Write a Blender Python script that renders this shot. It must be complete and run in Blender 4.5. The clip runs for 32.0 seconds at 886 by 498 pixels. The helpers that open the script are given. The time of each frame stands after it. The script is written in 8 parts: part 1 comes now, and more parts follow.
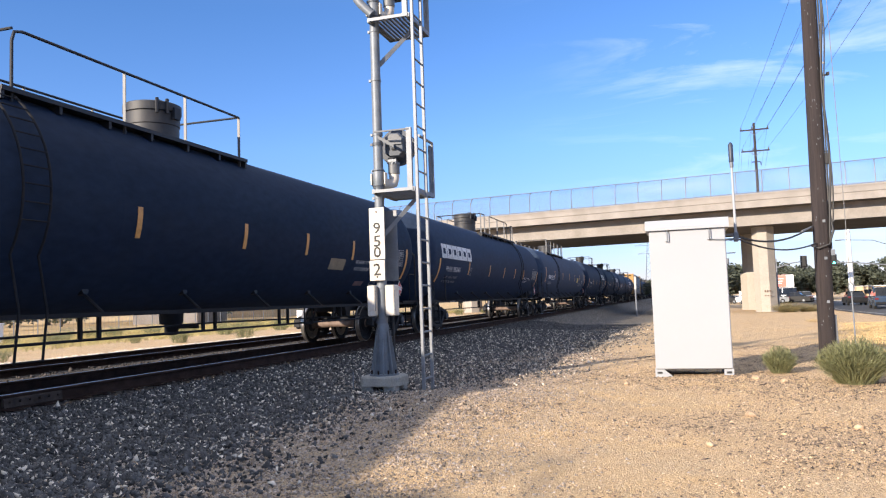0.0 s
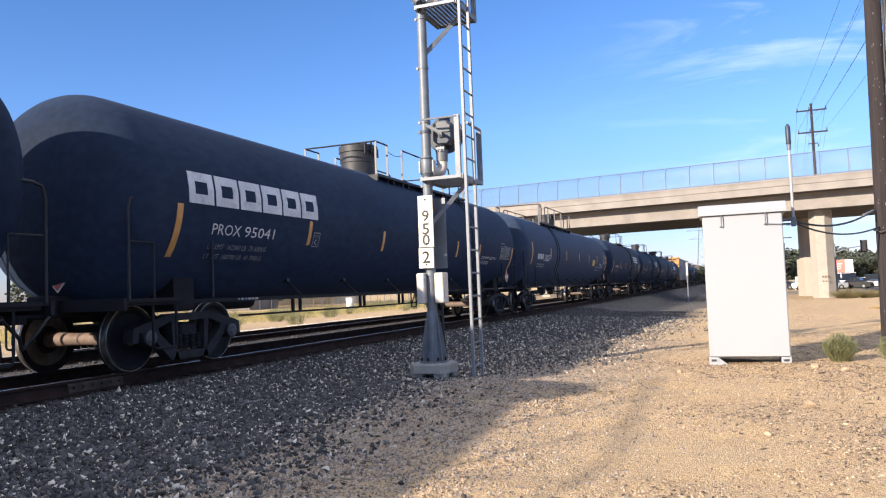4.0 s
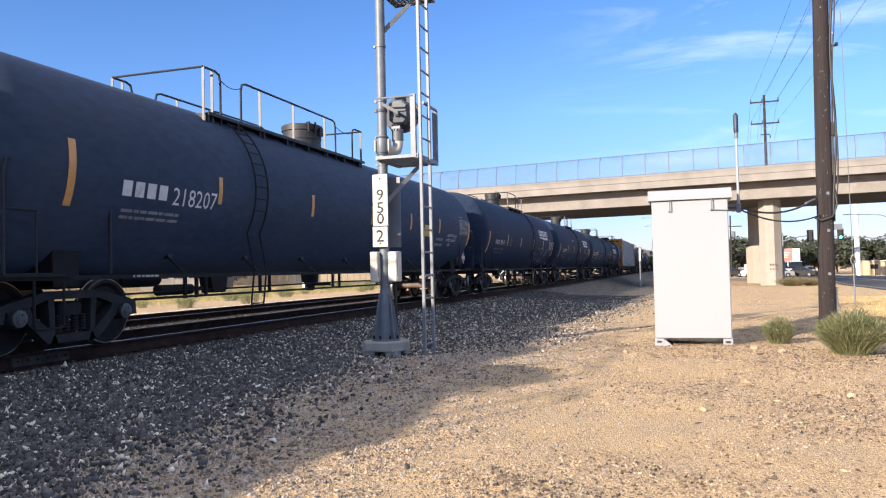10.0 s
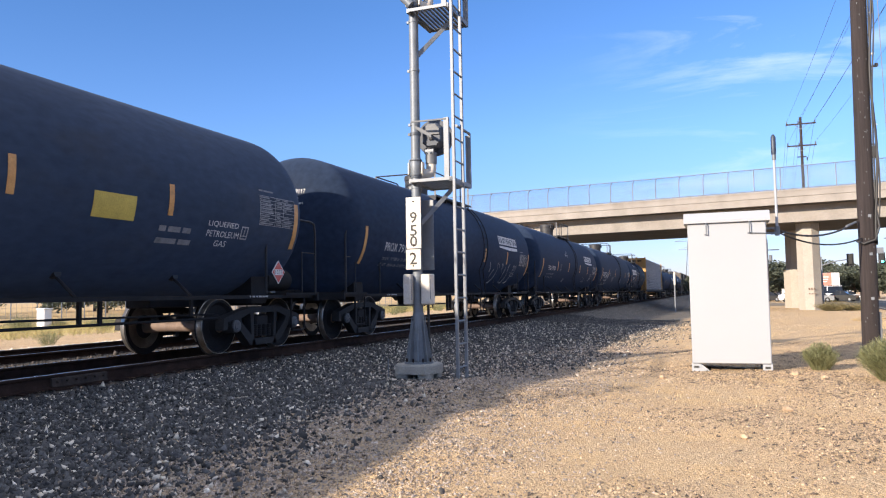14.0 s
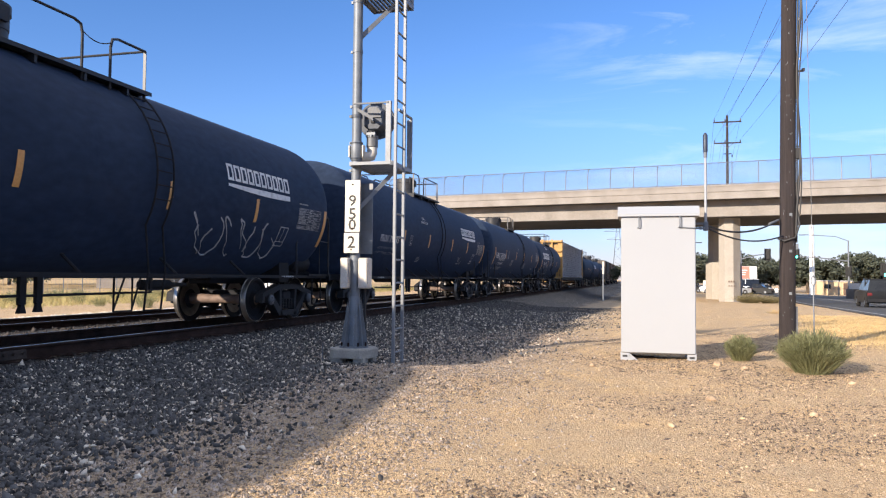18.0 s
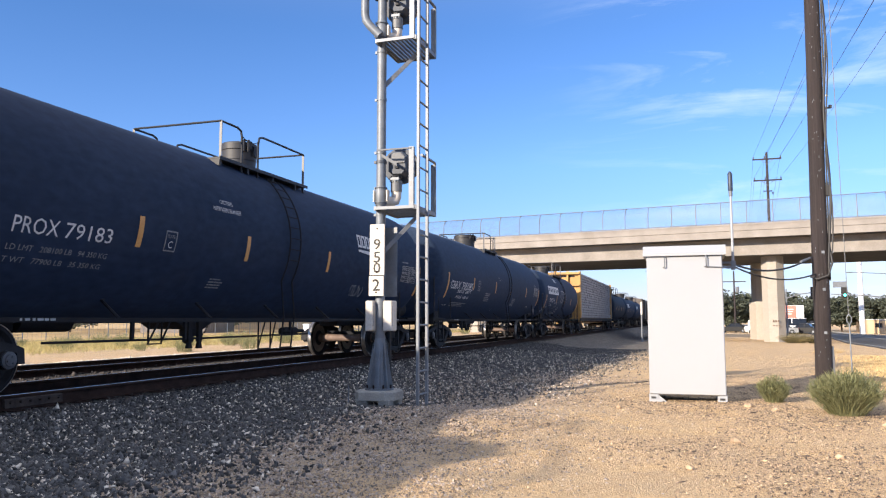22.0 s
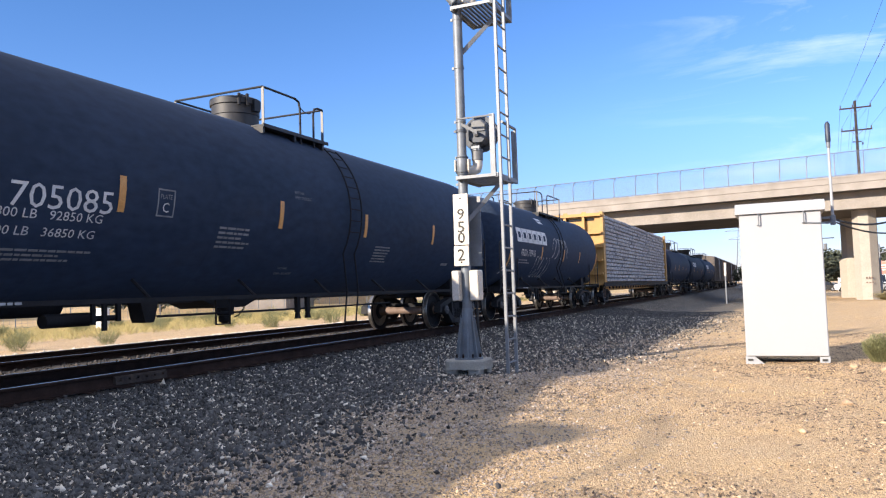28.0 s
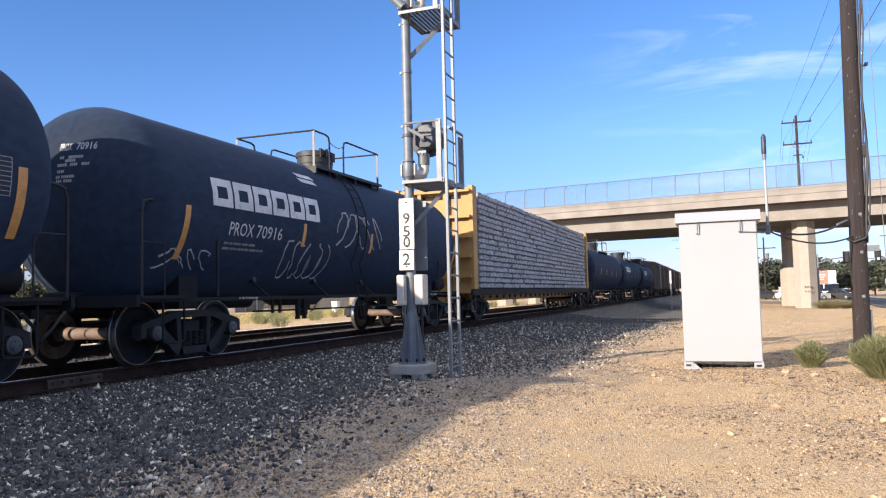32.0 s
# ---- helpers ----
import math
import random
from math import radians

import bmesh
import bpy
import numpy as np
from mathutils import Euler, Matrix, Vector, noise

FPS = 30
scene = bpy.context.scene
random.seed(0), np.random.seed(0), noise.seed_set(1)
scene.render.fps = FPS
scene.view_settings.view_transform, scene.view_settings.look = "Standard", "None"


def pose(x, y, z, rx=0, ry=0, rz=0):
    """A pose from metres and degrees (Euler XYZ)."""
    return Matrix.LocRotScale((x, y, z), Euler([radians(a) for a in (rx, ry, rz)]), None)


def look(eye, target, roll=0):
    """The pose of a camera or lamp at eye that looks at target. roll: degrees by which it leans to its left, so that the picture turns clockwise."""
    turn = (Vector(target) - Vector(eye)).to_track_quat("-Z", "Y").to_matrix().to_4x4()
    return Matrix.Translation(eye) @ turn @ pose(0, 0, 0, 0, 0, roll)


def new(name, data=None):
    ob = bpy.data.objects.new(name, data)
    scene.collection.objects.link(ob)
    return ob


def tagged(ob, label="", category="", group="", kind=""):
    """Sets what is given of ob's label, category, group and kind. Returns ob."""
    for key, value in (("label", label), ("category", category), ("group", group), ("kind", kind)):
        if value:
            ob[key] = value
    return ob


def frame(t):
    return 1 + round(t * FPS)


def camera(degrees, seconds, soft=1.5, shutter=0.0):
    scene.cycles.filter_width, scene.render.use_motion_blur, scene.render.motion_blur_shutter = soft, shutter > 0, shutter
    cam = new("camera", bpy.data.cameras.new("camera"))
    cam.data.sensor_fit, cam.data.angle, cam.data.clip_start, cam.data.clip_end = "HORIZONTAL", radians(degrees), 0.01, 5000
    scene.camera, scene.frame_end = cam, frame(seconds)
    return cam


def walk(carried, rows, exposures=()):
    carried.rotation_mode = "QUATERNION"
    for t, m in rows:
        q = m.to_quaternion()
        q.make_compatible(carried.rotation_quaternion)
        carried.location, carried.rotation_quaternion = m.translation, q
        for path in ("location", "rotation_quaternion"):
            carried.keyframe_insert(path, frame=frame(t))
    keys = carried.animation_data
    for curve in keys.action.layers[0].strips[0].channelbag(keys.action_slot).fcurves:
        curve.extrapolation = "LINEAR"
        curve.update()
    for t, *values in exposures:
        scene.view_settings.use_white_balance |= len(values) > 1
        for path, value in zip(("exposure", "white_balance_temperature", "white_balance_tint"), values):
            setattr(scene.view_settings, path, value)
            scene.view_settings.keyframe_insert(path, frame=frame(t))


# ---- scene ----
cam = camera(61.0, 32.0, soft=1.2)
PATH = [
    (0, (0.031, -0.007, 1.305), (-0.563, 1.898, 1.443), -2.0),
    (0.5, (0.02, 0.005, 1.297), (-0.611, 1.899, 1.427), -2.2),
    (1, (0.01, 0.021, 1.305), (-0.658, 1.902, 1.425), -2.4),
    (1.5, (0.002, 0.023, 1.308), (-0.697, 1.893, 1.422), -2.4),
    (2, (0.0, 0.038, 1.312), (-0.719, 1.901, 1.424), -2.6),
    (2.5, (0.01, 0.028, 1.306), (-0.719, 1.887, 1.416), -2.6),
    (4.5, (0.006, -0.009, 1.311), (-0.696, 1.861, 1.416), -1.9),
    (5, (-0.004, -0.01, 1.301), (-0.687, 1.867, 1.387), -1.6),
    (5.5, (-0.004, -0.04, 1.294), (-0.662, 1.848, 1.355), -1.2),
    (6, (-0.016, -0.068, 1.296), (-0.651, 1.828, 1.339), -0.8),
    (6.5, (0.03, -0.059, 1.274), (-0.58, 1.845, 1.315), -0.4),
    (7, (0.056, -0.039, 1.279), (-0.527, 1.873, 1.321), -0.1),
    (7.5, (0.074, -0.064, 1.261), (-0.483, 1.856, 1.307), -0.2),
    (8, (0.093, -0.073, 1.267), (-0.443, 1.853, 1.313), -0.1),
    (8.5, (0.095, -0.065, 1.259), (-0.436, 1.863, 1.309), -0.3),
    (9, (0.092, -0.072, 1.259), (-0.451, 1.851, 1.316), -0.6),
    (9.5, (0.092, -0.051, 1.262), (-0.482, 1.864, 1.323), -0.9),
    (10, (0.092, -0.052, 1.261), (-0.52, 1.851, 1.32), -1.3),
    (10.5, (0.096, -0.041, 1.253), (-0.553, 1.851, 1.304), -1.6),
    (11, (0.082, -0.031, 1.252), (-0.589, 1.852, 1.297), -1.5),
    (11.5, (0.076, -0.029, 1.248), (-0.6, 1.852, 1.301), -1.2),
    (12, (0.065, -0.045, 1.254), (-0.606, 1.838, 1.322), -0.9),
    (12.5, (0.053, -0.095, 1.255), (-0.612, 1.789, 1.347), -0.8),
    (13, (0.061, -0.052, 1.255), (-0.614, 1.827, 1.361), -0.9),
    (13.5, (0.059, -0.036, 1.255), (-0.633, 1.836, 1.373), -1.1),
    (15.5, (0.097, -0.104, 1.263), (-0.544, 1.786, 1.39), -0.7),
    (16, (0.095, -0.082, 1.265), (-0.521, 1.818, 1.38), -0.5),
    (16.5, (0.106, -0.09, 1.26), (-0.499, 1.814, 1.362), -0.4),
    (17, (0.104, -0.062, 1.278), (-0.492, 1.845, 1.371), -0.3),
    (17.5, (0.032, -0.061, 1.278), (-0.538, 1.854, 1.361), -0.0),
    (18, (-0.008, -0.067, 1.285), (-0.528, 1.863, 1.362), 0.5),
    (18.5, (-0.008, -0.137, 1.282), (-0.472, 1.807, 1.362), 1.0),
    (19, (0.088, -0.146, 1.279), (-0.35, 1.803, 1.372), 1.0),
    (19.5, (0.214, -0.108, 1.274), (-0.244, 1.835, 1.389), 0.6),
    (20, (0.283, -0.097, 1.271), (-0.227, 1.832, 1.408), -0.0),
    (20.5, (0.283, -0.103, 1.281), (-0.283, 1.809, 1.438), -0.5),
    (21, (0.283, -0.113, 1.278), (-0.322, 1.785, 1.45), -0.7),
    (21.5, (0.271, -0.097, 1.277), (-0.348, 1.795, 1.462), -0.4),
    (22, (0.228, -0.106, 1.283), (-0.39, 1.787, 1.471), -0.0),
    (22.5, (0.122, -0.137, 1.295), (-0.493, 1.758, 1.476), 0.3),
    (23, (0.064, -0.16, 1.281), (-0.555, 1.735, 1.443), 0.1),
    (23.5, (0.061, -0.112, 1.288), (-0.572, 1.78, 1.423), -0.2),
    (24, (0.079, -0.112, 1.289), (-0.567, 1.778, 1.402), -0.7),
    (24.5, (0.08, -0.115, 1.281), (-0.584, 1.769, 1.384), -1.0),
    (25, (0.077, -0.116, 1.282), (-0.622, 1.755, 1.38), -1.4),
    (25.5, (0.085, -0.094, 1.285), (-0.669, 1.755, 1.382), -1.9),
    (27.5, (0.059, -0.058, 1.26), (-0.797, 1.746, 1.373), -2.3),
    (28, (0.047, -0.121, 1.277), (-0.752, 1.708, 1.388), -1.9),
    (28.5, (0.046, -0.142, 1.269), (-0.687, 1.715, 1.385), -1.6),
    (29, (0.078, -0.132, 1.265), (-0.602, 1.745, 1.383), -1.2),
    (29.5, (0.128, -0.124, 1.271), (-0.526, 1.762, 1.397), -1.0),
    (30, (0.138, -0.131, 1.263), (-0.514, 1.755, 1.4), -1.0),
    (30.5, (0.134, -0.126, 1.262), (-0.526, 1.757, 1.406), -1.2),
    (31, (0.145, -0.081, 1.262), (-0.531, 1.796, 1.41), -1.3),
    (31.5, (0.156, -0.099, 1.26), (-0.526, 1.776, 1.398), -1.5),
    (32, (0.149, -0.088, 1.259), (-0.534, 1.788, 1.381), -1.4),
]
walk(cam, [(t, look(eye, target, roll)) for t, eye, target, roll in PATH],
     exposures=[(0, 1.15), (16.5, 1.13), (19, 0.98), (21, 1.1), (25.5, 1.16), (28, 1.22), (30, 1.14), (32, 1.13)])

# ---- daylight: low afternoon sun over the photographer's shoulder, clear sky with thin cirrus ----
SUN_WAY = Vector((-0.445, -0.77, 0.312)).normalized()
sun_data = bpy.data.lights.new("sun", "SUN")
sun_data.energy, sun_data.angle, sun_data.color = 4.3, radians(0.53), (1.0, 0.855, 0.69)
sun = new("sun", sun_data)
sun.matrix_world = look((SUN_WAY * 60)[:], (0, 0, 0))

world = bpy.data.worlds.new("sky")
scene.world = world
world.use_nodes = True
wn, wl = world.node_tree.nodes, world.node_tree.links
wn.clear()
w_out = wn.new("ShaderNodeOutputWorld")
w_bg = wn.new("ShaderNodeBackground")
w_sky = wn.new("ShaderNodeTexSky")
w_sky.sky_type, w_sky.sun_disc = "NISHITA", False
w_sky.sun_elevation = math.asin(SUN_WAY.z)
w_sky.sun_rotation = math.atan2(SUN_WAY.x, SUN_WAY.y) % (2 * math.pi)
w_sky.air_density, w_sky.dust_density, w_sky.ozone_density = 1.0, 0.15, 2.8
# thin cirrus streaks, brightest towards the right of the line
w_co = wn.new("ShaderNodeTexCoord")
w_map = wn.new("ShaderNodeMapping")
w_map.inputs["Rotation"].default_value = (0, radians(-14), 0)
w_map.inputs["Scale"].default_value = (1.1, 1.1, 6.5)
w_noise = wn.new("ShaderNodeTexNoise")
w_noise.inputs["Scale"].default_value = 3.1
w_noise.inputs["Detail"].default_value = 7
w_noise.inputs["Roughness"].default_value = 0.62
w_noise.inputs["Distortion"].default_value = 0.5
w_ramp = wn.new("ShaderNodeValToRGB")
w_ramp.color_ramp.elements[0].position, w_ramp.color_ramp.elements[0].color = 0.50, (0, 0, 0, 1)
w_ramp.color_ramp.elements[1].position, w_ramp.color_ramp.elements[1].color = 0.82, (0.55, 0.55, 0.55, 1)
w_tint = wn.new("ShaderNodeMixRGB")
w_tint.blend_type, w_tint.inputs["Fac"].default_value = "MULTIPLY", 1.0
w_low = wn.new("ShaderNodeValToRGB")
w_low.color_ramp.elements[0].color, w_low.color_ramp.elements[1].color = (0.60, 0.58, 0.90, 1), (0.56, 0.80, 1.16, 1)
w_low.color_ramp.elements[1].position = 0.37
w_low.color_ramp.elements.new(0.2).color = (0.67, 0.84, 1.20, 1)
wl.new(w_low.outputs["Color"], w_tint.inputs["Color2"])
w_mix = wn.new("ShaderNodeMixRGB")
w_mix.inputs["Color2"].default_value = (6.6, 7.2, 8.0, 1)
wl.new(w_co.outputs["Generated"], w_map.inputs["Vector"])
wl.new(w_map.outputs["Vector"], w_noise.inputs["Vector"])
wl.new(w_noise.outputs["Fac"], w_ramp.inputs["Fac"])
w_sep = wn.new("ShaderNodeSeparateXYZ")
w_side = wn.new("ShaderNodeMapRange")
w_side.interpolation_type = "SMOOTHSTEP"
w_side.inputs["From Min"].default_value, w_side.inputs["From Max"].default_value = -0.22, 0.06
w_thin = wn.new("ShaderNodeMath")
w_thin.operation = "MULTIPLY"
wl.new(w_co.outputs["Generated"], w_sep.inputs[0])
wl.new(w_sep.outputs["Z"], w_low.inputs["Fac"])
wl.new(w_sep.outputs["X"], w_side.inputs["Value"])
wl.new(w_side.outputs["Result"], w_thin.inputs[0])
wl.new(w_ramp.outputs["Color"], w_thin.inputs[1])
wl.new(w_thin.outputs[0], w_mix.inputs["Fac"])
wl.new(w_sky.outputs["Color"], w_tint.inputs["Color1"])
wl.new(w_tint.outputs["Color"], w_mix.inputs["Color1"])
# an unseen bright veil added overhead, above the view, to fill the shade
w_high = wn.new("ShaderNodeMapRange")
w_high.interpolation_type = "SMOOTHSTEP"
w_high.inputs["From Min"].default_value, w_high.inputs["From Max"].default_value = 0.36, 0.75
w_high.inputs["To Max"].default_value = 0.52
w_fill_veil = wn.new("ShaderNodeMixRGB")
w_fill_veil.inputs["Color2"].default_value = (8.8, 8.8, 9.2, 1)
wl.new(w_sep.outputs["Z"], w_high.inputs["Value"])
wl.new(w_high.outputs["Result"], w_fill_veil.inputs["Fac"])
wl.new(w_mix.outputs["Color"], w_fill_veil.inputs["Color1"])
wl.new(w_fill_veil.outputs["Color"], w_bg.inputs["Color"])
w_bg.inputs["Strength"].default_value = 0.087
wl.new(w_bg.outputs["Background"], w_out.inputs["Surface"])


# ---- building tools ----
class Geo:
    """Vertices and faces of one part."""

    def __init__(self):
        self.v, self.f = [], []

    def add(self, verts, faces):
        n = len(self.v)
        self.v += [tuple(p) for p in verts]
        self.f += [tuple(i + n for i in face) for face in faces]
        return self

    def box(self, c, s, m=None):
        (x, y, z), (a, b, d) = c, (s[0] / 2, s[1] / 2, s[2] / 2)
        corners = [(-a, -b, -d), (a, -b, -d), (a, b, -d), (-a, b, -d), (-a, -b, d), (a, -b, d), (a, b, d), (-a, b, d)]
        if m is not None:
            corners = [m @ Vector(p) for p in corners]
        return self.add([(x + p[0], y + p[1], z + p[2]) for p in corners],
                        [(0, 3, 2, 1), (4, 5, 6, 7), (0, 1, 5, 4), (1, 2, 6, 5), (2, 3, 7, 6), (3, 0, 4, 7)])

    def bevel_box(self, c, s, r):
        """A box whose upright and top edges are chamfered by r."""
        (x, y, z), (a, b, d) = c, (s[0] / 2, s[1] / 2, s[2] / 2)
        rings = []
        for zz, k in ((-d, r), (-d + r, 0), (d - r, 0), (d, r)):
            aa, bb = a - k, b - k
            rings.append([(x + p, y + q, z + zz) for p, q in ((-aa + r, -bb), (aa - r, -bb), (aa, -bb + r), (aa, bb - r), (aa - r, bb), (-aa + r, bb), (-aa, bb - r), (-aa, -bb + r))])
        return self.loft(rings)

    def loft(self, rings, cap=True, loop=False):
        n, k = len(rings[0]), len(rings)
        verts = [p for ring in rings for p in ring]
        faces = []
        for i in range(k if loop else k - 1):
            a, b = i * n, ((i + 1) % k) * n
            for j in range(n):
                faces.append((a + j, a + (j + 1) % n, b + (j + 1) % n, b + j))
        if cap and not loop:
            faces.append(tuple(range(n - 1, -1, -1)))
            faces.append(tuple(range((k - 1) * n, k * n)))
        return self.add(verts, faces)

    def rod(self, a, b, r, n=8, r2=None):
        return self.tube([a, b], r, n, r2)

    def tube(self, path, r, n=8, r2=None):
        """A round bar along a path; r2: its radius at the end."""
        path = [Vector(p) for p in path]
        rings = []
        side = None
        for i, p in enumerate(path):
            if i == 0:
                way = path[1] - p
            elif i == len(path) - 1:
                way = p - path[i - 1]
            else:
                way = (path[i + 1] - p).normalized() + (p - path[i - 1]).normalized()
            way = way.normalized() if way.length > 1e-9 else Vector((0, 0, 1))
            if side is None:
                side = way.orthogonal().normalized()
            side = (side - way * side.dot(way)).normalized()
            other = way.cross(side)
            rr = r if r2 is None else r + (r2 - r) * i / (len(path) - 1)
            rings.append([p + (side * math.cos(2 * math.pi * j / n) + other * math.sin(2 * math.pi * j / n)) * rr for j in range(n)])
        return self.loft(rings)

    def lathe(self, profile, origin, axis="y", n=32, cap=True):
        """Turns (along, radius) pairs about an axis through origin."""
        rings = []
        for along, r in profile:
            ring = []
            for j in range(n):
                c, s = math.cos(2 * math.pi * j / n) * r, math.sin(2 * math.pi * j / n) * r
                p = {"x": (along, c, s), "y": (s, along, c), "z": (c, s, along)}[axis]
                ring.append((origin[0] + p[0], origin[1] + p[1], origin[2] + p[2]))
            rings.append(ring)
        return self.loft(rings, cap)

    def prism(self, outline, a, b, axis="x"):
        """A flat outline swept from a to b along an axis; the outline lies in the other two."""
        put = {"x": lambda p, q, t: (t, p, q), "y": lambda p, q, t: (p, t, q), "z": lambda p, q, t: (p, q, t)}[axis]
        return self.loft([[put(p, q, a) for p, q in outline], [put(p, q, b) for p, q in outline]])

    def moved(self, m):
        self.v = [tuple(m @ Vector(p)) for p in self.v]
        return self


def mesh_of(name, geo, material, smooth=40):
    me = bpy.data.meshes.new(name)
    me.from_pydata(geo.v, [], geo.f)
    if smooth:
        me.polygons.foreach_set("use_smooth", [True] * len(me.polygons))
        me.set_sharp_from_angle(angle=radians(smooth))
    me.materials.append(material)
    bm = bmesh.new()
    bm.from_mesh(me)
    bmesh.ops.recalc_face_normals(bm, faces=bm.faces)
    bm.to_mesh(me)
    bm.free()
    me.update()
    return me


def part(name, geo, material, parent=None, label="", smooth=40, at=None):
    """Links one mesh object, under a thing or a part."""
    ob = new(name, mesh_of(name, geo, material, smooth) if isinstance(geo, Geo) else geo)
    if at is not None:
        ob.matrix_basis = at
    if parent is not None:
        ob.parent = parent
    return tagged(ob, label)


def thing(name, at, label, category, group="", kind=""):
    """An empty at a thing's base, which carries its parts."""
    ob = new(name)
    ob.empty_display_size = 0.2
    ob.matrix_basis = at
    return tagged(ob, label, category, group, kind)


def many(name, base_v, base_f, m, material, smooth=0):
    """One mesh of many copies of a small shape: m holds an N x 4 x 4 array of poses."""
    bv, n = np.asarray(base_v, float), len(m)
    v = np.einsum("nij,kj->nki", m[:, :3, :3], bv) + m[:, None, :3, 3]
    k = len(base_f[0])
    f = (np.asarray(base_f)[None] + (np.arange(n) * len(bv))[:, None, None]).reshape(-1, k)
    return flat_mesh(name, v.reshape(-1, 3), f, material, smooth)


def flat_mesh(name, v, f, material, smooth=0):
    me = bpy.data.meshes.new(name)
    v, f = np.asarray(v, np.float32), np.asarray(f, np.int32)
    me.vertices.add(len(v))
    me.vertices.foreach_set("co", v.ravel())
    me.loops.add(f.size)
    me.loops.foreach_set("vertex_index", f.ravel())
    me.polygons.add(len(f))
    me.polygons.foreach_set("loop_start", np.arange(0, f.size, f.shape[1], dtype=np.int32))
    me.polygons.foreach_set("loop_total", np.full(len(f), f.shape[1], np.int32))
    if smooth:
        me.polygons.foreach_set("use_smooth", np.ones(len(f), bool))
    me.update(calc_edges=True)
    me.materials.append(material)
    return me


def turns(rng, n, tilt=math.pi):
    """n random 3 x 3 turns: any heading, leaning by up to tilt."""
    a, b, c = rng.uniform(0, 2 * np.pi, n), rng.uniform(-tilt, tilt, n), rng.uniform(-tilt, tilt, n)
    o, z = np.ones(n), np.zeros(n)
    rz = np.stack([np.cos(a), -np.sin(a), z, np.sin(a), np.cos(a), z, z, z, o], 1).reshape(-1, 3, 3)
    ry = np.stack([np.cos(b), z, np.sin(b), z, o, z, -np.sin(b), z, np.cos(b)], 1).reshape(-1, 3, 3)
    rx = np.stack([o, z, z, z, np.cos(c), -np.sin(c), z, np.sin(c), np.cos(c)], 1).reshape(-1, 3, 3)
    return rz @ ry @ rx


TEXTS = {}


def text_flat(words, bold=0.0):
    """A word in the built-in font as flat vertices and faces in a unit box, and its width over height."""
    key = (words, bold)
    if key not in TEXTS:
        cu = bpy.data.curves.new("lettering", "FONT")
        cu.body, cu.resolution_u, cu.offset = words, 2, bold
        ob = new("lettering", cu)
        me = bpy.data.meshes.new_from_object(ob.evaluated_get(bpy.context.evaluated_depsgraph_get()))
        v = np.array([p.co[:] for p in me.vertices])
        f = [tuple(p.vertices) for p in me.polygons]
        bpy.data.objects.remove(ob)
        bpy.data.curves.remove(cu)
        bpy.data.meshes.remove(me)
        lo, hi = v.min(0), v.max(0)
        TEXTS[key] = ((v - lo) / np.maximum(hi - lo, 1e-6), f, (hi[0] - lo[0]) / (hi[1] - lo[1]))
    return TEXTS[key]


def rail_path(points, bend=0.12):
    """A path with its corners rounded."""
    pts = [Vector(p) for p in points]
    out = [pts[0]]
    for a, b, c in zip(pts, pts[1:], pts[2:]):
        r1, r2 = min(bend, (a - b).length / 2), min(bend, (c - b).length / 2)
        p, q = b + (a - b).normalized() * r1, b + (c - b).normalized() * r2
        out += [p, p.lerp(b, 0.55).lerp(q.lerp(b, 0.55), 0.5), q]
    return out + [pts[-1]]


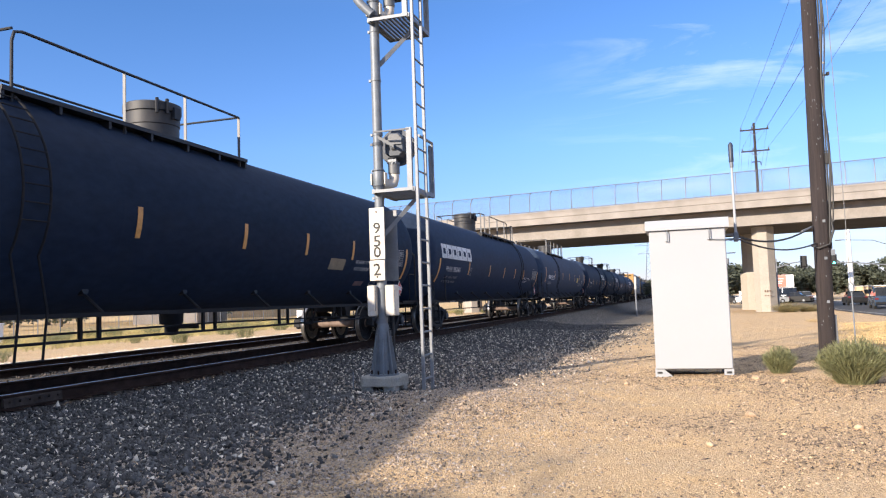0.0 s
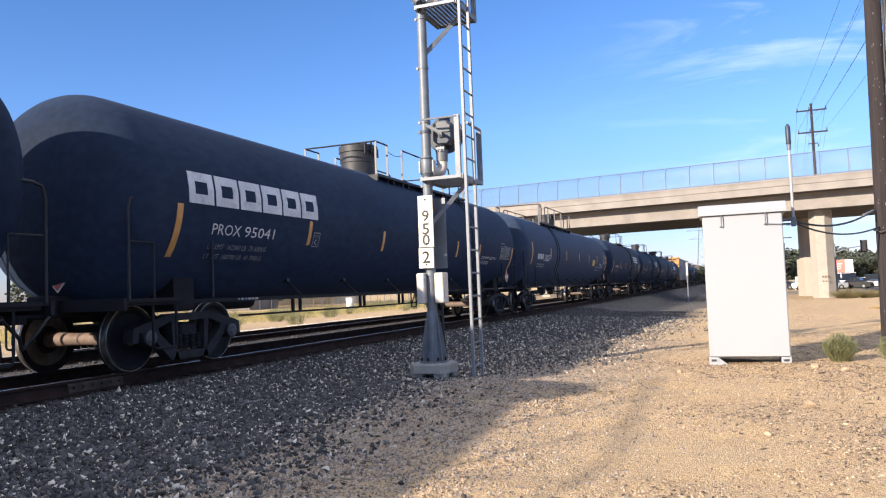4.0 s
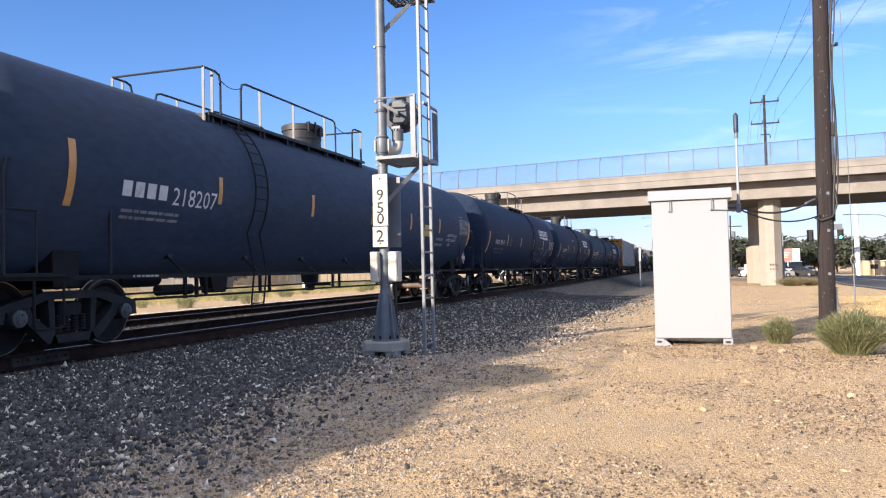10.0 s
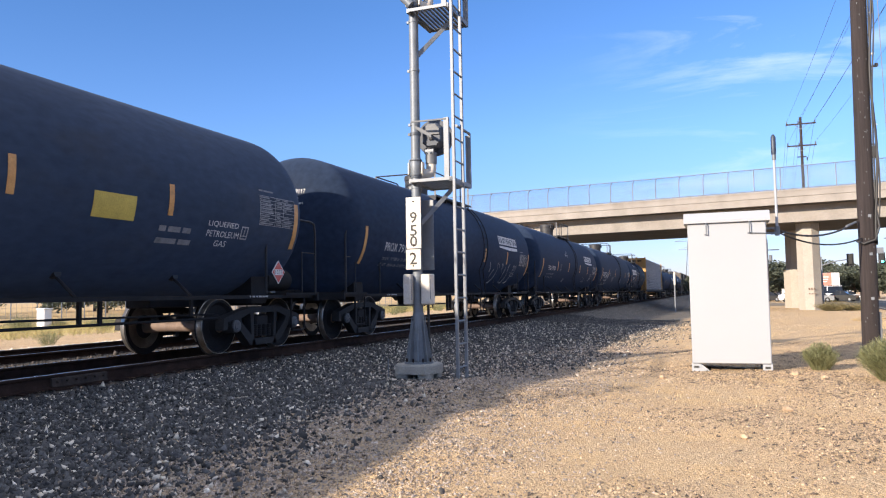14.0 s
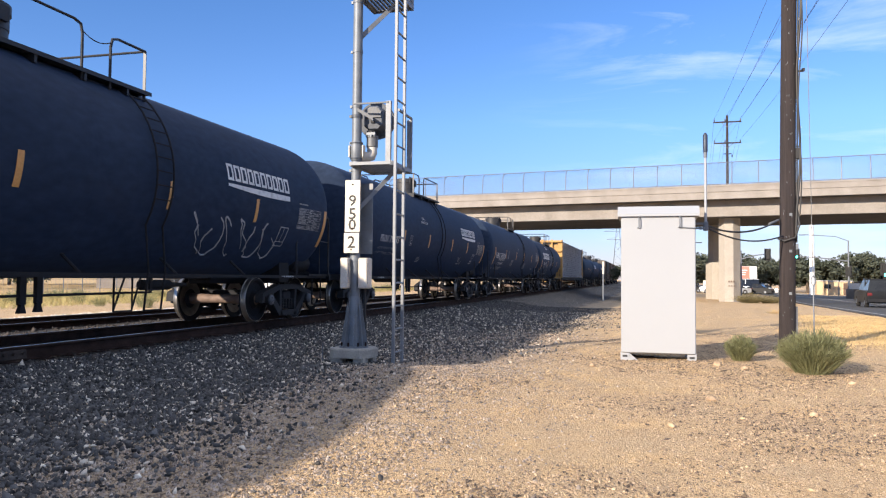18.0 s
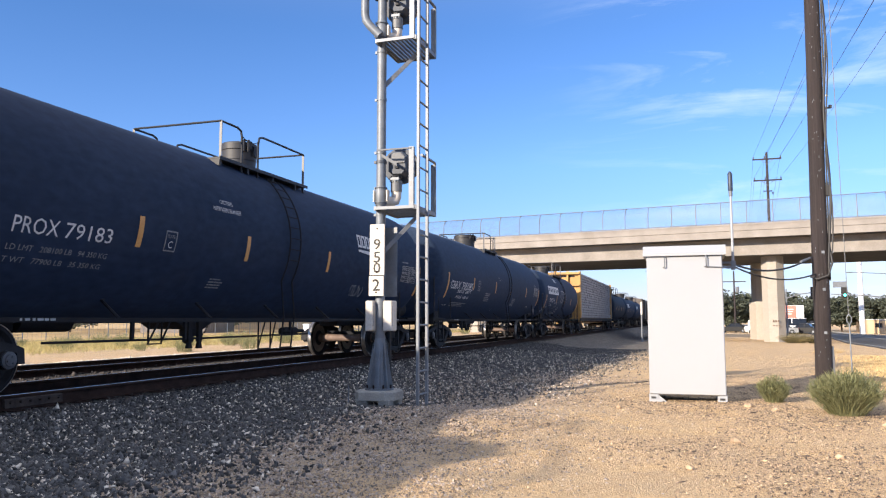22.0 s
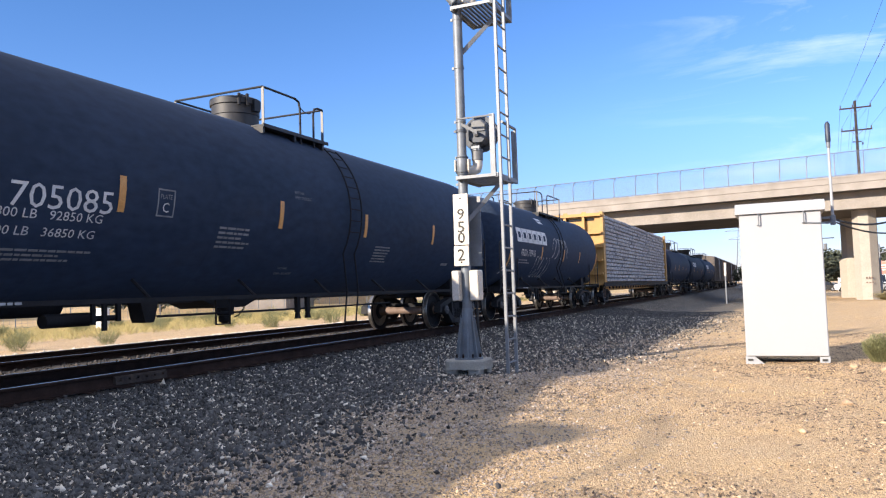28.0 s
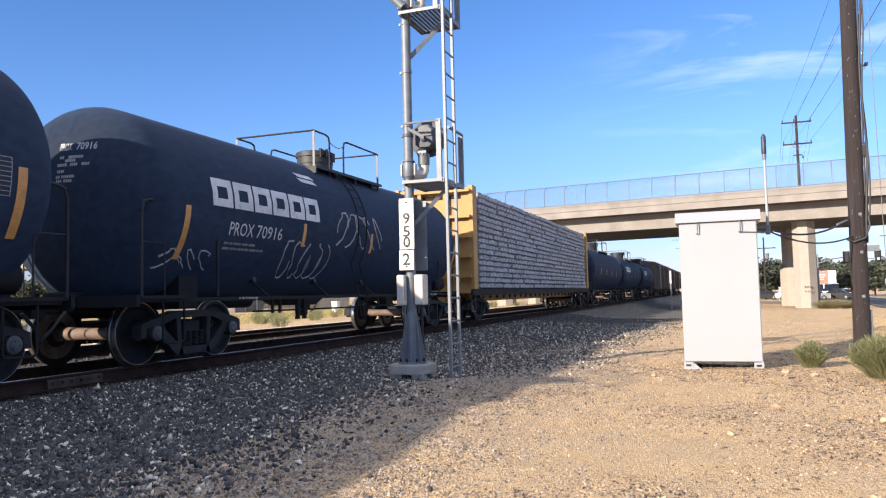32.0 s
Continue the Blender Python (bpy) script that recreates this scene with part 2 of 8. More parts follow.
# ---- materials ----
def surf(name, colours, scale=4.0, rough=(0.6, 0.85), metal=0.0, bump=0.15, bump_scale=60.0, vary=0.0, island=False, stretch=(1, 1, 1), specular=0.5, stain=None, speck=0.35):
    """A weathered surface: two tones by broad noise, fine grain and relief; vary: brightness by object or island; stain: (colour, amount, scale)."""
    ma = bpy.data.materials.new(name)
    ma.use_nodes = True
    n, l = ma.node_tree.nodes, ma.node_tree.links
    b = n["Principled BSDF"]
    co, mp = n.new("ShaderNodeTexCoord"), n.new("ShaderNodeMapping")
    mp.inputs["Scale"].default_value = stretch
    l.new(co.outputs["Object"], mp.inputs["Vector"])
    broad, fine = n.new("ShaderNodeTexNoise"), n.new("ShaderNodeTexNoise")
    broad.inputs["Scale"].default_value, broad.inputs["Detail"].default_value = scale, 6
    fine.inputs["Scale"].default_value, fine.inputs["Detail"].default_value = bump_scale, 5
    for q in (broad, fine):
        l.new(mp.outputs["Vector"], q.inputs["Vector"])
    ramp = n.new("ShaderNodeValToRGB")
    ramp.color_ramp.elements[0].position, ramp.color_ramp.elements[1].position = 0.3, 0.7
    ramp.color_ramp.elements[0].color, ramp.color_ramp.elements[1].color = (*colours[0], 1), (*colours[1], 1)
    l.new(broad.outputs["Fac"], ramp.inputs["Fac"])
    grain = n.new("ShaderNodeMixRGB")
    grain.blend_type, grain.inputs["Fac"].default_value = "OVERLAY", speck
    l.new(ramp.outputs["Color"], grain.inputs["Color1"])
    l.new(fine.outputs["Fac"], grain.inputs["Color2"])
    colour = grain.outputs["Color"]
    if stain:
        sn, sr, sm = n.new("ShaderNodeTexNoise"), n.new("ShaderNodeValToRGB"), n.new("ShaderNodeMixRGB")
        sn.inputs["Scale"].default_value, sn.inputs["Detail"].default_value, sn.inputs["Roughness"].default_value = stain[2], 9, 0.65
        sr.color_ramp.elements[0].position, sr.color_ramp.elements[1].position = 0.52, 0.74
        sr.color_ramp.elements[1].color = (stain[1],) * 3 + (1,)
        sm.inputs["Color2"].default_value = (*stain[0], 1)
        l.new(mp.outputs["Vector"], sn.inputs["Vector"])
        l.new(sn.outputs["Fac"], sr.inputs["Fac"])
        l.new(sr.outputs["Color"], sm.inputs["Fac"])
        l.new(colour, sm.inputs["Color1"])
        colour = sm.outputs["Color"]
    if vary:
        src = n.new("ShaderNodeNewGeometry").outputs["Random Per Island"] if island else n.new("ShaderNodeObjectInfo").outputs["Random"]
        mr, hs = n.new("ShaderNodeMapRange"), n.new("ShaderNodeHueSaturation")
        mr.inputs["To Min"].default_value, mr.inputs["To Max"].default_value = 1 - vary, 1 + vary
        l.new(src, mr.inputs["Value"])
        l.new(mr.outputs["Result"], hs.inputs["Value"])
        l.new(colour, hs.inputs["Color"])
        colour = hs.outputs["Color"]
    l.new(colour, b.inputs["Base Color"])
    rr = n.new("ShaderNodeMapRange")
    rr.inputs["To Min"].default_value, rr.inputs["To Max"].default_value = rough
    l.new(broad.outputs["Fac"], rr.inputs["Value"])
    l.new(rr.outputs["Result"], b.inputs["Roughness"])
    b.inputs["Metallic"].default_value = metal
    b.inputs["Specular IOR Level"].default_value = specular
    if bump:
        bp = n.new("ShaderNodeBump")
        bp.inputs["Strength"].default_value, bp.inputs["Distance"].default_value = bump, 0.02
        l.new(fine.outputs["Fac"], bp.inputs["Height"])
        l.new(bp.outputs["Normal"], b.inputs["Normal"])
    return ma


def leaf_surf(name, colours, vary=0.35):
    """Leaves: tone by island, and some light through them."""
    ma = surf(name, colours, 2.0, (0.55, 0.75), bump=0, vary=vary, island=True, specular=0.25)
    n, l = ma.node_tree.nodes, ma.node_tree.links
    b = n["Principled BSDF"]
    tr, mx = n.new("ShaderNodeBsdfTranslucent"), n.new("ShaderNodeMixShader")
    l.new(b.inputs["Base Color"].links[0].from_socket, tr.inputs["Color"])
    mx.inputs["Fac"].default_value = 0.3
    l.new(b.outputs["BSDF"], mx.inputs[1])
    l.new(tr.outputs["BSDF"], mx.inputs[2])
    l.new(mx.outputs["Shader"], n["Material Output"].inputs["Surface"])
    return ma


def glow_surf(name, colour, strength):
    ma = bpy.data.materials.new(name)
    ma.use_nodes = True
    b = ma.node_tree.nodes["Principled BSDF"]
    b.inputs["Base Color"].default_value = (*colour, 1)
    b.inputs["Emission Color"].default_value = (*colour, 1)
    b.inputs["Emission Strength"].default_value = strength
    return ma


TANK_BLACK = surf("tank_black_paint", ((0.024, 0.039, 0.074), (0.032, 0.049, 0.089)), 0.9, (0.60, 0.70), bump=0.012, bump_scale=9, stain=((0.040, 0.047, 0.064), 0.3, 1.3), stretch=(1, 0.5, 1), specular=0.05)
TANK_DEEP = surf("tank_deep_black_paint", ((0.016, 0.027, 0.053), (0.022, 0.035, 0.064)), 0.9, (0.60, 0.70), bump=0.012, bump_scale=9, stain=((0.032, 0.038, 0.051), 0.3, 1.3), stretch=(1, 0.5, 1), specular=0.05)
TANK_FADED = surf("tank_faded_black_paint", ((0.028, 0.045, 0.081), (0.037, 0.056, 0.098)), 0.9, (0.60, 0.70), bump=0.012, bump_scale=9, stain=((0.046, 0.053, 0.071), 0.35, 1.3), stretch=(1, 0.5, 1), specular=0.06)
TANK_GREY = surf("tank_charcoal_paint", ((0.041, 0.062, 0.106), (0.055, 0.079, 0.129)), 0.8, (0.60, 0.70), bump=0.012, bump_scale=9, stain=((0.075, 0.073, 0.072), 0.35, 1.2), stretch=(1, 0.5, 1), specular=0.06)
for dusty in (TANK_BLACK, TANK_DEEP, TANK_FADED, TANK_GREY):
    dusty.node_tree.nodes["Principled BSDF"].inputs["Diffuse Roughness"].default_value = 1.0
UNDER = surf("grimy_black_steel", ((0.010, 0.0108, 0.0135), (0.020, 0.0205, 0.024)), 3, (0.6, 0.85), bump=0.2, bump_scale=40, stain=((0.028, 0.023, 0.02), 0.4, 4), specular=0.18)
FRAME_STEEL = surf("dusty_cast_steel", ((0.017, 0.0185, 0.022), (0.032, 0.033, 0.037)), 4, (0.6, 0.85), bump=0.25, bump_scale=40, stain=((0.05, 0.042, 0.036), 0.4, 4), specular=0.2)
CAP_STEEL = surf("dull_cap_steel", ((0.055, 0.06, 0.07), (0.085, 0.092, 0.105)), 6, (0.5, 0.65), bump=0.05)
JOINT_RUST = surf("dull_rust_bar", ((0.040, 0.030, 0.026), (0.085, 0.063, 0.052)), 8, (0.7, 0.9), 0.0, 0.3, specular=0.2)
FITTING = surf("dark_fitting_paint", ((0.010, 0.0115, 0.016), (0.020, 0.022, 0.028)), 5, (0.45, 0.65), bump=0.05, specular=0.35)
WORN_STEEL = surf("worn_wheel_steel", ((0.20, 0.19, 0.18), (0.38, 0.36, 0.34)), 6, (0.25, 0.45), 0.9, 0.05)
AXLE_RUST = surf("rusty_axle", ((0.11, 0.075, 0.058), (0.21, 0.15, 0.12)), 8, (0.6, 0.85), 0.1, 0.2)
STRIPE = surf("yellow_reflective_tape", ((0.52, 0.25, 0.07), (0.63, 0.33, 0.11)), 9, (0.35, 0.55), bump=0.03, stain=((0.25, 0.16, 0.05), 0.5, 7))
WHITE_MARK = surf("faded_white_lettering", ((0.52, 0.53, 0.55), (0.70, 0.71, 0.72)), 3, (0.55, 0.75), bump=0.02, stain=((0.16, 0.16, 0.17), 0.7, 6))
DIM_MARK = surf("dull_grey_lettering", ((0.17, 0.18, 0.20), (0.28, 0.29, 0.31)), 4, (0.6, 0.8), bump=0.02, stain=((0.06, 0.06, 0.07), 0.7, 9))
PRINT = surf("panel_print", ((0.30, 0.31, 0.33), (0.44, 0.45, 0.46)), 4, (0.6, 0.8), bump=0.02, stain=((0.1, 0.1, 0.11), 0.6, 9))
PANEL_DARK = surf("dark_stencil_panel", ((0.025, 0.034, 0.055), (0.034, 0.044, 0.068)), 3, (0.5, 0.65), bump=0.02, specular=0.15)
YELLOW_LABEL = surf("yellow_notice_panel", ((0.48, 0.36, 0.07), (0.6, 0.46, 0.1)), 5, (0.5, 0.7), bump=0.02)
TAN_LABEL = surf("faded_tan_panel", ((0.20, 0.165, 0.115), (0.28, 0.235, 0.165)), 6, (0.5, 0.7), bump=0.02)
PLACARD_RED = surf("red_placard", ((0.45, 0.06, 0.05), (0.55, 0.10, 0.08)), 6, (0.45, 0.6), bump=0.02)
TAIL_RED = surf("unlit_tail_light", ((0.10, 0.012, 0.012), (0.16, 0.02, 0.02)), 6, (0.2, 0.3), bump=0)
FADED_RED = surf("faded_red_notice", ((0.12, 0.075, 0.08), (0.20, 0.12, 0.125)), 9, (0.5, 0.7), bump=0.02)
PLACARD_WHITE = surf("white_placard", ((0.62, 0.62, 0.62), (0.74, 0.74, 0.74)), 5, (0.45, 0.6), bump=0.02)
CHALK = surf("pale_paint_scrawl", ((0.22, 0.23, 0.25), (0.4, 0.41, 0.42)), 5, (0.6, 0.8), bump=0.02, stain=((0.05, 0.05, 0.06), 0.8, 8))
BLACK_MARK = surf("black_lettering", ((0.012, 0.012, 0.012), (0.03, 0.03, 0.03)), 8, (0.5, 0.7), bump=0)
CAR_YELLOW = surf("railcar_yellow_paint", ((0.36, 0.205, 0.060), (0.45, 0.265, 0.085)), 1.5, (0.5, 0.7), bump=0.05, stain=((0.20, 0.12, 0.06), 0.6, 2.5))
BOX_TAUPE = surf("boxcar_taupe_paint", ((0.075, 0.062, 0.054), (0.12, 0.10, 0.088)), 1.0, (0.6, 0.8), bump=0.08, stain=((0.17, 0.14, 0.12), 0.5, 1.6))
BOX_BROWN = surf("boxcar_brown_paint", ((0.09, 0.055, 0.04), (0.15, 0.09, 0.06)), 1.0, (0.6, 0.8), bump=0.08, stain=((0.2, 0.15, 0.11), 0.5, 1.6))
WRAP = surf("white_lumber_wrap", ((0.25, 0.265, 0.30), (0.38, 0.397, 0.435)), 2.2, (0.5, 0.75), bump=0.6, bump_scale=9, vary=0.12)
WRAP_PRINT = surf("printed_wrap_stripe", ((0.06, 0.066, 0.08), (0.13, 0.138, 0.155)), 5, (0.5, 0.7), bump=0.3, bump_scale=9)
RAIL_SIDE = surf("rusty_rail", ((0.026, 0.0165, 0.014), (0.050, 0.031, 0.025)), 5, (0.9, 1.0), 0.0, 0.25, 50, specular=0.06)
RAIL_TOP = surf("polished_rail_head", ((0.30, 0.30, 0.30), (0.46, 0.46, 0.46)), 8, (0.18, 0.32), 0.9, 0.03)
TIE = surf("creosoted_tie", ((0.035, 0.028, 0.024), (0.075, 0.06, 0.05)), 5, (0.75, 0.95), bump=0.5, bump_scale=30, vary=0.25, stretch=(1, 6, 6))
GALV = surf("galvanised_steel", ((0.125, 0.142, 0.165), (0.185, 0.207, 0.235)), 6, (0.45, 0.6), 0.2, 0.05, 40, stain=((0.15, 0.15, 0.155), 0.4, 5), speck=0.2)
ALU = surf("aluminium_paint", ((0.145, 0.16, 0.182), (0.205, 0.222, 0.247)), 5, (0.45, 0.6), 0.25, 0.05, 40, stain=((0.2, 0.175, 0.15), 0.4, 6), speck=0.2)
HEAD_GREY = surf("dark_signal_paint", ((0.042, 0.052, 0.070), (0.070, 0.083, 0.106)), 6, (0.45, 0.6), bump=0.05)
TIP_BLUE = surf("dark_blue_cap", ((0.022, 0.032, 0.055), (0.034, 0.046, 0.075)), 6, (0.4, 0.55), bump=0.03)
CASE_GREY = surf("grey_case_paint", ((0.10, 0.107, 0.118), (0.15, 0.157, 0.168)), 6, (0.45, 0.6), bump=0.05)
SIGN_WHITE = surf("white_sign_enamel", ((0.50, 0.46, 0.41), (0.60, 0.56, 0.50)), 5, (0.4, 0.55), bump=0.03, stain=((0.42, 0.28, 0.16), 0.4, 7))
BOX_WHITE = surf("white_cabinet_paint", ((0.315, 0.332, 0.36), (0.33, 0.347, 0.375)), 0.8, (0.45, 0.6), bump=0.0, speck=0.02)
CONCRETE = surf("weathered_concrete", ((0.22, 0.200, 0.180), (0.30, 0.275, 0.250)), 0.7, (0.8, 0.95), bump=0.25, bump_scale=14, stain=((0.19, 0.165, 0.14), 0.6, 0.5))
COLUMN_CONC = surf("column_concrete", ((0.315, 0.285, 0.245), (0.39, 0.355, 0.308)), 0.6, (0.8, 0.95), bump=0.2, bump_scale=14, stain=((0.24, 0.21, 0.175), 0.5, 0.6))
BASE_CONC = surf("footing_concrete", ((0.26, 0.245, 0.22), (0.37, 0.35, 0.31)), 5, (0.8, 0.95), bump=0.4, bump_scale=50)
POLE_WOOD = surf("creosoted_pole_wood", ((0.019, 0.0142, 0.0145), (0.047, 0.0355, 0.0355)), 4, (0.75, 0.95), bump=0.9, bump_scale=30, stretch=(9, 9, 0.3), stain=((0.016, 0.011, 0.010), 0.8, 3))
POLE_NEW = surf("brown_pole_wood", ((0.044, 0.026, 0.019), (0.098, 0.060, 0.043)), 4, (0.75, 0.95), bump=0.7, bump_scale=30, stretch=(7, 7, 0.3), stain=((0.02, 0.013, 0.010), 0.8, 3))
CABLE = surf("black_cable", ((0.015, 0.015, 0.016), (0.03, 0.03, 0.032)), 5, (0.5, 0.7), bump=0)
ASPHALT = surf("worn_asphalt", ((0.040, 0.040, 0.042), (0.065, 0.064, 0.064)), 0.6, (0.75, 0.9), bump=0.3, bump_scale=60)
LINE_PAINT = surf("road_paint", ((0.20, 0.20, 0.19), (0.36, 0.36, 0.34)), 2, (0.6, 0.8), bump=0.1)
WALL_WHITE = surf("painted_block_wall", ((0.55, 0.54, 0.52), (0.68, 0.67, 0.65)), 0.4, (0.75, 0.9), bump=0.1)
# concrete with the shade under the overpass put into its colour
SOFFIT = surf("shade_dark_concrete", ((0.055, 0.052, 0.05), (0.09, 0.085, 0.08)), 0.5, (0.85, 0.95), bump=0.2, bump_scale=12)
WALL_GREY = surf("grey_block_wall", ((0.13, 0.115, 0.105), (0.19, 0.17, 0.155)), 0.5, (0.8, 0.95), bump=0.1, stain=((0.26, 0.24, 0.22), 0.5, 0.4))
TAN_WALL = surf("tan_stucco", ((0.50, 0.37, 0.22), (0.60, 0.46, 0.29)), 0.4, (0.8, 0.95), bump=0.1)
RED_PAINT = surf("red_awning", ((0.52, 0.04, 0.05), (0.64, 0.07, 0.07)), 1, (0.5, 0.7), bump=0.05)
BOARD_RED = surf("faded_red_poster", ((0.62, 0.16, 0.12), (0.74, 0.24, 0.18)), 0.5, (0.5, 0.7), bump=0)
WHITE_PAINT = surf("white_paint", ((0.70, 0.71, 0.72), (0.80, 0.81, 0.82)), 2, (0.45, 0.65), bump=0.03)
DARK_PAINT = surf("dark_car_paint", ((0.010, 0.011, 0.013), (0.017, 0.018, 0.02)), 2, (0.3, 0.4), 0.0, 0, specular=0.25)
SILVER_PAINT = surf("silver_car_paint", ((0.33, 0.34, 0.35), (0.42, 0.43, 0.44)), 2, (0.25, 0.35), 0.6, 0)
BLUE_PAINT = surf("blue_car_paint", ((0.03, 0.05, 0.09), (0.05, 0.08, 0.13)), 2, (0.2, 0.3), 0.2, 0)
GLASS_DARK = surf("dark_window_glass", ((0.01, 0.011, 0.013), (0.018, 0.02, 0.022)), 2, (0.05, 0.1), 0, 0)
TYRE = surf("tyre_rubber", ((0.012, 0.012, 0.012), (0.025, 0.024, 0.023)), 6, (0.8, 0.95), bump=0.1)
BARK = surf("bark", ((0.07, 0.05, 0.035), (0.13, 0.10, 0.075)), 5, (0.85, 0.95), bump=0.5, bump_scale=20, stretch=(4, 4, 0.6))
# leaf tones lightened to carry the haze of distance in their colour
TREE_LEAF = leaf_surf("tree_leaves", ((0.075, 0.088, 0.066), (0.13, 0.145, 0.105)))
BUSH_LEAF = leaf_surf("brush_stems", ((0.165, 0.172, 0.085), (0.30, 0.30, 0.16)))
WEED_LEAF = leaf_surf("weed_leaves", ((0.16, 0.14, 0.07), (0.30, 0.255, 0.13)))
STRAW = leaf_surf("dry_grass", ((0.54, 0.39, 0.19), (0.70, 0.53, 0.29)), 0.22)
# paler than the fittings: sun on the posts' faces is put into the colour
RAIL_BAR = surf("sunlit_railing_bar", ((0.05, 0.053, 0.06), (0.12, 0.123, 0.13)), 7, (0.4, 0.55), 0.0, 0.05, stain=((0.05, 0.05, 0.055), 0.7, 5))
DOME_BLACK = surf("dusty_black_housing", ((0.020, 0.021, 0.025), (0.034, 0.035, 0.039)), 3, (0.5, 0.65), bump=0.06, stain=((0.07, 0.066, 0.062), 0.4, 3))
FIELD_STRAW = leaf_surf("field_weeds", ((0.34, 0.30, 0.12), (0.56, 0.46, 0.21)), 0.3)
GREEN_LAMP = glow_surf("green_signal_lamp", (0.05, 0.9, 0.55), 6.0)

# ---- ground, tracks ----
TX, RAIL_Z = -8.62, 0.35          # centre line and rail height of the train's track
T2X, RAIL2_Z = -12.88, 0.30       # the empty track beyond it


def smooth_step(a, b, t):
    t = np.clip((np.asarray(t, float) - a) / (b - a), 0, 1)
    return t * t * (3 - 2 * t)


def ground_z(x, y):
    """Height of the ground: level by the mast, falling towards the bridge, raised a little under the tracks."""
    x, y = np.asarray(x, float), np.asarray(y, float)
    right = 0.1 - 0.75 * np.clip((y - 20) / 52, 0, 1)
    left = 0.02 - 0.25 * smooth_step(-16, -40, x)
    bed = 0.15 + 0 * x
    z = np.where(x > TX, bed + (right - bed) * smooth_step(-7.3, -4.6, x), bed + (left - bed) * smooth_step(-14.6, -16.4, x))
    far = smooth_step(20, 60, y) * smooth_step(-7.3, -2.0, x) * smooth_step(-2.0, -6.0, x) * 0.2
    wave = 0.018 * np.sin(x * 1.7 + 0.6 * np.sin(y * 0.9)) * np.sin(y * 1.3 + x * 0.4) + 0.01 * np.sin(x * 5.1 + y * 2.3) * np.sin(y * 4.3 - x)
    mound = 0.14 * np.exp(-((x + 2.7) / 1.3) ** 2 - ((y - 8.1) / 1.5) ** 2)
    return z + far + mound + wave * smooth_step(-7.2, -5.5, x) * (np.abs(x) < 60)


def ground_material():
    ma = bpy.data.materials.new("dry_ground")
    ma.use_nodes = True
    n, l = ma.node_tree.nodes, ma.node_tree.links
    b = n["Principled BSDF"]
    co = n.new("ShaderNodeTexCoord").outputs["Object"]
    xyz = n.new("ShaderNodeSeparateXYZ")
    l.new(co, xyz.inputs[0])

    def tex(scale, detail=6, rough=0.6):
        q = n.new("ShaderNodeTexNoise")
        q.inputs["Scale"].default_value, q.inputs["Detail"].default_value, q.inputs["Roughness"].default_value = scale, detail, rough
        l.new(co, q.inputs["Vector"])
        return q.outputs["Fac"]

    def ramp(fac, *stops):
        q = n.new("ShaderNodeValToRGB")
        while len(q.color_ramp.elements) < len(stops):
            q.color_ramp.elements.new(0.5)
        for e, (p, c) in zip(q.color_ramp.elements, stops):
            e.position, e.color = p, (*c, 1)
        l.new(fac, q.inputs["Fac"])
        return q.outputs["Color"]

    def mix(fac, a, c, how="MIX"):
        q = n.new("ShaderNodeMixRGB")
        q.blend_type = how
        for sock, val in ((q.inputs["Fac"], fac), (q.inputs["Color1"], a), (q.inputs["Color2"], c)):
            if isinstance(val, (int, float)):
                sock.default_value = val
            elif isinstance(val, tuple):
                sock.default_value = (*val, 1)
            else:
                l.new(val, sock)
        return q.outputs["Color"]

    def calc(op, a, c=0.0, d=0.0):
        q = n.new("ShaderNodeMath")
        q.operation = op
        for i, val in enumerate((a, c, d)):
            if isinstance(val, (int, float)):
                q.inputs[i].default_value = val
            else:
                l.new(val, q.inputs[i])
        return q.outputs[0]

    def band(value, a, c):
        q = n.new("ShaderNodeMapRange")
        q.interpolation_type = "SMOOTHSTEP"
        q.inputs["From Min"].default_value, q.inputs["From Max"].default_value = a, c
        l.new(value, q.inputs["Value"])
        return q.outputs["Result"]

    wob = calc("MULTIPLY_ADD", tex(0.55, 5), 2.4, -1.2)
    y = xyz.outputs["Y"]
    x = calc("SUBTRACT", calc("ADD", xyz.outputs["X"], wob), calc("MULTIPLY", band(y, 9.6, 10.8), 0.9))
    dirt = mix(0.55, ramp(tex(0.35, 8), (0.35, (0.47, 0.305, 0.15)), (0.65, (0.62, 0.44, 0.24))), ramp(tex(6, 8, 0.7), (0.3, (0.41, 0.265, 0.145)), (0.7, (0.73, 0.54, 0.35))))
    dirt = mix(ramp(tex(140, 3, 0.7), (0.55, (0, 0, 0)), (0.72, (0.75, 0.75, 0.75))), dirt, (0.20, 0.16, 0.12))
    dirt = mix(ramp(tex(90, 2, 0.6), (0.62, (0, 0, 0)), (0.75, (0.7, 0.7, 0.7))), dirt, (0.60, 0.52, 0.42))
    def cells(scale):
        q = n.new("ShaderNodeTexVoronoi")
        q.inputs["Scale"].default_value = scale
        l.new(co, q.inputs["Vector"])
        bw = n.new("ShaderNodeSeparateXYZ")
        l.new(q.outputs["Color"], bw.inputs[0])
        return bw.outputs["X"], q.outputs["Distance"]

    cell_tone, cell_gap = cells(34)
    chip_tone, chip_gap = cells(75)
    gravel = ramp(cell_tone, (0.0, (0.042, 0.039, 0.037)), (0.55, (0.072, 0.067, 0.062)), (0.86, (0.14, 0.128, 0.116)), (0.97, (0.46, 0.41, 0.35)))
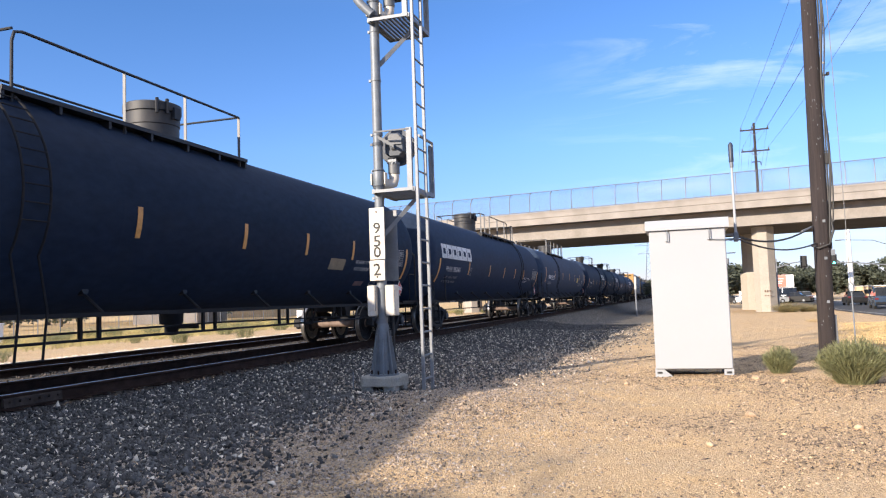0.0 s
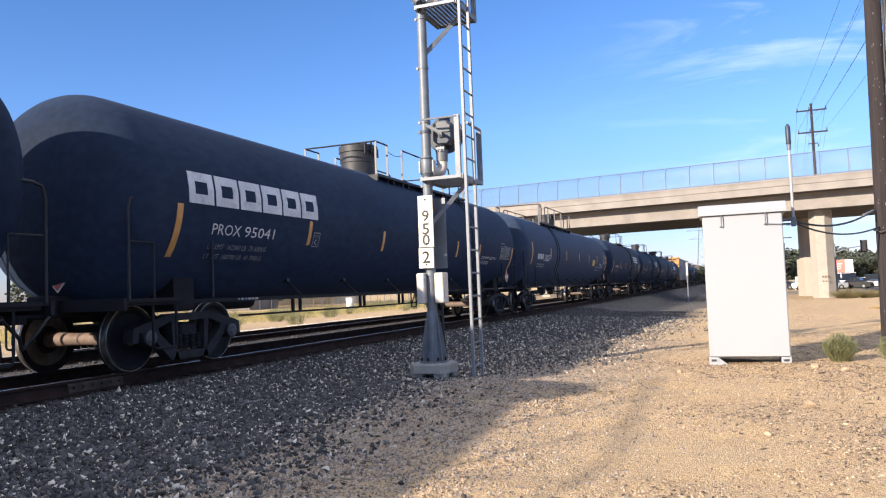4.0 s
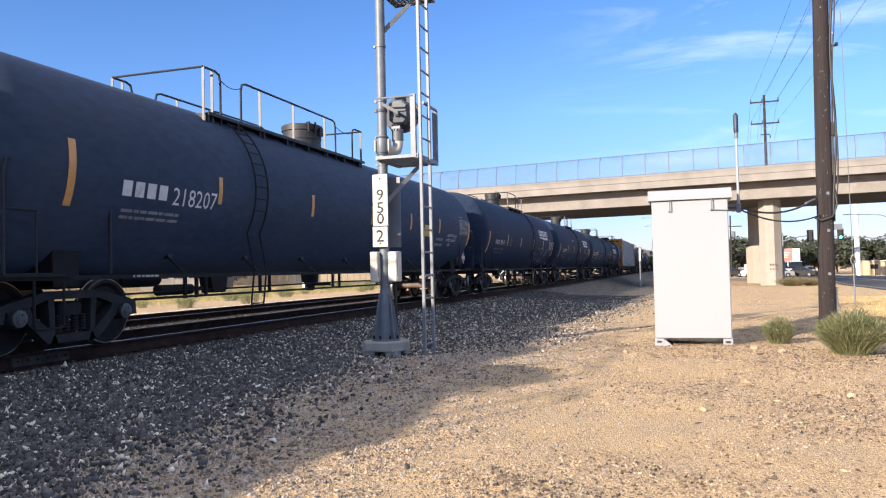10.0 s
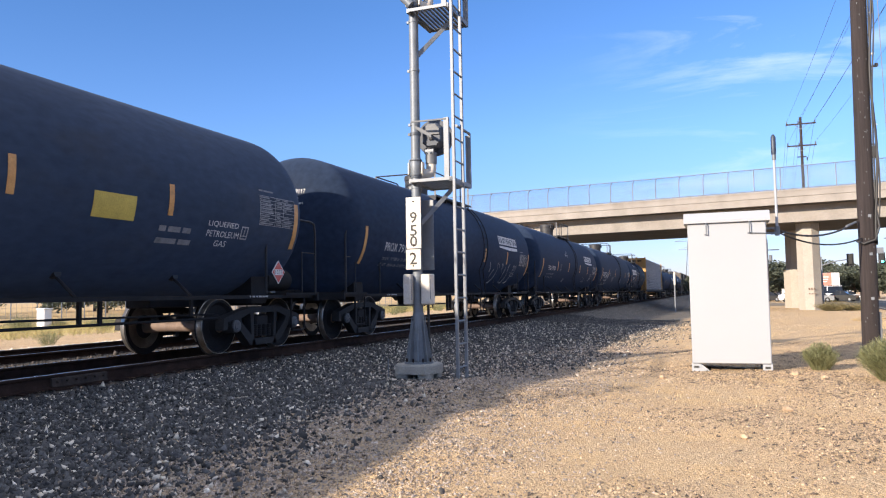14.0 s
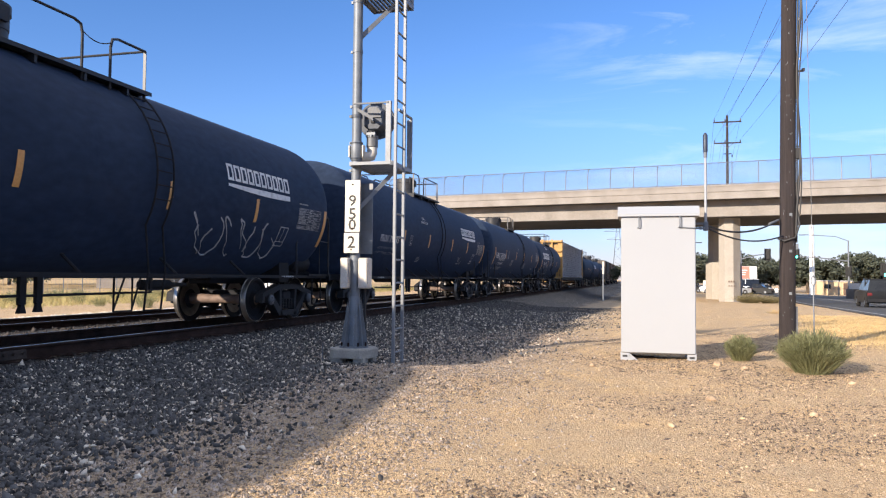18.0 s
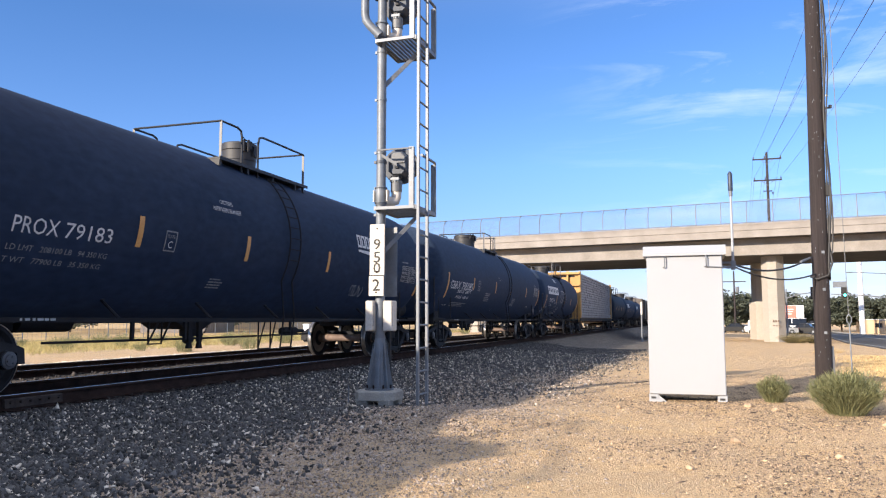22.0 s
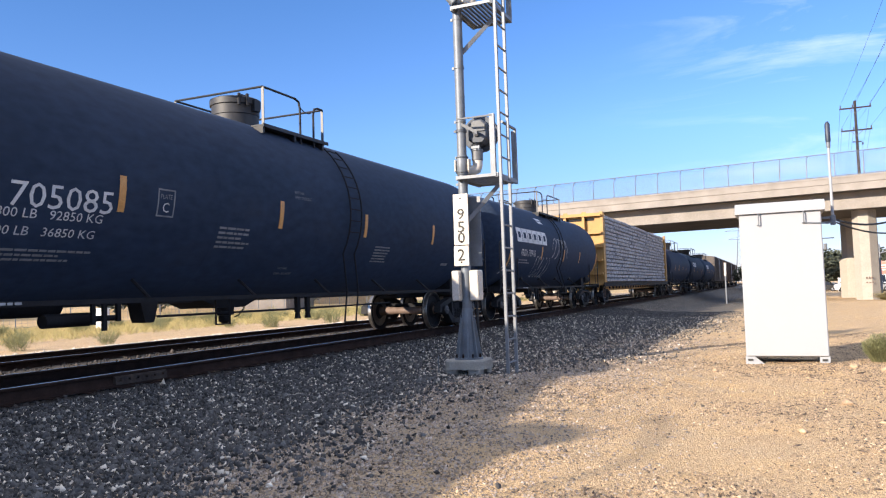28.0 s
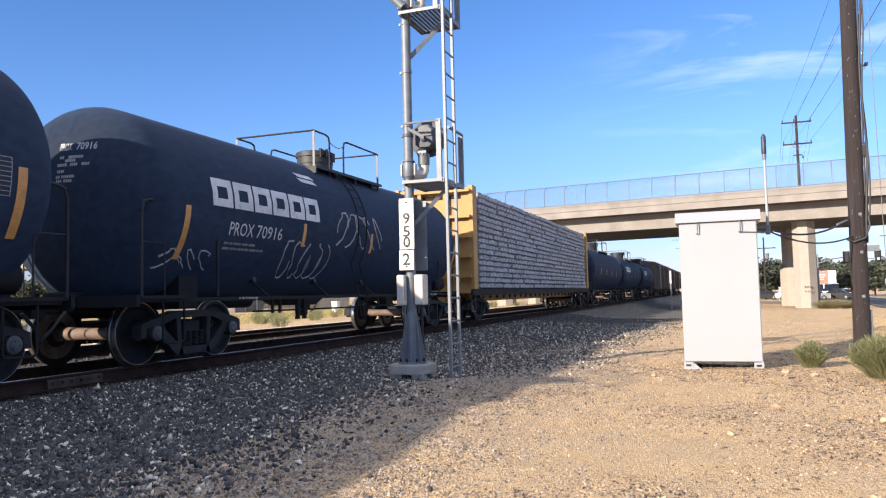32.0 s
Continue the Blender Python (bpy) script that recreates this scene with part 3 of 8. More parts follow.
    gravel = mix(ramp(tex(0.8, 6), (0.4, (0.05, 0.05, 0.05)), (0.66, (0.26, 0.26, 0.26))), gravel, ramp(chip_tone, (0.0, (0.19, 0.153, 0.118)), (0.8, (0.38, 0.31, 0.245)), (0.96, (0.58, 0.51, 0.43))))
    # orange bare patches and chips of stone in the dirt
    dirt = mix(ramp(tex(0.75, 7, 0.65), (0.5, (0, 0, 0)), (0.62, (0.9, 0.9, 0.9))), dirt, (0.65, 0.43, 0.21))
    chips = ramp(chip_tone, (0.0, (0.18, 0.138, 0.098)), (0.5, (0.38, 0.30, 0.207)), (0.9, (0.56, 0.46, 0.335)))
    dirt = mix(ramp(tex(1.1, 6, 0.7), (0.48, (0.05, 0.05, 0.05)), (0.66, (0.6, 0.6, 0.6))), dirt, chips)
    dirt = mix(ramp(tex(2.6, 8, 0.72), (0.54, (0, 0, 0)), (0.72, (0.6, 0.6, 0.6))), dirt, (0.26, 0.195, 0.135))
    grit_tone, grit_gap = cells(120)
    dirt = mix(0.42, dirt, ramp(grit_tone, (0.0, (0.16, 0.115, 0.075)), (0.25, (0.46, 0.31, 0.175)), (0.8, (0.67, 0.48, 0.275)), (0.97, (0.78, 0.66, 0.48))))
    grey = mix(0.25, mix(0.3, chips, dirt), gravel)
    straw = mix(0.4, ramp(tex(1.6, 8, 0.7), (0.35, (0.52, 0.35, 0.155)), (0.65, (0.68, 0.49, 0.25))), ramp(tex(60, 4, 0.7), (0.3, (0.36, 0.22, 0.08)), (0.7, (0.72, 0.52, 0.24))))
    # gravel shoulder, grey margin, then dirt; straw between the poles and the road
    colour = mix(band(x, -4.7, -3.9), gravel, grey)
    colour = mix(band(x, -3.3, -1.6), colour, dirt)
    near_road = calc("MULTIPLY", band(calc("SUBTRACT", calc("ADD", xyz.outputs["X"], calc("MULTIPLY", wob, 0.5)), calc("MULTIPLY", y, 0.17)), -0.1, 1.0), calc("MULTIPLY", band(calc("ADD", y, wob), 13.6, 16.4), band(y, 33, 27)))
    colour = mix(near_road, colour, straw)
    colour = mix(band(xyz.outputs["X"], -7.1, -7.7), colour, mix(0.35, (0.034, 0.029, 0.026), gravel))
    # beyond the tracks: lit gravel strip, bare dirt, then dry grass
    xl = calc("ADD", xyz.outputs["X"], calc("MULTIPLY", wob, 0.6))
    pale_gravel = mix(ramp(tex(50, 3, 0.8), (0.4, (0, 0, 0)), (0.62, (1, 1, 1))), (0.14, 0.13, 0.12), (0.48, 0.45, 0.41))
    field = mix(ramp(tex(0.4, 7), (0.4, (0, 0, 0)), (0.6, (1, 1, 1))), (0.46, 0.33, 0.19), straw)
    colour = mix(band(xl, -14.2, -15.0), colour, pale_gravel)
    colour = mix(band(xl, -16.6, -17.8), colour, dirt)
    colour = mix(band(xl, -25.0, -28.0), colour, field)
    l.new(colour, b.inputs["Base Color"])
    b.inputs["Roughness"].default_value = 0.95
    b.inputs["Specular IOR Level"].default_value = 0.2
    high = calc("ADD", calc("ADD", calc("MULTIPLY", tex(70, 4, 0.7), 0.6), calc("MULTIPLY", tex(9, 6, 0.7), 1.0)), calc("ADD", calc("MULTIPLY", cell_gap, -0.3), calc("MULTIPLY", chip_gap, -0.45)))
    bp = n.new("ShaderNodeBump")
    bp.inputs["Strength"].default_value, bp.inputs["Distance"].default_value = 0.7, 0.035
    l.new(high, bp.inputs["Height"])
    l.new(bp.outputs["Normal"], b.inputs["Normal"])
    return ma


def spread(dense_a, dense_b, step, far):
    """Coordinates that are close together between two limits and widen outwards."""
    mid = list(np.arange(dense_a, dense_b + 1e-6, step))
    out, d = [], step
    while (out[-1] if out else 0) < far:
        d *= 1.16
        out.append((out[-1] if out else 0) + d)
    return np.array([mid[0] - v for v in reversed(out)] + mid + [mid[-1] + v for v in out])


gx, gy = spread(-17, 11, 0.25, 2200), spread(-3, 34, 0.25, 2200)
GX, GY = np.meshgrid(gx, gy)
gv = np.stack([GX, GY, ground_z(GX, GY)], -1).reshape(-1, 3)
gi = np.arange(len(gx) * len(gy)).reshape(len(gy), len(gx))
gf = np.stack([gi[:-1, :-1], gi[:-1, 1:], gi[1:, 1:], gi[1:, :-1]], -1).reshape(-1, 4)
ground = new("ground", flat_mesh("ground", gv, gf, ground_material(), 1))
tagged(ground, "dry tan dirt and dark track ballast with straw patches", "ground", kind="structure")


def rail_geo(x, z, y0, y1):
    """A rail's web and foot, then its head."""
    foot = [(-0.07, -0.18), (0.07, -0.18), (0.07, -0.168), (0.02, -0.15), (0.009, -0.13), (0.009, -0.045), (0.034, -0.034), (0.036, -0.006), (0.028, -0.001), (-0.028, -0.001), (-0.036, -0.006), (-0.034, -0.034), (-0.009, -0.045), (-0.009, -0.13), (-0.02, -0.15), (-0.07, -0.168)]
    head = [(-0.017, -0.002), (0.017, -0.002), (0.015, 0.0015), (-0.015, 0.0015)]
    side = Geo().prism([(x + a, z + b) for a, b in foot], y0, y1, "y")
    top = Geo().prism([(x + a, z + b) for a, b in head], y0, y1, "y")
    return side, top


def track(name, cx, z, label):
    base = thing(name, pose(0, 0, 0), label, "railway track", kind="structure")
    for side in (0.755, -0.755):
        web, head = rail_geo(cx + side, z, -160, 420)
        r = part("rail", web, RAIL_SIDE, base, "rusty steel rail", smooth=30)
        part("rail_head", head, RAIL_TOP, r, "polished running surface", smooth=30)
    return base


track_near = track("track_main", TX, RAIL_Z, "main railway track with rusty rails and polished heads")
track_far = track("track_second", T2X, RAIL2_Z, "empty second railway track beside the train")


def joint_bar(y):
    """A bolted splice on the near rail."""
    g = Geo()
    x = TX + 0.755 + 0.03
    g.prism([(x - 0.018, RAIL_Z - 0.145), (x + 0.03, RAIL_Z - 0.155), (x + 0.022, RAIL_Z - 0.12), (x + 0.022, RAIL_Z - 0.06), (x + 0.0, RAIL_Z - 0.04), (x - 0.018, RAIL_Z - 0.045)], y - 0.45, y + 0.45, "y")
    bar = part("joint_bar", g, JOINT_RUST, track_near, "rusty bolted joint bar")
    for k in range(6):
        yy = y - 0.375 + 0.15 * k
        part("bolt", Geo().rod((x + 0.018, yy, RAIL_Z - 0.09), (x + 0.06, yy, RAIL_Z - 0.09), 0.017, 6), JOINT_RUST, bar)


joint_bar(7.6)
joint_bar(19.5)

tie_mesh = mesh_of("tie", Geo().bevel_box((0, 0, -0.085), (2.6, 0.22, 0.17), 0.012), TIE, 30)
plate_mesh = mesh_of("tie_plate", Geo().bevel_box((0, 0, 0.006), (0.34, 0.19, 0.012), 0.004), RAIL_SIDE, 30)
for base, cx, z, y0, y1 in ((track_near, TX, RAIL_Z, -6, 70), (track_far, T2X, RAIL2_Z, 2, 60)):
    y = y0
    while y < y1:
        t = part("tie", tie_mesh, TIE, base, at=pose(cx + random.uniform(-0.03, 0.03), y, z - 0.192, 0, 0, random.uniform(-1, 1)))
        if base is track_near and y < 32:
            for s in (0.755, -0.755):
                part("tie_plate", plate_mesh, RAIL_SIDE, t, at=pose(s, 0, 0))
        y += 0.53

# loose ballast, pebbles
STONE = surf("ballast_stone", ((0.042, 0.041, 0.042), (0.126, 0.121, 0.117)), 9, (0.75, 0.95), bump=0.4, bump_scale=60, vary=0.65, island=True, specular=0.3)
PALE_STONE = surf("pale_ballast_stone", ((0.56, 0.49, 0.40), (0.80, 0.71, 0.59)), 9, (0.75, 0.95), bump=0.4, bump_scale=60, vary=0.3, island=True, specular=0.3)
TAN_STONE = surf("tan_gravel_stone", ((0.23, 0.17, 0.115), (0.44, 0.335, 0.23)), 9, (0.8, 0.95), bump=0.3, vary=0.5, island=True, specular=0.3)
GREY_GRAVEL = surf("grey_brown_gravel", ((0.19, 0.155, 0.128), (0.42, 0.350, 0.295)), 9, (0.8, 0.95), bump=0.3, vary=0.6, island=True, specular=0.3)
OILY_STONE = surf("oily_ballast_stone", ((0.035, 0.030, 0.028), (0.085, 0.072, 0.065)), 9, (0.7, 0.95), bump=0.4, bump_scale=60, vary=0.6, island=True, specular=0.3)
STRAW_SCRAP = surf("dry_straw_scrap", ((0.46, 0.35, 0.20), (0.64, 0.51, 0.33)), 9, (0.8, 0.95), bump=0.1, vary=0.3, island=True, specular=0.2)
DARK_PEBBLE = surf("brown_pebble", ((0.07, 0.052, 0.042), (0.20, 0.15, 0.115)), 9, (0.85, 0.95), bump=0.3, vary=0.5, island=True, specular=0.3)
PEBBLE = surf("dirt_pebble", ((0.25, 0.175, 0.113), (0.52, 0.385, 0.258)), 9, (0.85, 0.95), bump=0.3, vary=0.5, island=True, specular=0.3)
ph = (1 + 5 ** 0.5) / 2
ICO_V = np.array([(-1, ph, 0), (1, ph, 0), (-1, -ph, 0), (1, -ph, 0), (0, -1, ph), (0, 1, ph), (0, -1, -ph), (0, 1, -ph), (ph, 0, -1), (ph, 0, 1), (-ph, 0, -1), (-ph, 0, 1)]) / 1.9
ICO_F = [(0, 11, 5), (0, 5, 1), (0, 1, 7), (0, 7, 10), (0, 10, 11), (1, 5, 9), (5, 11, 4), (11, 10, 2), (10, 7, 6), (7, 1, 8), (3, 9, 4), (3, 4, 2), (3, 2, 6), (3, 6, 8), (3, 8, 9), (4, 9, 5), (2, 4, 11), (6, 2, 10), (8, 6, 7), (9, 8, 1)]
OCT_V = np.array([(1, 0, 0), (-1, 0, 0), (0, 1, 0), (0, -1, 0), (0, 0, 0.8), (0, 0, -0.8)])
PYR_V = np.array([(1, 0.1, -0.3), (0.1, 0.9, -0.3), (-0.95, 0.0, -0.3), (-0.05, -1, -0.3), (0.15, -0.1, 0.75)])
PYR_F = [(0, 1, 4), (1, 2, 4), (2, 3, 4), (3, 0, 4)]
OCT_F = [(0, 2, 4), (2, 1, 4), (1, 3, 4), (3, 0, 4), (2, 0, 5), (1, 2, 5), (3, 1, 5), (0, 3, 5)]


def scatter(name, rng, xs, ys, size, material, base=(ICO_V, ICO_F), sink=0.25, jag=0.28, label="", category="stones", tilt=math.pi, long=1.0):
    n = len(xs)
    s = size * rng.lognormal(0, 0.24, n)
    m = np.zeros((n, 4, 4))
    stretch = rng.uniform(0.42, 1.6, (n, 1, 3)) * s[:, None, None]
    stretch[:, :, 1] *= long
    m[:, :3, :3] = turns(rng, n, tilt) * stretch
    m[:, 0, 3], m[:, 1, 3] = xs, ys
    m[:, 2, 3] = ground_z(xs, ys) + s * (0.5 - sink)
    bv = np.asarray(base[0])
    v = np.einsum("nij,nkj->nki", m[:, :3, :3], bv[None] * rng.uniform(1 - jag, 1 + jag, (n, len(bv), 1))) + m[:, None, :3, 3]
    f = (np.asarray(base[1])[None] + (np.arange(n) * len(bv))[:, None, None]).reshape(-1, 3)
    return tagged(new(name, flat_mesh(name, v.reshape(-1, 3), f, material)), label, category, kind="stuff")


rng = np.random.default_rng(7)


def shoulder(n, y0, y1, fade=1.0):
    """Places on the ballast shoulder, thinning out towards the dirt and with distance."""
    y = y0 + (y1 - y0) * rng.uniform(0, 1, n) ** 1.5
    edge = np.interp(y, [2, 5, 7, 9.4, 10.2, 13.4, 20, 40], [-3.7, -4.1, -4.36, -4.5, -3.6, -3.45, -3.1, -3.0]) + 0.12 * np.sin(y * 1.1) + 0.12 * np.sin(y * 2.7 + 1)
    t = rng.uniform(0, 1, n)
    x = -7.5 + (edge + 7.5) * np.where(rng.uniform(0, 1, n) < 0.80, t, 1 + fade * 0.2 * np.abs(rng.normal(0, 1, n)))
    keep = (x > -7.5) & (x < -0.6)
    return x[keep], y[keep]


def patchy(n, xs, ys, power=1.5, cut=0.0):
    """Places on the dirt that gather in drifts and leave bare patches."""
    y = ys[0] + (ys[1] - ys[0]) * rng.uniform(0, 1, n) ** power
    x = rng.uniform(*xs, n)
    d = np.sin(x * 1.3 + 0.8 * np.sin(y * 0.7)) + np.sin(y * 1.7 + 1.1 * np.sin(x * 0.9) + 2) + 0.6 * np.sin(x * 3.1 - y * 2.3)
    keep = d + rng.normal(0, 0.7, n) > cut
    return x[keep], y[keep]


ANGULAR = (OCT_V, OCT_F)
CHIP = (PYR_V, PYR_F)
sx, sy = shoulder(19000, 2.0, 9, 0.6)
scatter("ballast_stones", rng, sx, sy, 0.0175, STONE, ANGULAR, 0.15, 0.5, label="dark crushed ballast stones on the track shoulder", category="ballast")
sx, sy = shoulder(66000, 2.5, 38)
scatter("ballast_stones", rng, sx, sy, 0.0175, STONE, ANGULAR, 0.15, 0.48, "grey crushed ballast stones on the track shoulder", "ballast")
sx, sy = shoulder(9500, 2.2, 30)
scatter("pale_stones", rng, sx, sy, 0.0155, PALE_STONE, ANGULAR, 0.0, 0.42, "pale broken stones among the dark ballast", "ballast")
n = 95000
sx, sy = rng.normal(-3.2, 1.0, n), 1.5 + 15 * rng.uniform(0, 1, n) ** 1.4
scatter("brown_gravel", rng, sx, sy, 0.0105, GREY_GRAVEL, CHIP, 0.4, 0.4, "fine grey-brown gravel spilling onto the dirt", "gravel", tilt=0.5)
n = 5200
scatter("pale_gravel", rng, rng.normal(-3.2, 0.9, n), 1.5 + 13 * rng.uniform(0, 1, n) ** 1.5, 0.0105, TAN_STONE, ANGULAR, 0.1, 0.4, "pale gravel chips along the shadow edge", "gravel")
for cx, n in ((TX, 6500), (T2X, 4500)):
    sy = -2 + 34 * rng.uniform(0, 1, n)
    scatter("ballast_stones", rng, cx + rng.uniform(-1.9, 1.7, n), sy, 0.026, OILY_STONE, ANGULAR, label="dark oily ballast stones between the ties", category="ballast")
sy = 4 + 32 * rng.uniform(0, 1, 7000)
scatter("pale_gravel", rng, rng.uniform(-17.8, -14.2, 7000), sy, 0.03, PALE_STONE, ANGULAR, label="sunlit pale gravel beyond the second track", category="gravel")
px, py = patchy(140000, (-3.4, 6.5), (1.8, 17), 1.5, -0.5)
scatter("pebbles", rng, px, py, 0.0090, PEBBLE, CHIP, 0.4, 0.4, "small tan pebbles scattered on the dirt", "pebbles", tilt=0.5)
px, py = patchy(84000, (-3.4, 6.5), (1.8, 18), 1.5, 0.3)
scatter("dark_pebbles", rng, px, py, 0.0095, DARK_PEBBLE, CHIP, 0.4, 0.4, "dark pebbles scattered on the dirt", "pebbles", tilt=0.5)
px, py = patchy(2600, (-2.6, 6.5), (2.2, 15), 1.3, 0.2)
scatter("twigs", rng, px, py, 0.0075, DARK_PEBBLE, ANGULAR, 0.2, 0.2, "dry twigs and bark scraps lying on the dirt", "twigs", tilt=0.15, long=5.0)
px, py = patchy(1500, (-2.6, 6.5), (2.2, 15), 1.3, 0.2)
scatter("straw_scraps", rng, px, py, 0.0065, STRAW_SCRAP, ANGULAR, 0.2, 0.2, "pale straw scraps lying on the dirt", "straw", tilt=0.15, long=4.0)
px, py = patchy(2600, (-3.6, 6.5), (1.5, 18), 1.6, 0.0)
scatter("pale_pebbles", rng, px, py, 0.0105, TAN_STONE, ANGULAR, 0.1, 0.4, "pale pebbles scattered on the dirt", "pebbles")

# ---- signal mast with its platforms, ladder, searchlight heads and number boards ----
MX, MY = -3.87, 9.62
mast = thing("signal_mast", pose(MX, MY, 0.1), "tall galvanised railway signal mast with ladder and two platforms", "railway signal")
foot_outline = [(-0.29, -0.16), (-0.19, -0.28), (0.19, -0.28), (0.29, -0.16), (0.29, 0.16), (0.19, 0.28), (-0.19, 0.28), (-0.29, 0.16)]
part("footing_slab", Geo().loft([[(x * k, y * k, z) for x, y in foot_outline] for z, k in ((0.10, 1.0), (0.205, 1.0), (0.225, 0.95))]), BASE_CONC, mast, "worn grey concrete footing slab", smooth=25)
for x, y in ((-0.16, -0.16), (0.16, -0.16), (-0.16, 0.16), (0.16, 0.16)):
    part("footing_stub", Geo().bevel_box((x, y, 0.02), (0.17, 0.17, 0.2), 0.015), BASE_CONC, mast)
part("base_flange", Geo().lathe([(0.225, 0.2), (0.25, 0.2), (0.25, 0.13)], (0, 0, 0), "z", 24), GALV, mast)
part("base_casting", Geo().lathe([(0.25, 0.118), (0.5, 0.098), (0.9, 0.078), (0.93, 0.069)], (0, 0, 0), "z", 24), GALV, mast, "tapered base casting")
for k in range(8):
    a = k * math.pi / 4 + 0.3
    fin = Geo().prism([(0.09, 0.25), (0.185, 0.25), (0.175, 0.32), (0.09, 0.88)], -0.008, 0.008, "y")
    part("base_fin", fin.moved(Matrix.Rotation(a, 4, "Z")), GALV, mast)
    part("anchor_bolt", Geo().rod((0.175 * math.cos(a + 0.4), 0.175 * math.sin(a + 0.4), 0.24), (0.175 * math.cos(a + 0.4), 0.175 * math.sin(a + 0.4), 0.30), 0.013, 6), RAIL_SIDE, mast)
part("mast_tube", Geo().lathe([(0.9, 0.068), (8.6, 0.064)], (0, 0, 0), "z", 28), GALV, mast, "galvanised steel tube")
for z in (1.03, 1.42, 2.66, 2.86, 3.04, 3.55, 4.32, 5.02, 5.26, 5.46, 6.0):
    part("clamp", Geo().lathe([(z - 0.018, 0.067), (z - 0.018, 0.074), (z + 0.018, 0.074), (z + 0.018, 0.067)], (0, 0, 0), "z", 24).box((-0.083, 0, z), (0.035, 0.03, 0.035)), GALV, mast)


def board(z0, z1, x0, x1, y, words, label):
    b = part("number_board", Geo().bevel_box(((x0 + x1) / 2, y, (z0 + z1) / 2), (x1 - x0, 0.012, z1 - z0), 0.003), SIGN_WHITE, mast, label)
    for text, zc, high, wide in words:
        v, f, _ = text_flat(text, 0.012)
        w = 0.5 if text == "." else 1.0
        part("numeral", Geo().add([((x0 + x1) / 2 + (p[0] - 0.5) * wide * w, y - 0.0085, zc + (p[1] - 0.5) * high) for p in v], f), BLACK_MARK, b, smooth=0)
    for z in (z1 - 0.06, z0 + 0.05):
        part("board_bolt", Geo().rod(((x0 + x1) / 2, y - 0.004, z), ((x0 + x1) / 2, y - 0.014, z), 0.012, 8), RAIL_SIDE, b)


board(1.80, 2.51, -0.105, 0.115, -0.13, (("9", 2.23, 0.155, 0.105), ("5", 2.05, 0.155, 0.105), ("0", 1.90, 0.155, 0.11)), "white enamel board with black milepost numerals")
board(1.512, 1.79, -0.115, 0.105, -0.13, (("2", 1.665, 0.165, 0.11),), "lower white board with one numeral")
part("back_board", Geo().box((0.09, 0.13, 2.0), (0.22, 0.01, 0.98)), ALU, mast, "grey back of a number board")
for x, y, w in ((-0.10, -0.06, 0.11), (0.14, 0.02, 0.13)):
    bx = part("junction_box", Geo().bevel_box((x, y, 1.24), (w, 0.2, 0.42), 0.012), SIGN_WHITE, mast, "pale strapped junction box")
    part("box_hinge", Geo().rod((x + w / 2, y - 0.08, 1.1), (x + w / 2, y - 0.08, 1.38), 0.008, 6), GALV, bx)
part("conduit", Geo().tube([(0.13, 0.05, 1.05), (0.13, 0.06, 0.6), (0.14, 0.1, 0.25)], 0.02, 8), CABLE, mast)


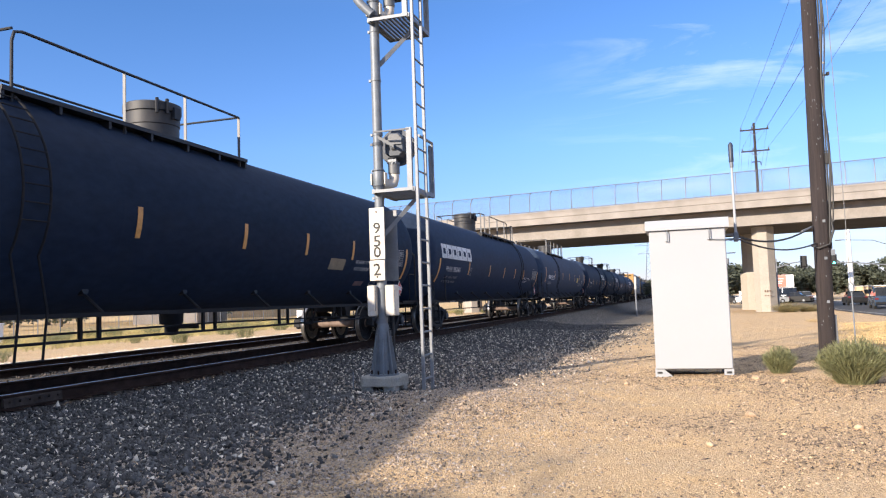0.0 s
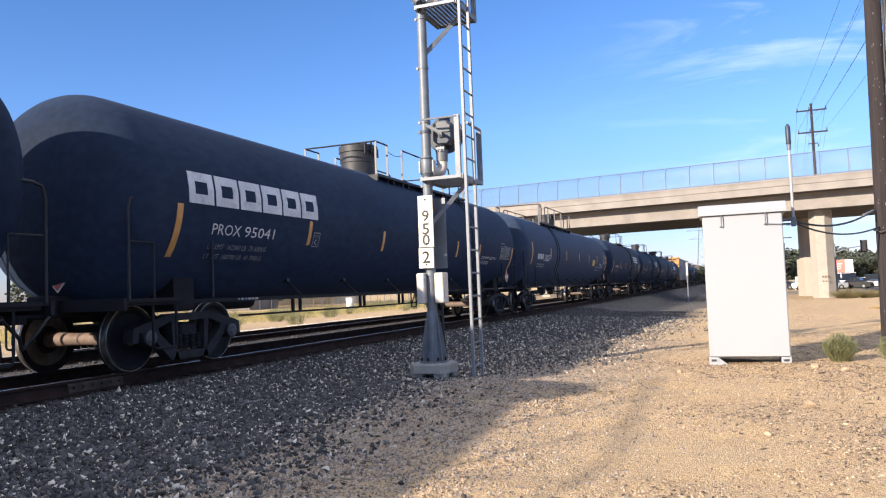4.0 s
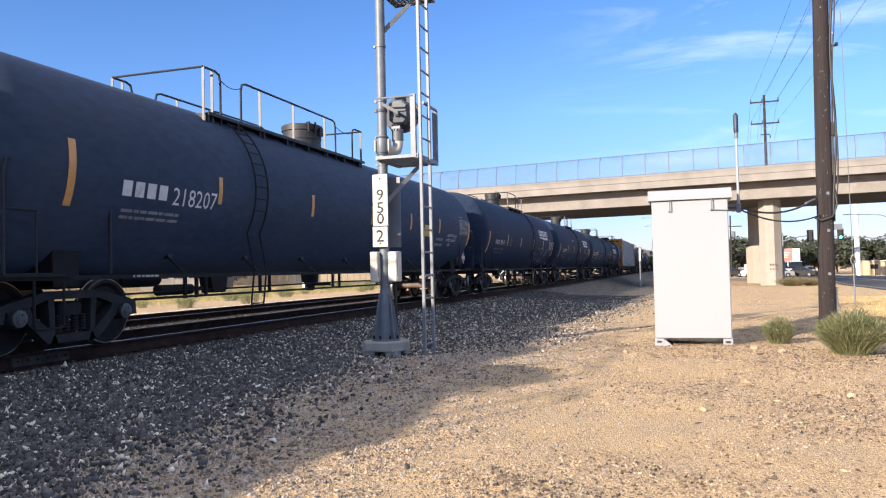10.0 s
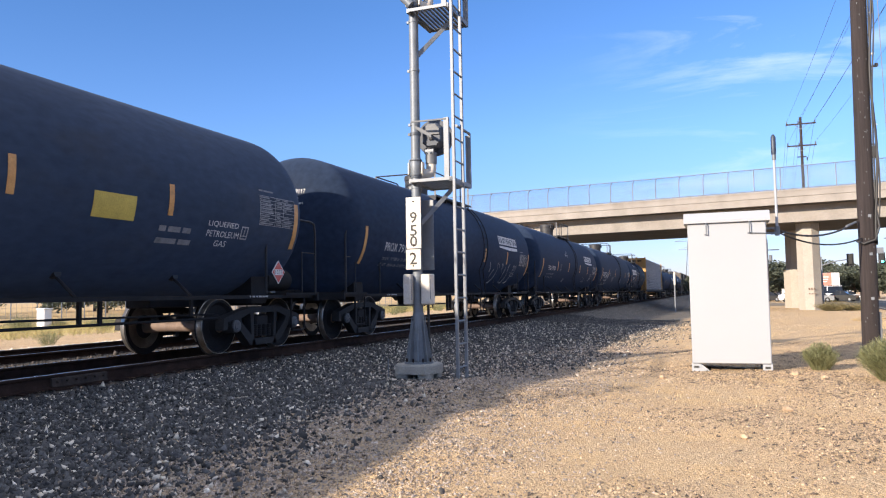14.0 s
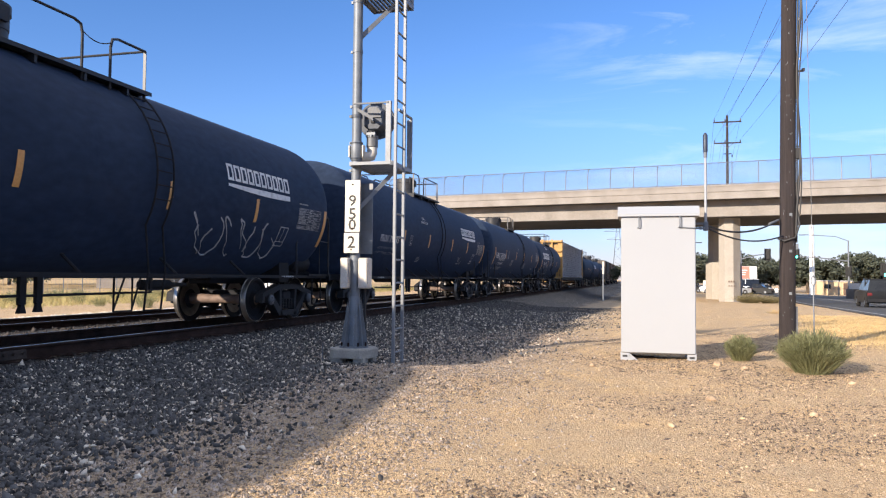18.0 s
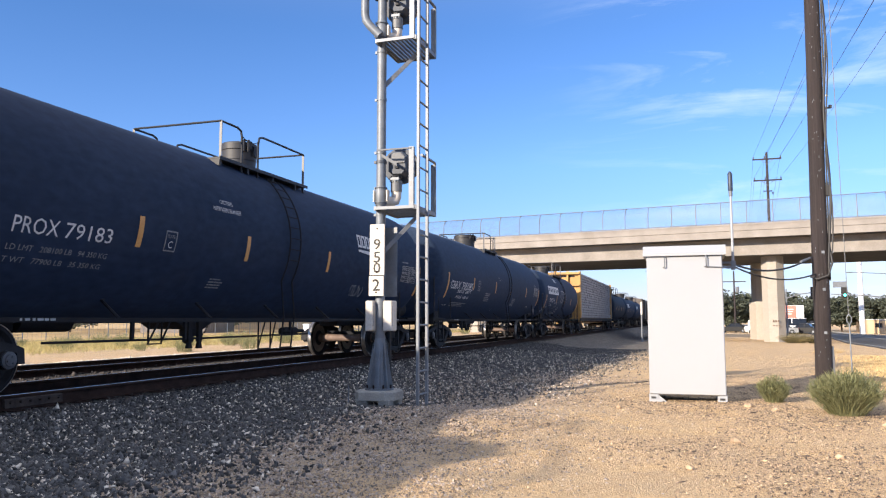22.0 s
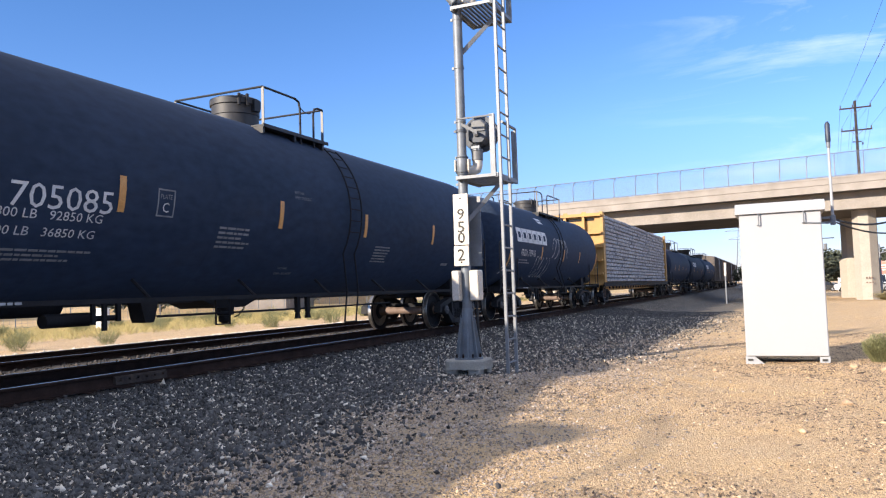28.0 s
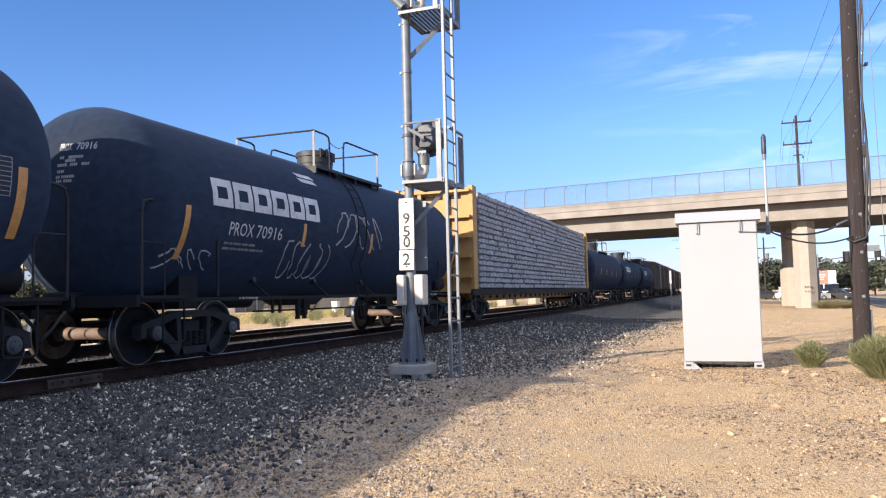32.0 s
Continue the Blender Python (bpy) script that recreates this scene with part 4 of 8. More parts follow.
def platform(z):
    """A grated stand with its brace, rails and a searchlight head seen from behind."""
    x0, x1, y0, y1 = -0.02, 0.56, -0.16, 0.72
    pf = part("platform", Geo().box(((x0 + x1) / 2, y0, z), (x1 - x0, 0.03, 0.042)).box(((x0 + x1) / 2, y1, z), (x1 - x0, 0.03, 0.042)).box((x0, (y0 + y1) / 2, z), (0.04, y1 - y0, 0.06)).box((x1, (y0 + y1) / 2, z), (0.04, y1 - y0, 0.06)), ALU, mast, "small grated steel platform")
    for k in range(9):
        xx = x0 + 0.045 + k * 0.061
        part("grating_bar", Geo().box((xx, (y0 + y1) / 2, z + 0.005), (0.034, y1 - y0 - 0.03, 0.022)), ALU, pf)
    part("brace", Geo().prism([(0.055, -0.63), (0.055, -0.54), (0.53, -0.03), (0.60, -0.03)], 0.0, 0.055, "y").moved(Matrix.Translation((0, 0, z)) @ Matrix.Rotation(math.radians(32), 4, "Z")), ALU, pf, "diagonal brace")
    part("corner_post", Geo().box((0.515, y0 + 0.02, z + 0.42), (0.07, 0.05, 0.84)), ALU, pf)
    part("top_rail", Geo().box((0.26, y0, z + 0.82), (0.52, 0.022, 0.022)), HEAD_GREY, pf)
    part("back_rail", Geo().tube(rail_path([(x1, y1, z), (x1, y1, z + 0.78), (x1, y0 + 0.3, z + 0.78)], 0.02), 0.022, 8), GALV, pf)
    part("rail_plate", Geo().box((x1 - 0.03, y1 - 0.01, z + 0.4), (0.05, 0.03, 0.7)), ALU, pf)
    # the stay takes the dark head paint to put shade into its colour
    part("stay_bar", Geo().prism([(0.02, 0.80), (0.02, 0.75), (0.26, 0.60), (0.26, 0.65)], y0 + 0.1, y0 + 0.112, "y").moved(Matrix.Translation((0, 0, z))), HEAD_GREY, pf, "flat steel stay")
    tilt = Matrix.Translation((0.175, 0.30, z + 0.68)) @ Matrix.Rotation(math.radians(6), 4, "Z")
    hd = part("signal_head", Geo().lathe([(0.0, 0.02), (0.0, 0.255), (0.012, 0.262), (0.075, 0.262), (0.075, 0.02)], (0, 0, 0), "y", 40).moved(tilt), HEAD_GREY, mast, "round dark signal background disc")
    case = [(-0.13, 0.12), (-0.05, 0.17), (0.07, 0.17), (0.14, 0.1), (0.14, -0.1), (0.08, -0.17), (-0.06, -0.17), (-0.13, -0.11)]
    part("lamp_case", Geo().loft([[(p * k, y, q * k) for p, q in case] for y, k in ((0.0, 1.05), (-0.17, 1.0), (-0.2, 0.9))]).moved(tilt), HEAD_GREY, hd, "grey eight-sided lamp case", smooth=0)
    part("case_door", Geo().prism([(-0.11, 0.0), (-0.11, 0.1), (-0.04, 0.145), (0.06, 0.145), (0.12, 0.085), (0.12, 0.0)], -0.222, -0.2, "y").moved(tilt), CASE_GREY, hd, "pale upper half of the case")
    part("case_latch", Geo().box((0.0, -0.215, -0.06), (0.05, 0.03, 0.03)).moved(tilt), FITTING, hd)
    part("hood", Geo().tube([(0, 0.07, 0.0), (0, 0.36, -0.01)], 0.13, 20).moved(tilt), HEAD_GREY, hd, "lens hood")
    part("socket", Geo().lathe([(0.46, 0.05), (0.47, 0.075), (0.5, 0.08), (0.51, 0.05)], (0.17, 0.16, z), "z", 18), FITTING, hd, "dark ball socket under the case")
    sw = part("swivel", Geo().lathe([(0.4, 0.07), (0.405, 0.085), (0.43, 0.085), (0.435, 0.045), (0.46, 0.06)], (0.17, 0.16, z), "z", 18).box((0.17, 0.08, z + 0.45), (0.14, 0.03, 0.035)), ALU, hd, "pale swivel clamp")
    for bx in (0.11, 0.15, 0.19, 0.23):
        part("bolt", Geo().rod((bx, 0.075, z + 0.41), (bx, 0.075, z + 0.475), 0.009, 6), GALV, sw)
    part("pipe_collar", Geo().lathe([(0.27, 0.076), (0.275, 0.081), (0.40, 0.081), (0.405, 0.07)], (0.17, 0.16, z), "z", 20), CASE_GREY, hd, "grey pipe collar")
    part("cable_pipe", Geo().tube(rail_path([(0.17, 0.16, z + 0.28), (0.17, 0.16, z + 0.13), (0.05, 0.04, z + 0.13)], 0.075), 0.072, 16), SIGN_WHITE, hd, "pale elbow pipe from the mast")
    sl = part("sleeve", Geo().lathe([(0.06, 0.076), (0.065, 0.079), (0.325, 0.079), (0.33, 0.076)], (0, 0, z), "z", 24), GALV, hd, "clamped steel sleeve round the mast")
    for q in (0.085, 0.30):
        part("sleeve_band", Geo().lathe([(q, 0.079), (q, 0.09), (q + 0.014, 0.09), (q + 0.014, 0.079)], (0, 0, z), "z", 24), HEAD_GREY, sl)
    for sx in (-0.095, 0.105):
        part("flange", Geo().bevel_box((sx, 0.0, z + 0.195), (0.022, 0.09, 0.17), 0.006), SIGN_WHITE, sl, "pale bolting flange")
    part("mast_band", Geo().lathe([(0.66, 0.066), (0.66, 0.078), (0.70, 0.078), (0.70, 0.066)], (0, 0, z), "z", 20).box((-0.075, -0.02, z + 0.68), (0.05, 0.03, 0.035)), HEAD_GREY, hd)


platform(2.73)
platform(5.13)
part("bent_pipe", Geo().tube(rail_path([(0.02, -0.12, 5.22), (-0.2, -0.16, 5.45), (-0.2, -0.16, 6.1)], 0.1), 0.06, 14), GALV, mast, "bent conduit pipe")
LX = 0.67
for y in (-0.30, 0.06):
    part("ladder_rail", Geo().box((LX, y, 3.2), (0.035, 0.045, 6.4)), ALU, mast, "ladder side rail")
for k in range(20):
    part("rung", Geo().rod((LX, -0.30, 0.2 + 0.305 * k), (LX, 0.06, 0.2 + 0.305 * k), 0.013, 8), GALV, mast)
part("ladder_foot", Geo().box((LX, -0.12, 0.01), (0.05, 0.42, 0.03)), GALV, mast)
part("ground_stake", Geo().rod((-0.42, -0.1, 0.0), (-0.42, -0.1, 0.28), 0.008, 6), GALV, mast)

# ---- white equipment cabinet with its antenna ----
cab = thing("equipment_cabinet", pose(0.17, 11.5, 0.08), "white steel equipment cabinet on short feet in the dirt", "cabinet")
part("body", Geo().bevel_box((0, 0.36, 1.135), (1.062, 0.74, 2.03), 0.012), BOX_WHITE, cab, "white painted steel body")
part("roof", Geo().prism([(-0.06, 2.145), (-0.06, 2.18), (0.05, 2.30), (0.67, 2.30), (0.80, 2.18), (0.80, 2.145)], -0.58, 0.585, "x"), BOX_WHITE, cab, "white sloped roof cap")
for x in (-0.475, 0.475):
    part("foot", Geo().box((x, 0.66, 0.06), (0.13, 0.1, 0.13)), BOX_WHITE, cab)
    ft = part("foot", Geo().box((x, 0.06, 0.06), (0.13, 0.1, 0.13)), BOX_WHITE, cab)
    part("foot_slot", Geo().box((x, 0.008, 0.07), (0.07, 0.008, 0.03)), BLACK_MARK, ft)
part("gusset", Geo().prism([(-0.42, 0.0), (-0.42, 0.12), (-0.28, 0.0)], 0.02, 0.05, "y"), BOX_WHITE, cab)
for x in (-0.27, 0.31):
    part("handle", Geo().tube(rail_path([(x - 0.02, -0.01, 2.14), (x, -0.06, 2.14), (x, -0.06, 1.98), (x - 0.02, -0.01, 1.98)], 0.02), 0.008, 8), GALV, cab, "bent steel lifting handle")
part("latch_bar", Geo().tube([(0.3, -0.03, 1.98), (0.52, -0.03, 1.965), (0.62, 0.2, 1.96), (0.70, 0.4, 2.0)], 0.008, 8), GALV, cab, "grey pipe to the antenna")
part("floor_shadow_plate", Geo().box((0, 0.36, 0.13), (0.9, 0.6, 0.02)), UNDER, cab)

ant = thing("radio_antenna", pose(0.87, 11.9, 2.02), "white whip antenna with a dark tip on a bracket", "antenna")
part("mount", Geo().box((-0.08, 0, 0.05), (0.2, 0.03, 0.03)).box((-0.08, 0, 0.12), (0.2, 0.03, 0.03)).bevel_box((0, 0, 0.08), (0.07, 0.07, 0.14), 0.01), GALV, ant, "galvanised clamp bracket")
part("whip", Geo().lathe([(0.1, 0.021), (0.5, 0.019), (1.18, 0.017)], (0, 0, 0), "z", 14), BOX_WHITE, ant, "white fibreglass tube")
part("collar", Geo().lathe([(1.12, 0.027), (1.20, 0.029)], (0, 0, 0), "z", 14), GALV, ant)
part("tip", Geo().lathe([(1.20, 0.031), (1.22, 0.035), (1.46, 0.035), (1.5, 0.012)], (0, 0, 0), "z", 16), TIP_BLUE, ant, "dark blue cylindrical tip")

# ---- poles and lines ----
P1 = (2.353, 14.1)
pole1 = thing("utility_pole", pose(P1[0], P1[1], 0.05), "dark creosoted wooden utility pole with staples and tags", "utility pole")
rnd = random.Random(3)
rings = []
for k in range(25):
    z = 17.0 * k / 24
    r = 0.134 - 0.0016 * z
    rings.append([(0.0125 * z + r * math.cos(a) * (1 + 0.025 * math.sin(3 * a + k)), r * math.sin(a) * (1 + 0.025 * math.cos(4 * a - k)), z) for a in np.linspace(0, 2 * math.pi, 21)[:-1]])
part("shaft", Geo().loft(rings), POLE_WOOD, pole1, "cracked creosoted shaft")
for z, n in ((1.02, 0), (1.75, 0), (2.38, 0)):
    part("metal_tag", Geo().box((0.0125 * z + 0.03, -0.134, z), (0.045, 0.008, 0.045)), ALU, pole1, "small metal tag")
for k in range(44):
    z, a = 0.5 + 6.3 * rnd.random(), rnd.uniform(-2.3, -0.9)
    part("staple", Geo().box((0.0125 * z + 0.135 * math.cos(a), 0.135 * math.sin(a), z), (0.007, 0.007, rnd.uniform(0.015, 0.035))), ALU, pole1)
part("conduit", Geo().tube([(0.0125 * z + 0.138, -0.05, z) for z in np.linspace(1.9, 7.5, 15)], 0.014, 8), CABLE, pole1, "black riser cable")
part("cable_loop", Geo().tube([(0.17, -0.06, 2.5), (0.2, -0.1, 2.2), (0.12, -0.15, 1.98), (-0.05, -0.16, 1.92), (-0.14, -0.08, 1.97)], 0.018, 8), CABLE, pole1)
for k, r0 in ((0, 0.02), (1, 0.012)):
    part("riser_cable", Geo().tube([(0.0125 * z + 0.15 + 0.03 * math.sin(z * 2.3 + k) + 0.02 * k, -0.09 - 0.02 * k, z) for z in np.linspace(1.95 + 0.4 * k, 8.5, 34)], r0, 8), CABLE, pole1, "loose black riser cable")
for z in (2.38, 3.9, 5.1, 5.8):
    part("insulator_knob", Geo().lathe([(0, 0.012), (0.03, 0.025), (0.05, 0.012)], (0.0125 * z + 0.15, -0.06, z), "x", 10), WHITE_PAINT, pole1)
part("step_bracket", Geo().box((0.2, 0, 4.9), (0.22, 0.03, 0.03)).box((0.3, 0, 4.92), (0.05, 0.05, 0.05)), CABLE, pole1)
part("splice_box", Geo().bevel_box((0.2, -0.03, 3.45), (0.09, 0.09, 0.2), 0.01).box((0.15, 0, 3.58), (0.2, 0.03, 0.02)), CABLE, pole1, "dark cable splice box")
part("guard_strip", Geo().bevel_box((0.155, 0.02, 0.42), (0.05, 0.05, 0.75), 0.006), CASE_GREY, pole1, "grey guard strip at the foot")

guy = thing("guy_wire", pose(2.78, 14.1, 0.06), "thin steel guy wire with turnbuckle and anchor", "guy wire")
part("wire", Geo().tube([(-0.09, 0, 8.5), (-0.005, 0, 1.32)], 0.0055, 6), CASE_GREY, guy)
part("turnbuckle", Geo().tube(rail_path([(-0.005, 0, 1.32), (-0.035, 0, 1.27), (-0.035, 0, 1.2), (0, 0, 1.14), (0.035, 0, 1.2), (0.035, 0, 1.27), (0.0, 0, 1.32)], 0.02), 0.009, 6), GALV, guy)
part("anchor_rod", Geo().rod((0, 0, 1.15), (0.01, 0, 0.0), 0.012, 8), GALV, guy)

P2 = (5.56, 19.1)
pole2 = thing("utility_pole", pose(P2[0], P2[1], 0.05), "brown wooden utility pole with pale conduits up both sides", "utility pole")
part("shaft", Geo().lathe([(0, 0.132), (8, 0.122), (17.5, 0.105)], (0, 0, 0), "z", 22), POLE_NEW, pole2, "brown wooden shaft")
for x, r in ((-0.145, 0.022), (0.155, 0.03)):
    part("riser_conduit", Geo().rod((x, -0.05, 0.0), (x * 0.94, -0.04, 9.0), r, 10), ALU, pole2, "pale riser conduit")
part("conduit_boot", Geo().rod((0.18, -0.05, 0), (0.18, -0.05, 0.35), 0.05, 10), ALU, pole2)
part("lamp_arm", Geo().tube([(0.1, 0, 3.9), (0.4, 0, 4.15), (1.4, 0.1, 4.3)], 0.02, 8), CABLE, pole2)

# the line's next pole stands behind the camera
P0 = (6.9, -22.0)
pole0 = thing("utility_pole", pose(P0[0], P0[1], 0.05), "wooden utility pole with two crossarms beside the road", "utility pole")
part("shaft", Geo().lathe([(0, 0.17), (17.3, 0.12)], (0, 0, 0), "z", 16), POLE_NEW, pole0)
ARMS2 = ((16.6, 1.5), (14.2, 1.5))
for z, w in ARMS2:
    part("crossarm", Geo().box((0, -0.16, z), (2 * w, 0.1, 0.13)), POLE_WOOD, pole0, "wooden crossarm")
    for x in (-w + 0.1, 0.35, w - 0.1):
        part("insulator", Geo().lathe([(z + 0.06, 0.02), (z + 0.1, 0.05), (z + 0.2, 0.05), (z + 0.24, 0.02)], (x, -0.16, 0), "z", 12), WHITE_PAINT, pole0)

P3 = (9.15, 92.0)
pole3 = thing("utility_pole", pose(P3[0], P3[1], -0.7), "distant wooden utility pole with two crossarms behind the bridge", "utility pole")
part("shaft", Geo().lathe([(0, 0.2), (21.1, 0.13)], (0, 0, 0), "z", 16), POLE_WOOD, pole3)
ARMS3 = ((20.3, 1.53), (17.85, 1.5))
for z, w in ARMS3:
    part("crossarm", Geo().box((0, -0.18, z), (2 * w, 0.12, 0.15)), POLE_WOOD, pole3, "wooden crossarm")
    part("arm_brace", Geo().rod((-0.7, -0.2, z), (0, -0.2, z - 0.6), 0.03, 6).rod((0.7, -0.2, z), (0, -0.2, z - 0.6), 0.03, 6), GALV, pole3)
    for x in (-w + 0.1, -0.25, w - 0.1):
        part("insulator", Geo().lathe([(z + 0.06, 0.03), (z + 0.1, 0.07), (z + 0.3, 0.07), (z + 0.4, 0.02)], (x, -0.18, 0), "z", 10), HEAD_GREY, pole3)
part("small_arm", Geo().box((0, -0.15, 16.6), (0.9, 0.1, 0.1)).rod((0.5, -0.15, 16.5), (0.5, -0.15, 16.2), 0.06, 8), POLE_WOOD, pole3)


def wire(name, a, b, sag, r, label, steps=18):
    pts = [Vector(a).lerp(Vector(b), t) - Vector((0, 0, sag * 4 * t * (1 - t))) for t in np.linspace(0, 1, steps)]
    w = part(name, Geo().tube(pts, r, 5), CABLE, None)
    return tagged(w, label, "power line", "overhead lines")


for (z2, w2), (z3, w3) in zip(ARMS2, ARMS3):
    for x2, x3 in ((-w2 + 0.1, -w3 + 0.1), (0.35, -0.25), (w2 - 0.1, w3 - 0.1)):
        wire("overhead_wire", (P0[0] + x2, P0[1] - 0.16, z2 + 0.28), (P3[0] + x3, P3[1] - 0.18, z3 - 0.3), 1.2, 0.011, "dark overhead power line strung between the poles")
        wire("overhead_wire", (P3[0] + x3, P3[1] - 0.18, z3 - 0.3), (P3[0] + x3 + 4, P3[1] + 75, z3 - 6), 0.8, 0.013, "dark overhead power line running on behind the bridge", 10)
wire("service_cable", (0.86, 11.9, 2.12), (2.24, 14.0, 2.35), 0.16, 0.016, "black service cable from cabinet to pole")
wire("service_cable", (0.88, 11.9, 2.08), (2.28, 13.98, 2.06), 0.14, 0.013, "thin black cable from cabinet to pole")
tb = part("cable_tensioner", Geo().rod((2.02, 13.66, 2.25), (2.2, 13.94, 2.33), 0.02, 8), ALU, None)
tagged(tb, "pale cable tensioner clamped to the service line", "cable clamp")

# ---- white marker post by the track ----
mk = thing("marker_post", pose(-2.35, 44, 0.05), "thin grey steel marker post beside the track", "marker post")
part("post", Geo().rod((0, 0, 0), (0, 0, 2.25), 0.042, 10), ALU, mk)
part("plate", Geo().box((0, -0.05, 1.9), (0.10, 0.012, 0.72)), SIGN_WHITE, mk, "narrow white marker plate")

# ---- road overpass ----
BZ = -0.65
bridge = thing("overpass", pose(0, 70, 0, 0, 0, math.degrees(math.atan(-0.16))), "concrete road overpass with fenced parapet across the tracks", "bridge")
X0, X1 = -110, 110
part("parapet", Geo().prism([(0.0, 8.98), (0.0, 9.56), (0.3, 9.56), (0.42, 8.98)], X0, X1, "x"), CONCRETE, bridge, "pale concrete parapet")
part("parapet_cap", Geo().prism([(-0.05, 9.44), (-0.05, 9.58), (0.35, 9.58), (0.35, 9.44)], X0, X1, "x"), CONCRETE, bridge)
part("deck", Geo().prism([(0.06, 8.36), (0.06, 8.96), (15.94, 8.96), (15.94, 8.36)], X0, X1, "x"), CONCRETE, bridge, "road deck slab")
part("girder", Geo().prism([(1.5, 8.36), (1.55, 6.95), (14.45, 6.95), (14.5, 8.36)], X0, X1, "x"), CONCRETE, bridge, "deep box girder")
# thin dark sheets added below girder and overhang, painting in their shade
part("soffit", Geo().box((0, 8.0, 6.93), (X1 - X0, 12.8, 0.03)), SOFFIT, bridge, "underside sheet with shade painted in")
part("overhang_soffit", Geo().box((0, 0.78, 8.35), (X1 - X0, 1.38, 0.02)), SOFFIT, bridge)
part("far_parapet", Geo().prism([(15.6, 8.98), (15.7, 9.56), (16.0, 9.56), (16.0, 8.98)], X0, X1, "x"), CONCRETE, bridge)


def column(x, y, r, z1, wide=None):
    oc = [(r * math.cos(a) * 1.0, r * math.sin(a) * 1.25) for a in [math.pi / 8 + k * math.pi / 4 for k in range(8)]]
    col = part("column", Geo().loft([[(x + p, y + q, z) for p, q in oc] for z in (BZ - 0.1, z1)]), COLUMN_CONC, bridge, "octagonal concrete column", smooth=0)
    if wide:
        part("column_base", Geo().loft([[(x + p * 1.25, y + q * 1.2, z) for p, q in oc] for z in (BZ - 0.1, wide)]), COLUMN_CONC, col, "wider concrete base", smooth=0)
    return col


for px, py, wide in ((6.85, 4.1, None), (5.2, 12.9, 3.1), (-22.0, 4.2, None), (-22.0, 12.5, None), (46, 4.2, None), (46, 12.5, None)):
    column(px, py, 0.98, 6.97, wide)
mark = Geo()
for k in range(3):
    mark.box((6.85 + 0.2 * k, 2.89, 1.2), (0.12, 0.012, 0.16)).box((6.85 + 0.22 * k, 2.89, 0.8), (0.1, 0.012, 0.1))
part("painted_mark", mark, BOX_BROWN, bridge, "small illegible painted marks", smooth=0)
# pedestrian fence with curved tops
for k in range(66):
    x = -62 + 2.1 * k
    part("fence_post", Geo().tube([(x, 0.15, 9.56), (x, 0.15, 10.75), (x, 0.24, 11.2), (x, 0.5, 11.5), (x, 0.85, 11.64)], 0.042, 6), GALV, bridge)
for z, y in ((9.66, 0.15), (11.64, 0.85)):
    part("fence_rail", Geo().rod((-62, y, z), (76, y, z), 0.035, 6), GALV, bridge)
wv, wf = [], []
for k in range(1150):
    x = -62 + 0.12 * k
    for dx in (1.25, -1.25):
        a, b, c = Vector((x, 0.15, 9.6)), Vector((x + dx * 0.75, 0.2, 11.05)), Vector((x + dx, 0.83, 11.62))
        for p, q in ((a, b), (b, c)):
            n = len(wv)
            wv += [(p.x - 0.0075, p.y, p.z), (p.x + 0.0075, p.y, p.z), (q.x + 0.0075, q.y, q.z), (q.x - 0.0075, q.y, q.z), (p.x, p.y + 0.008, p.z), (q.x, q.y + 0.008, q.z)]
            wf += [(n, n + 1, n + 2, n + 3), (n + 1, n + 4, n + 5, n + 2), (n + 4, n, n + 3, n + 5)]
mesh_ob = part("fence_mesh", flat_mesh("fence_mesh", wv, wf, GALV), GALV, bridge, "woven wire fence mesh")
tagged(mesh_ob, kind="stuff")

# ---- road, kerb, verge ----
def road_l(y):
    return float(np.interp(y, [-400, 20, 55, 95, 125, 900], [7.5, 7.5, 11.0, 15.0, 16.0, 16.2]))


def road_w(y):
    return float(np.interp(y, [-400, 60, 105, 900], [13.5, 13.5, 5.2, 5.0]))


ys = list(np.concatenate([np.arange(-400, -20, 40.0), np.arange(-20, 140, 2.5), np.arange(140, 900, 40)]))


def strip(a_of, b_of, lift, y_list):
    rings = []
    for y in y_list:
        a, b, z = a_of(y), b_of(y), float(ground_z(60, y)) + lift
        rings.append([(a, y, z - 0.3), (b, y, z - 0.3), (b, y, z), (a, y, z)])
    return Geo().loft(rings)


road = part("road", strip(road_l, lambda y: road_l(y) + road_w(y), 0.05, ys), ASPHALT, None, smooth=0)
tagged(road, "grey asphalt road running under the overpass", "road", kind="structure")
for k, w in ((0.026, 0.12), (0.49, 0.1), (0.51, 0.1), (0.965, 0.12)):
    part("lane_line", strip(lambda y: road_l(y) + road_w(y) * k, lambda y: road_l(y) + road_w(y) * k + w, 0.056, ys), LINE_PAINT, road, "pale painted road line", smooth=0)
kb = part("kerb", strip(lambda y: road_l(y) + road_w(y), lambda y: road_l(y) + road_w(y) + 0.3, 0.18, ys), BASE_CONC, None, smooth=0)
tagged(kb, "pale concrete kerb along the far side of the road", "kerb", kind="structure")


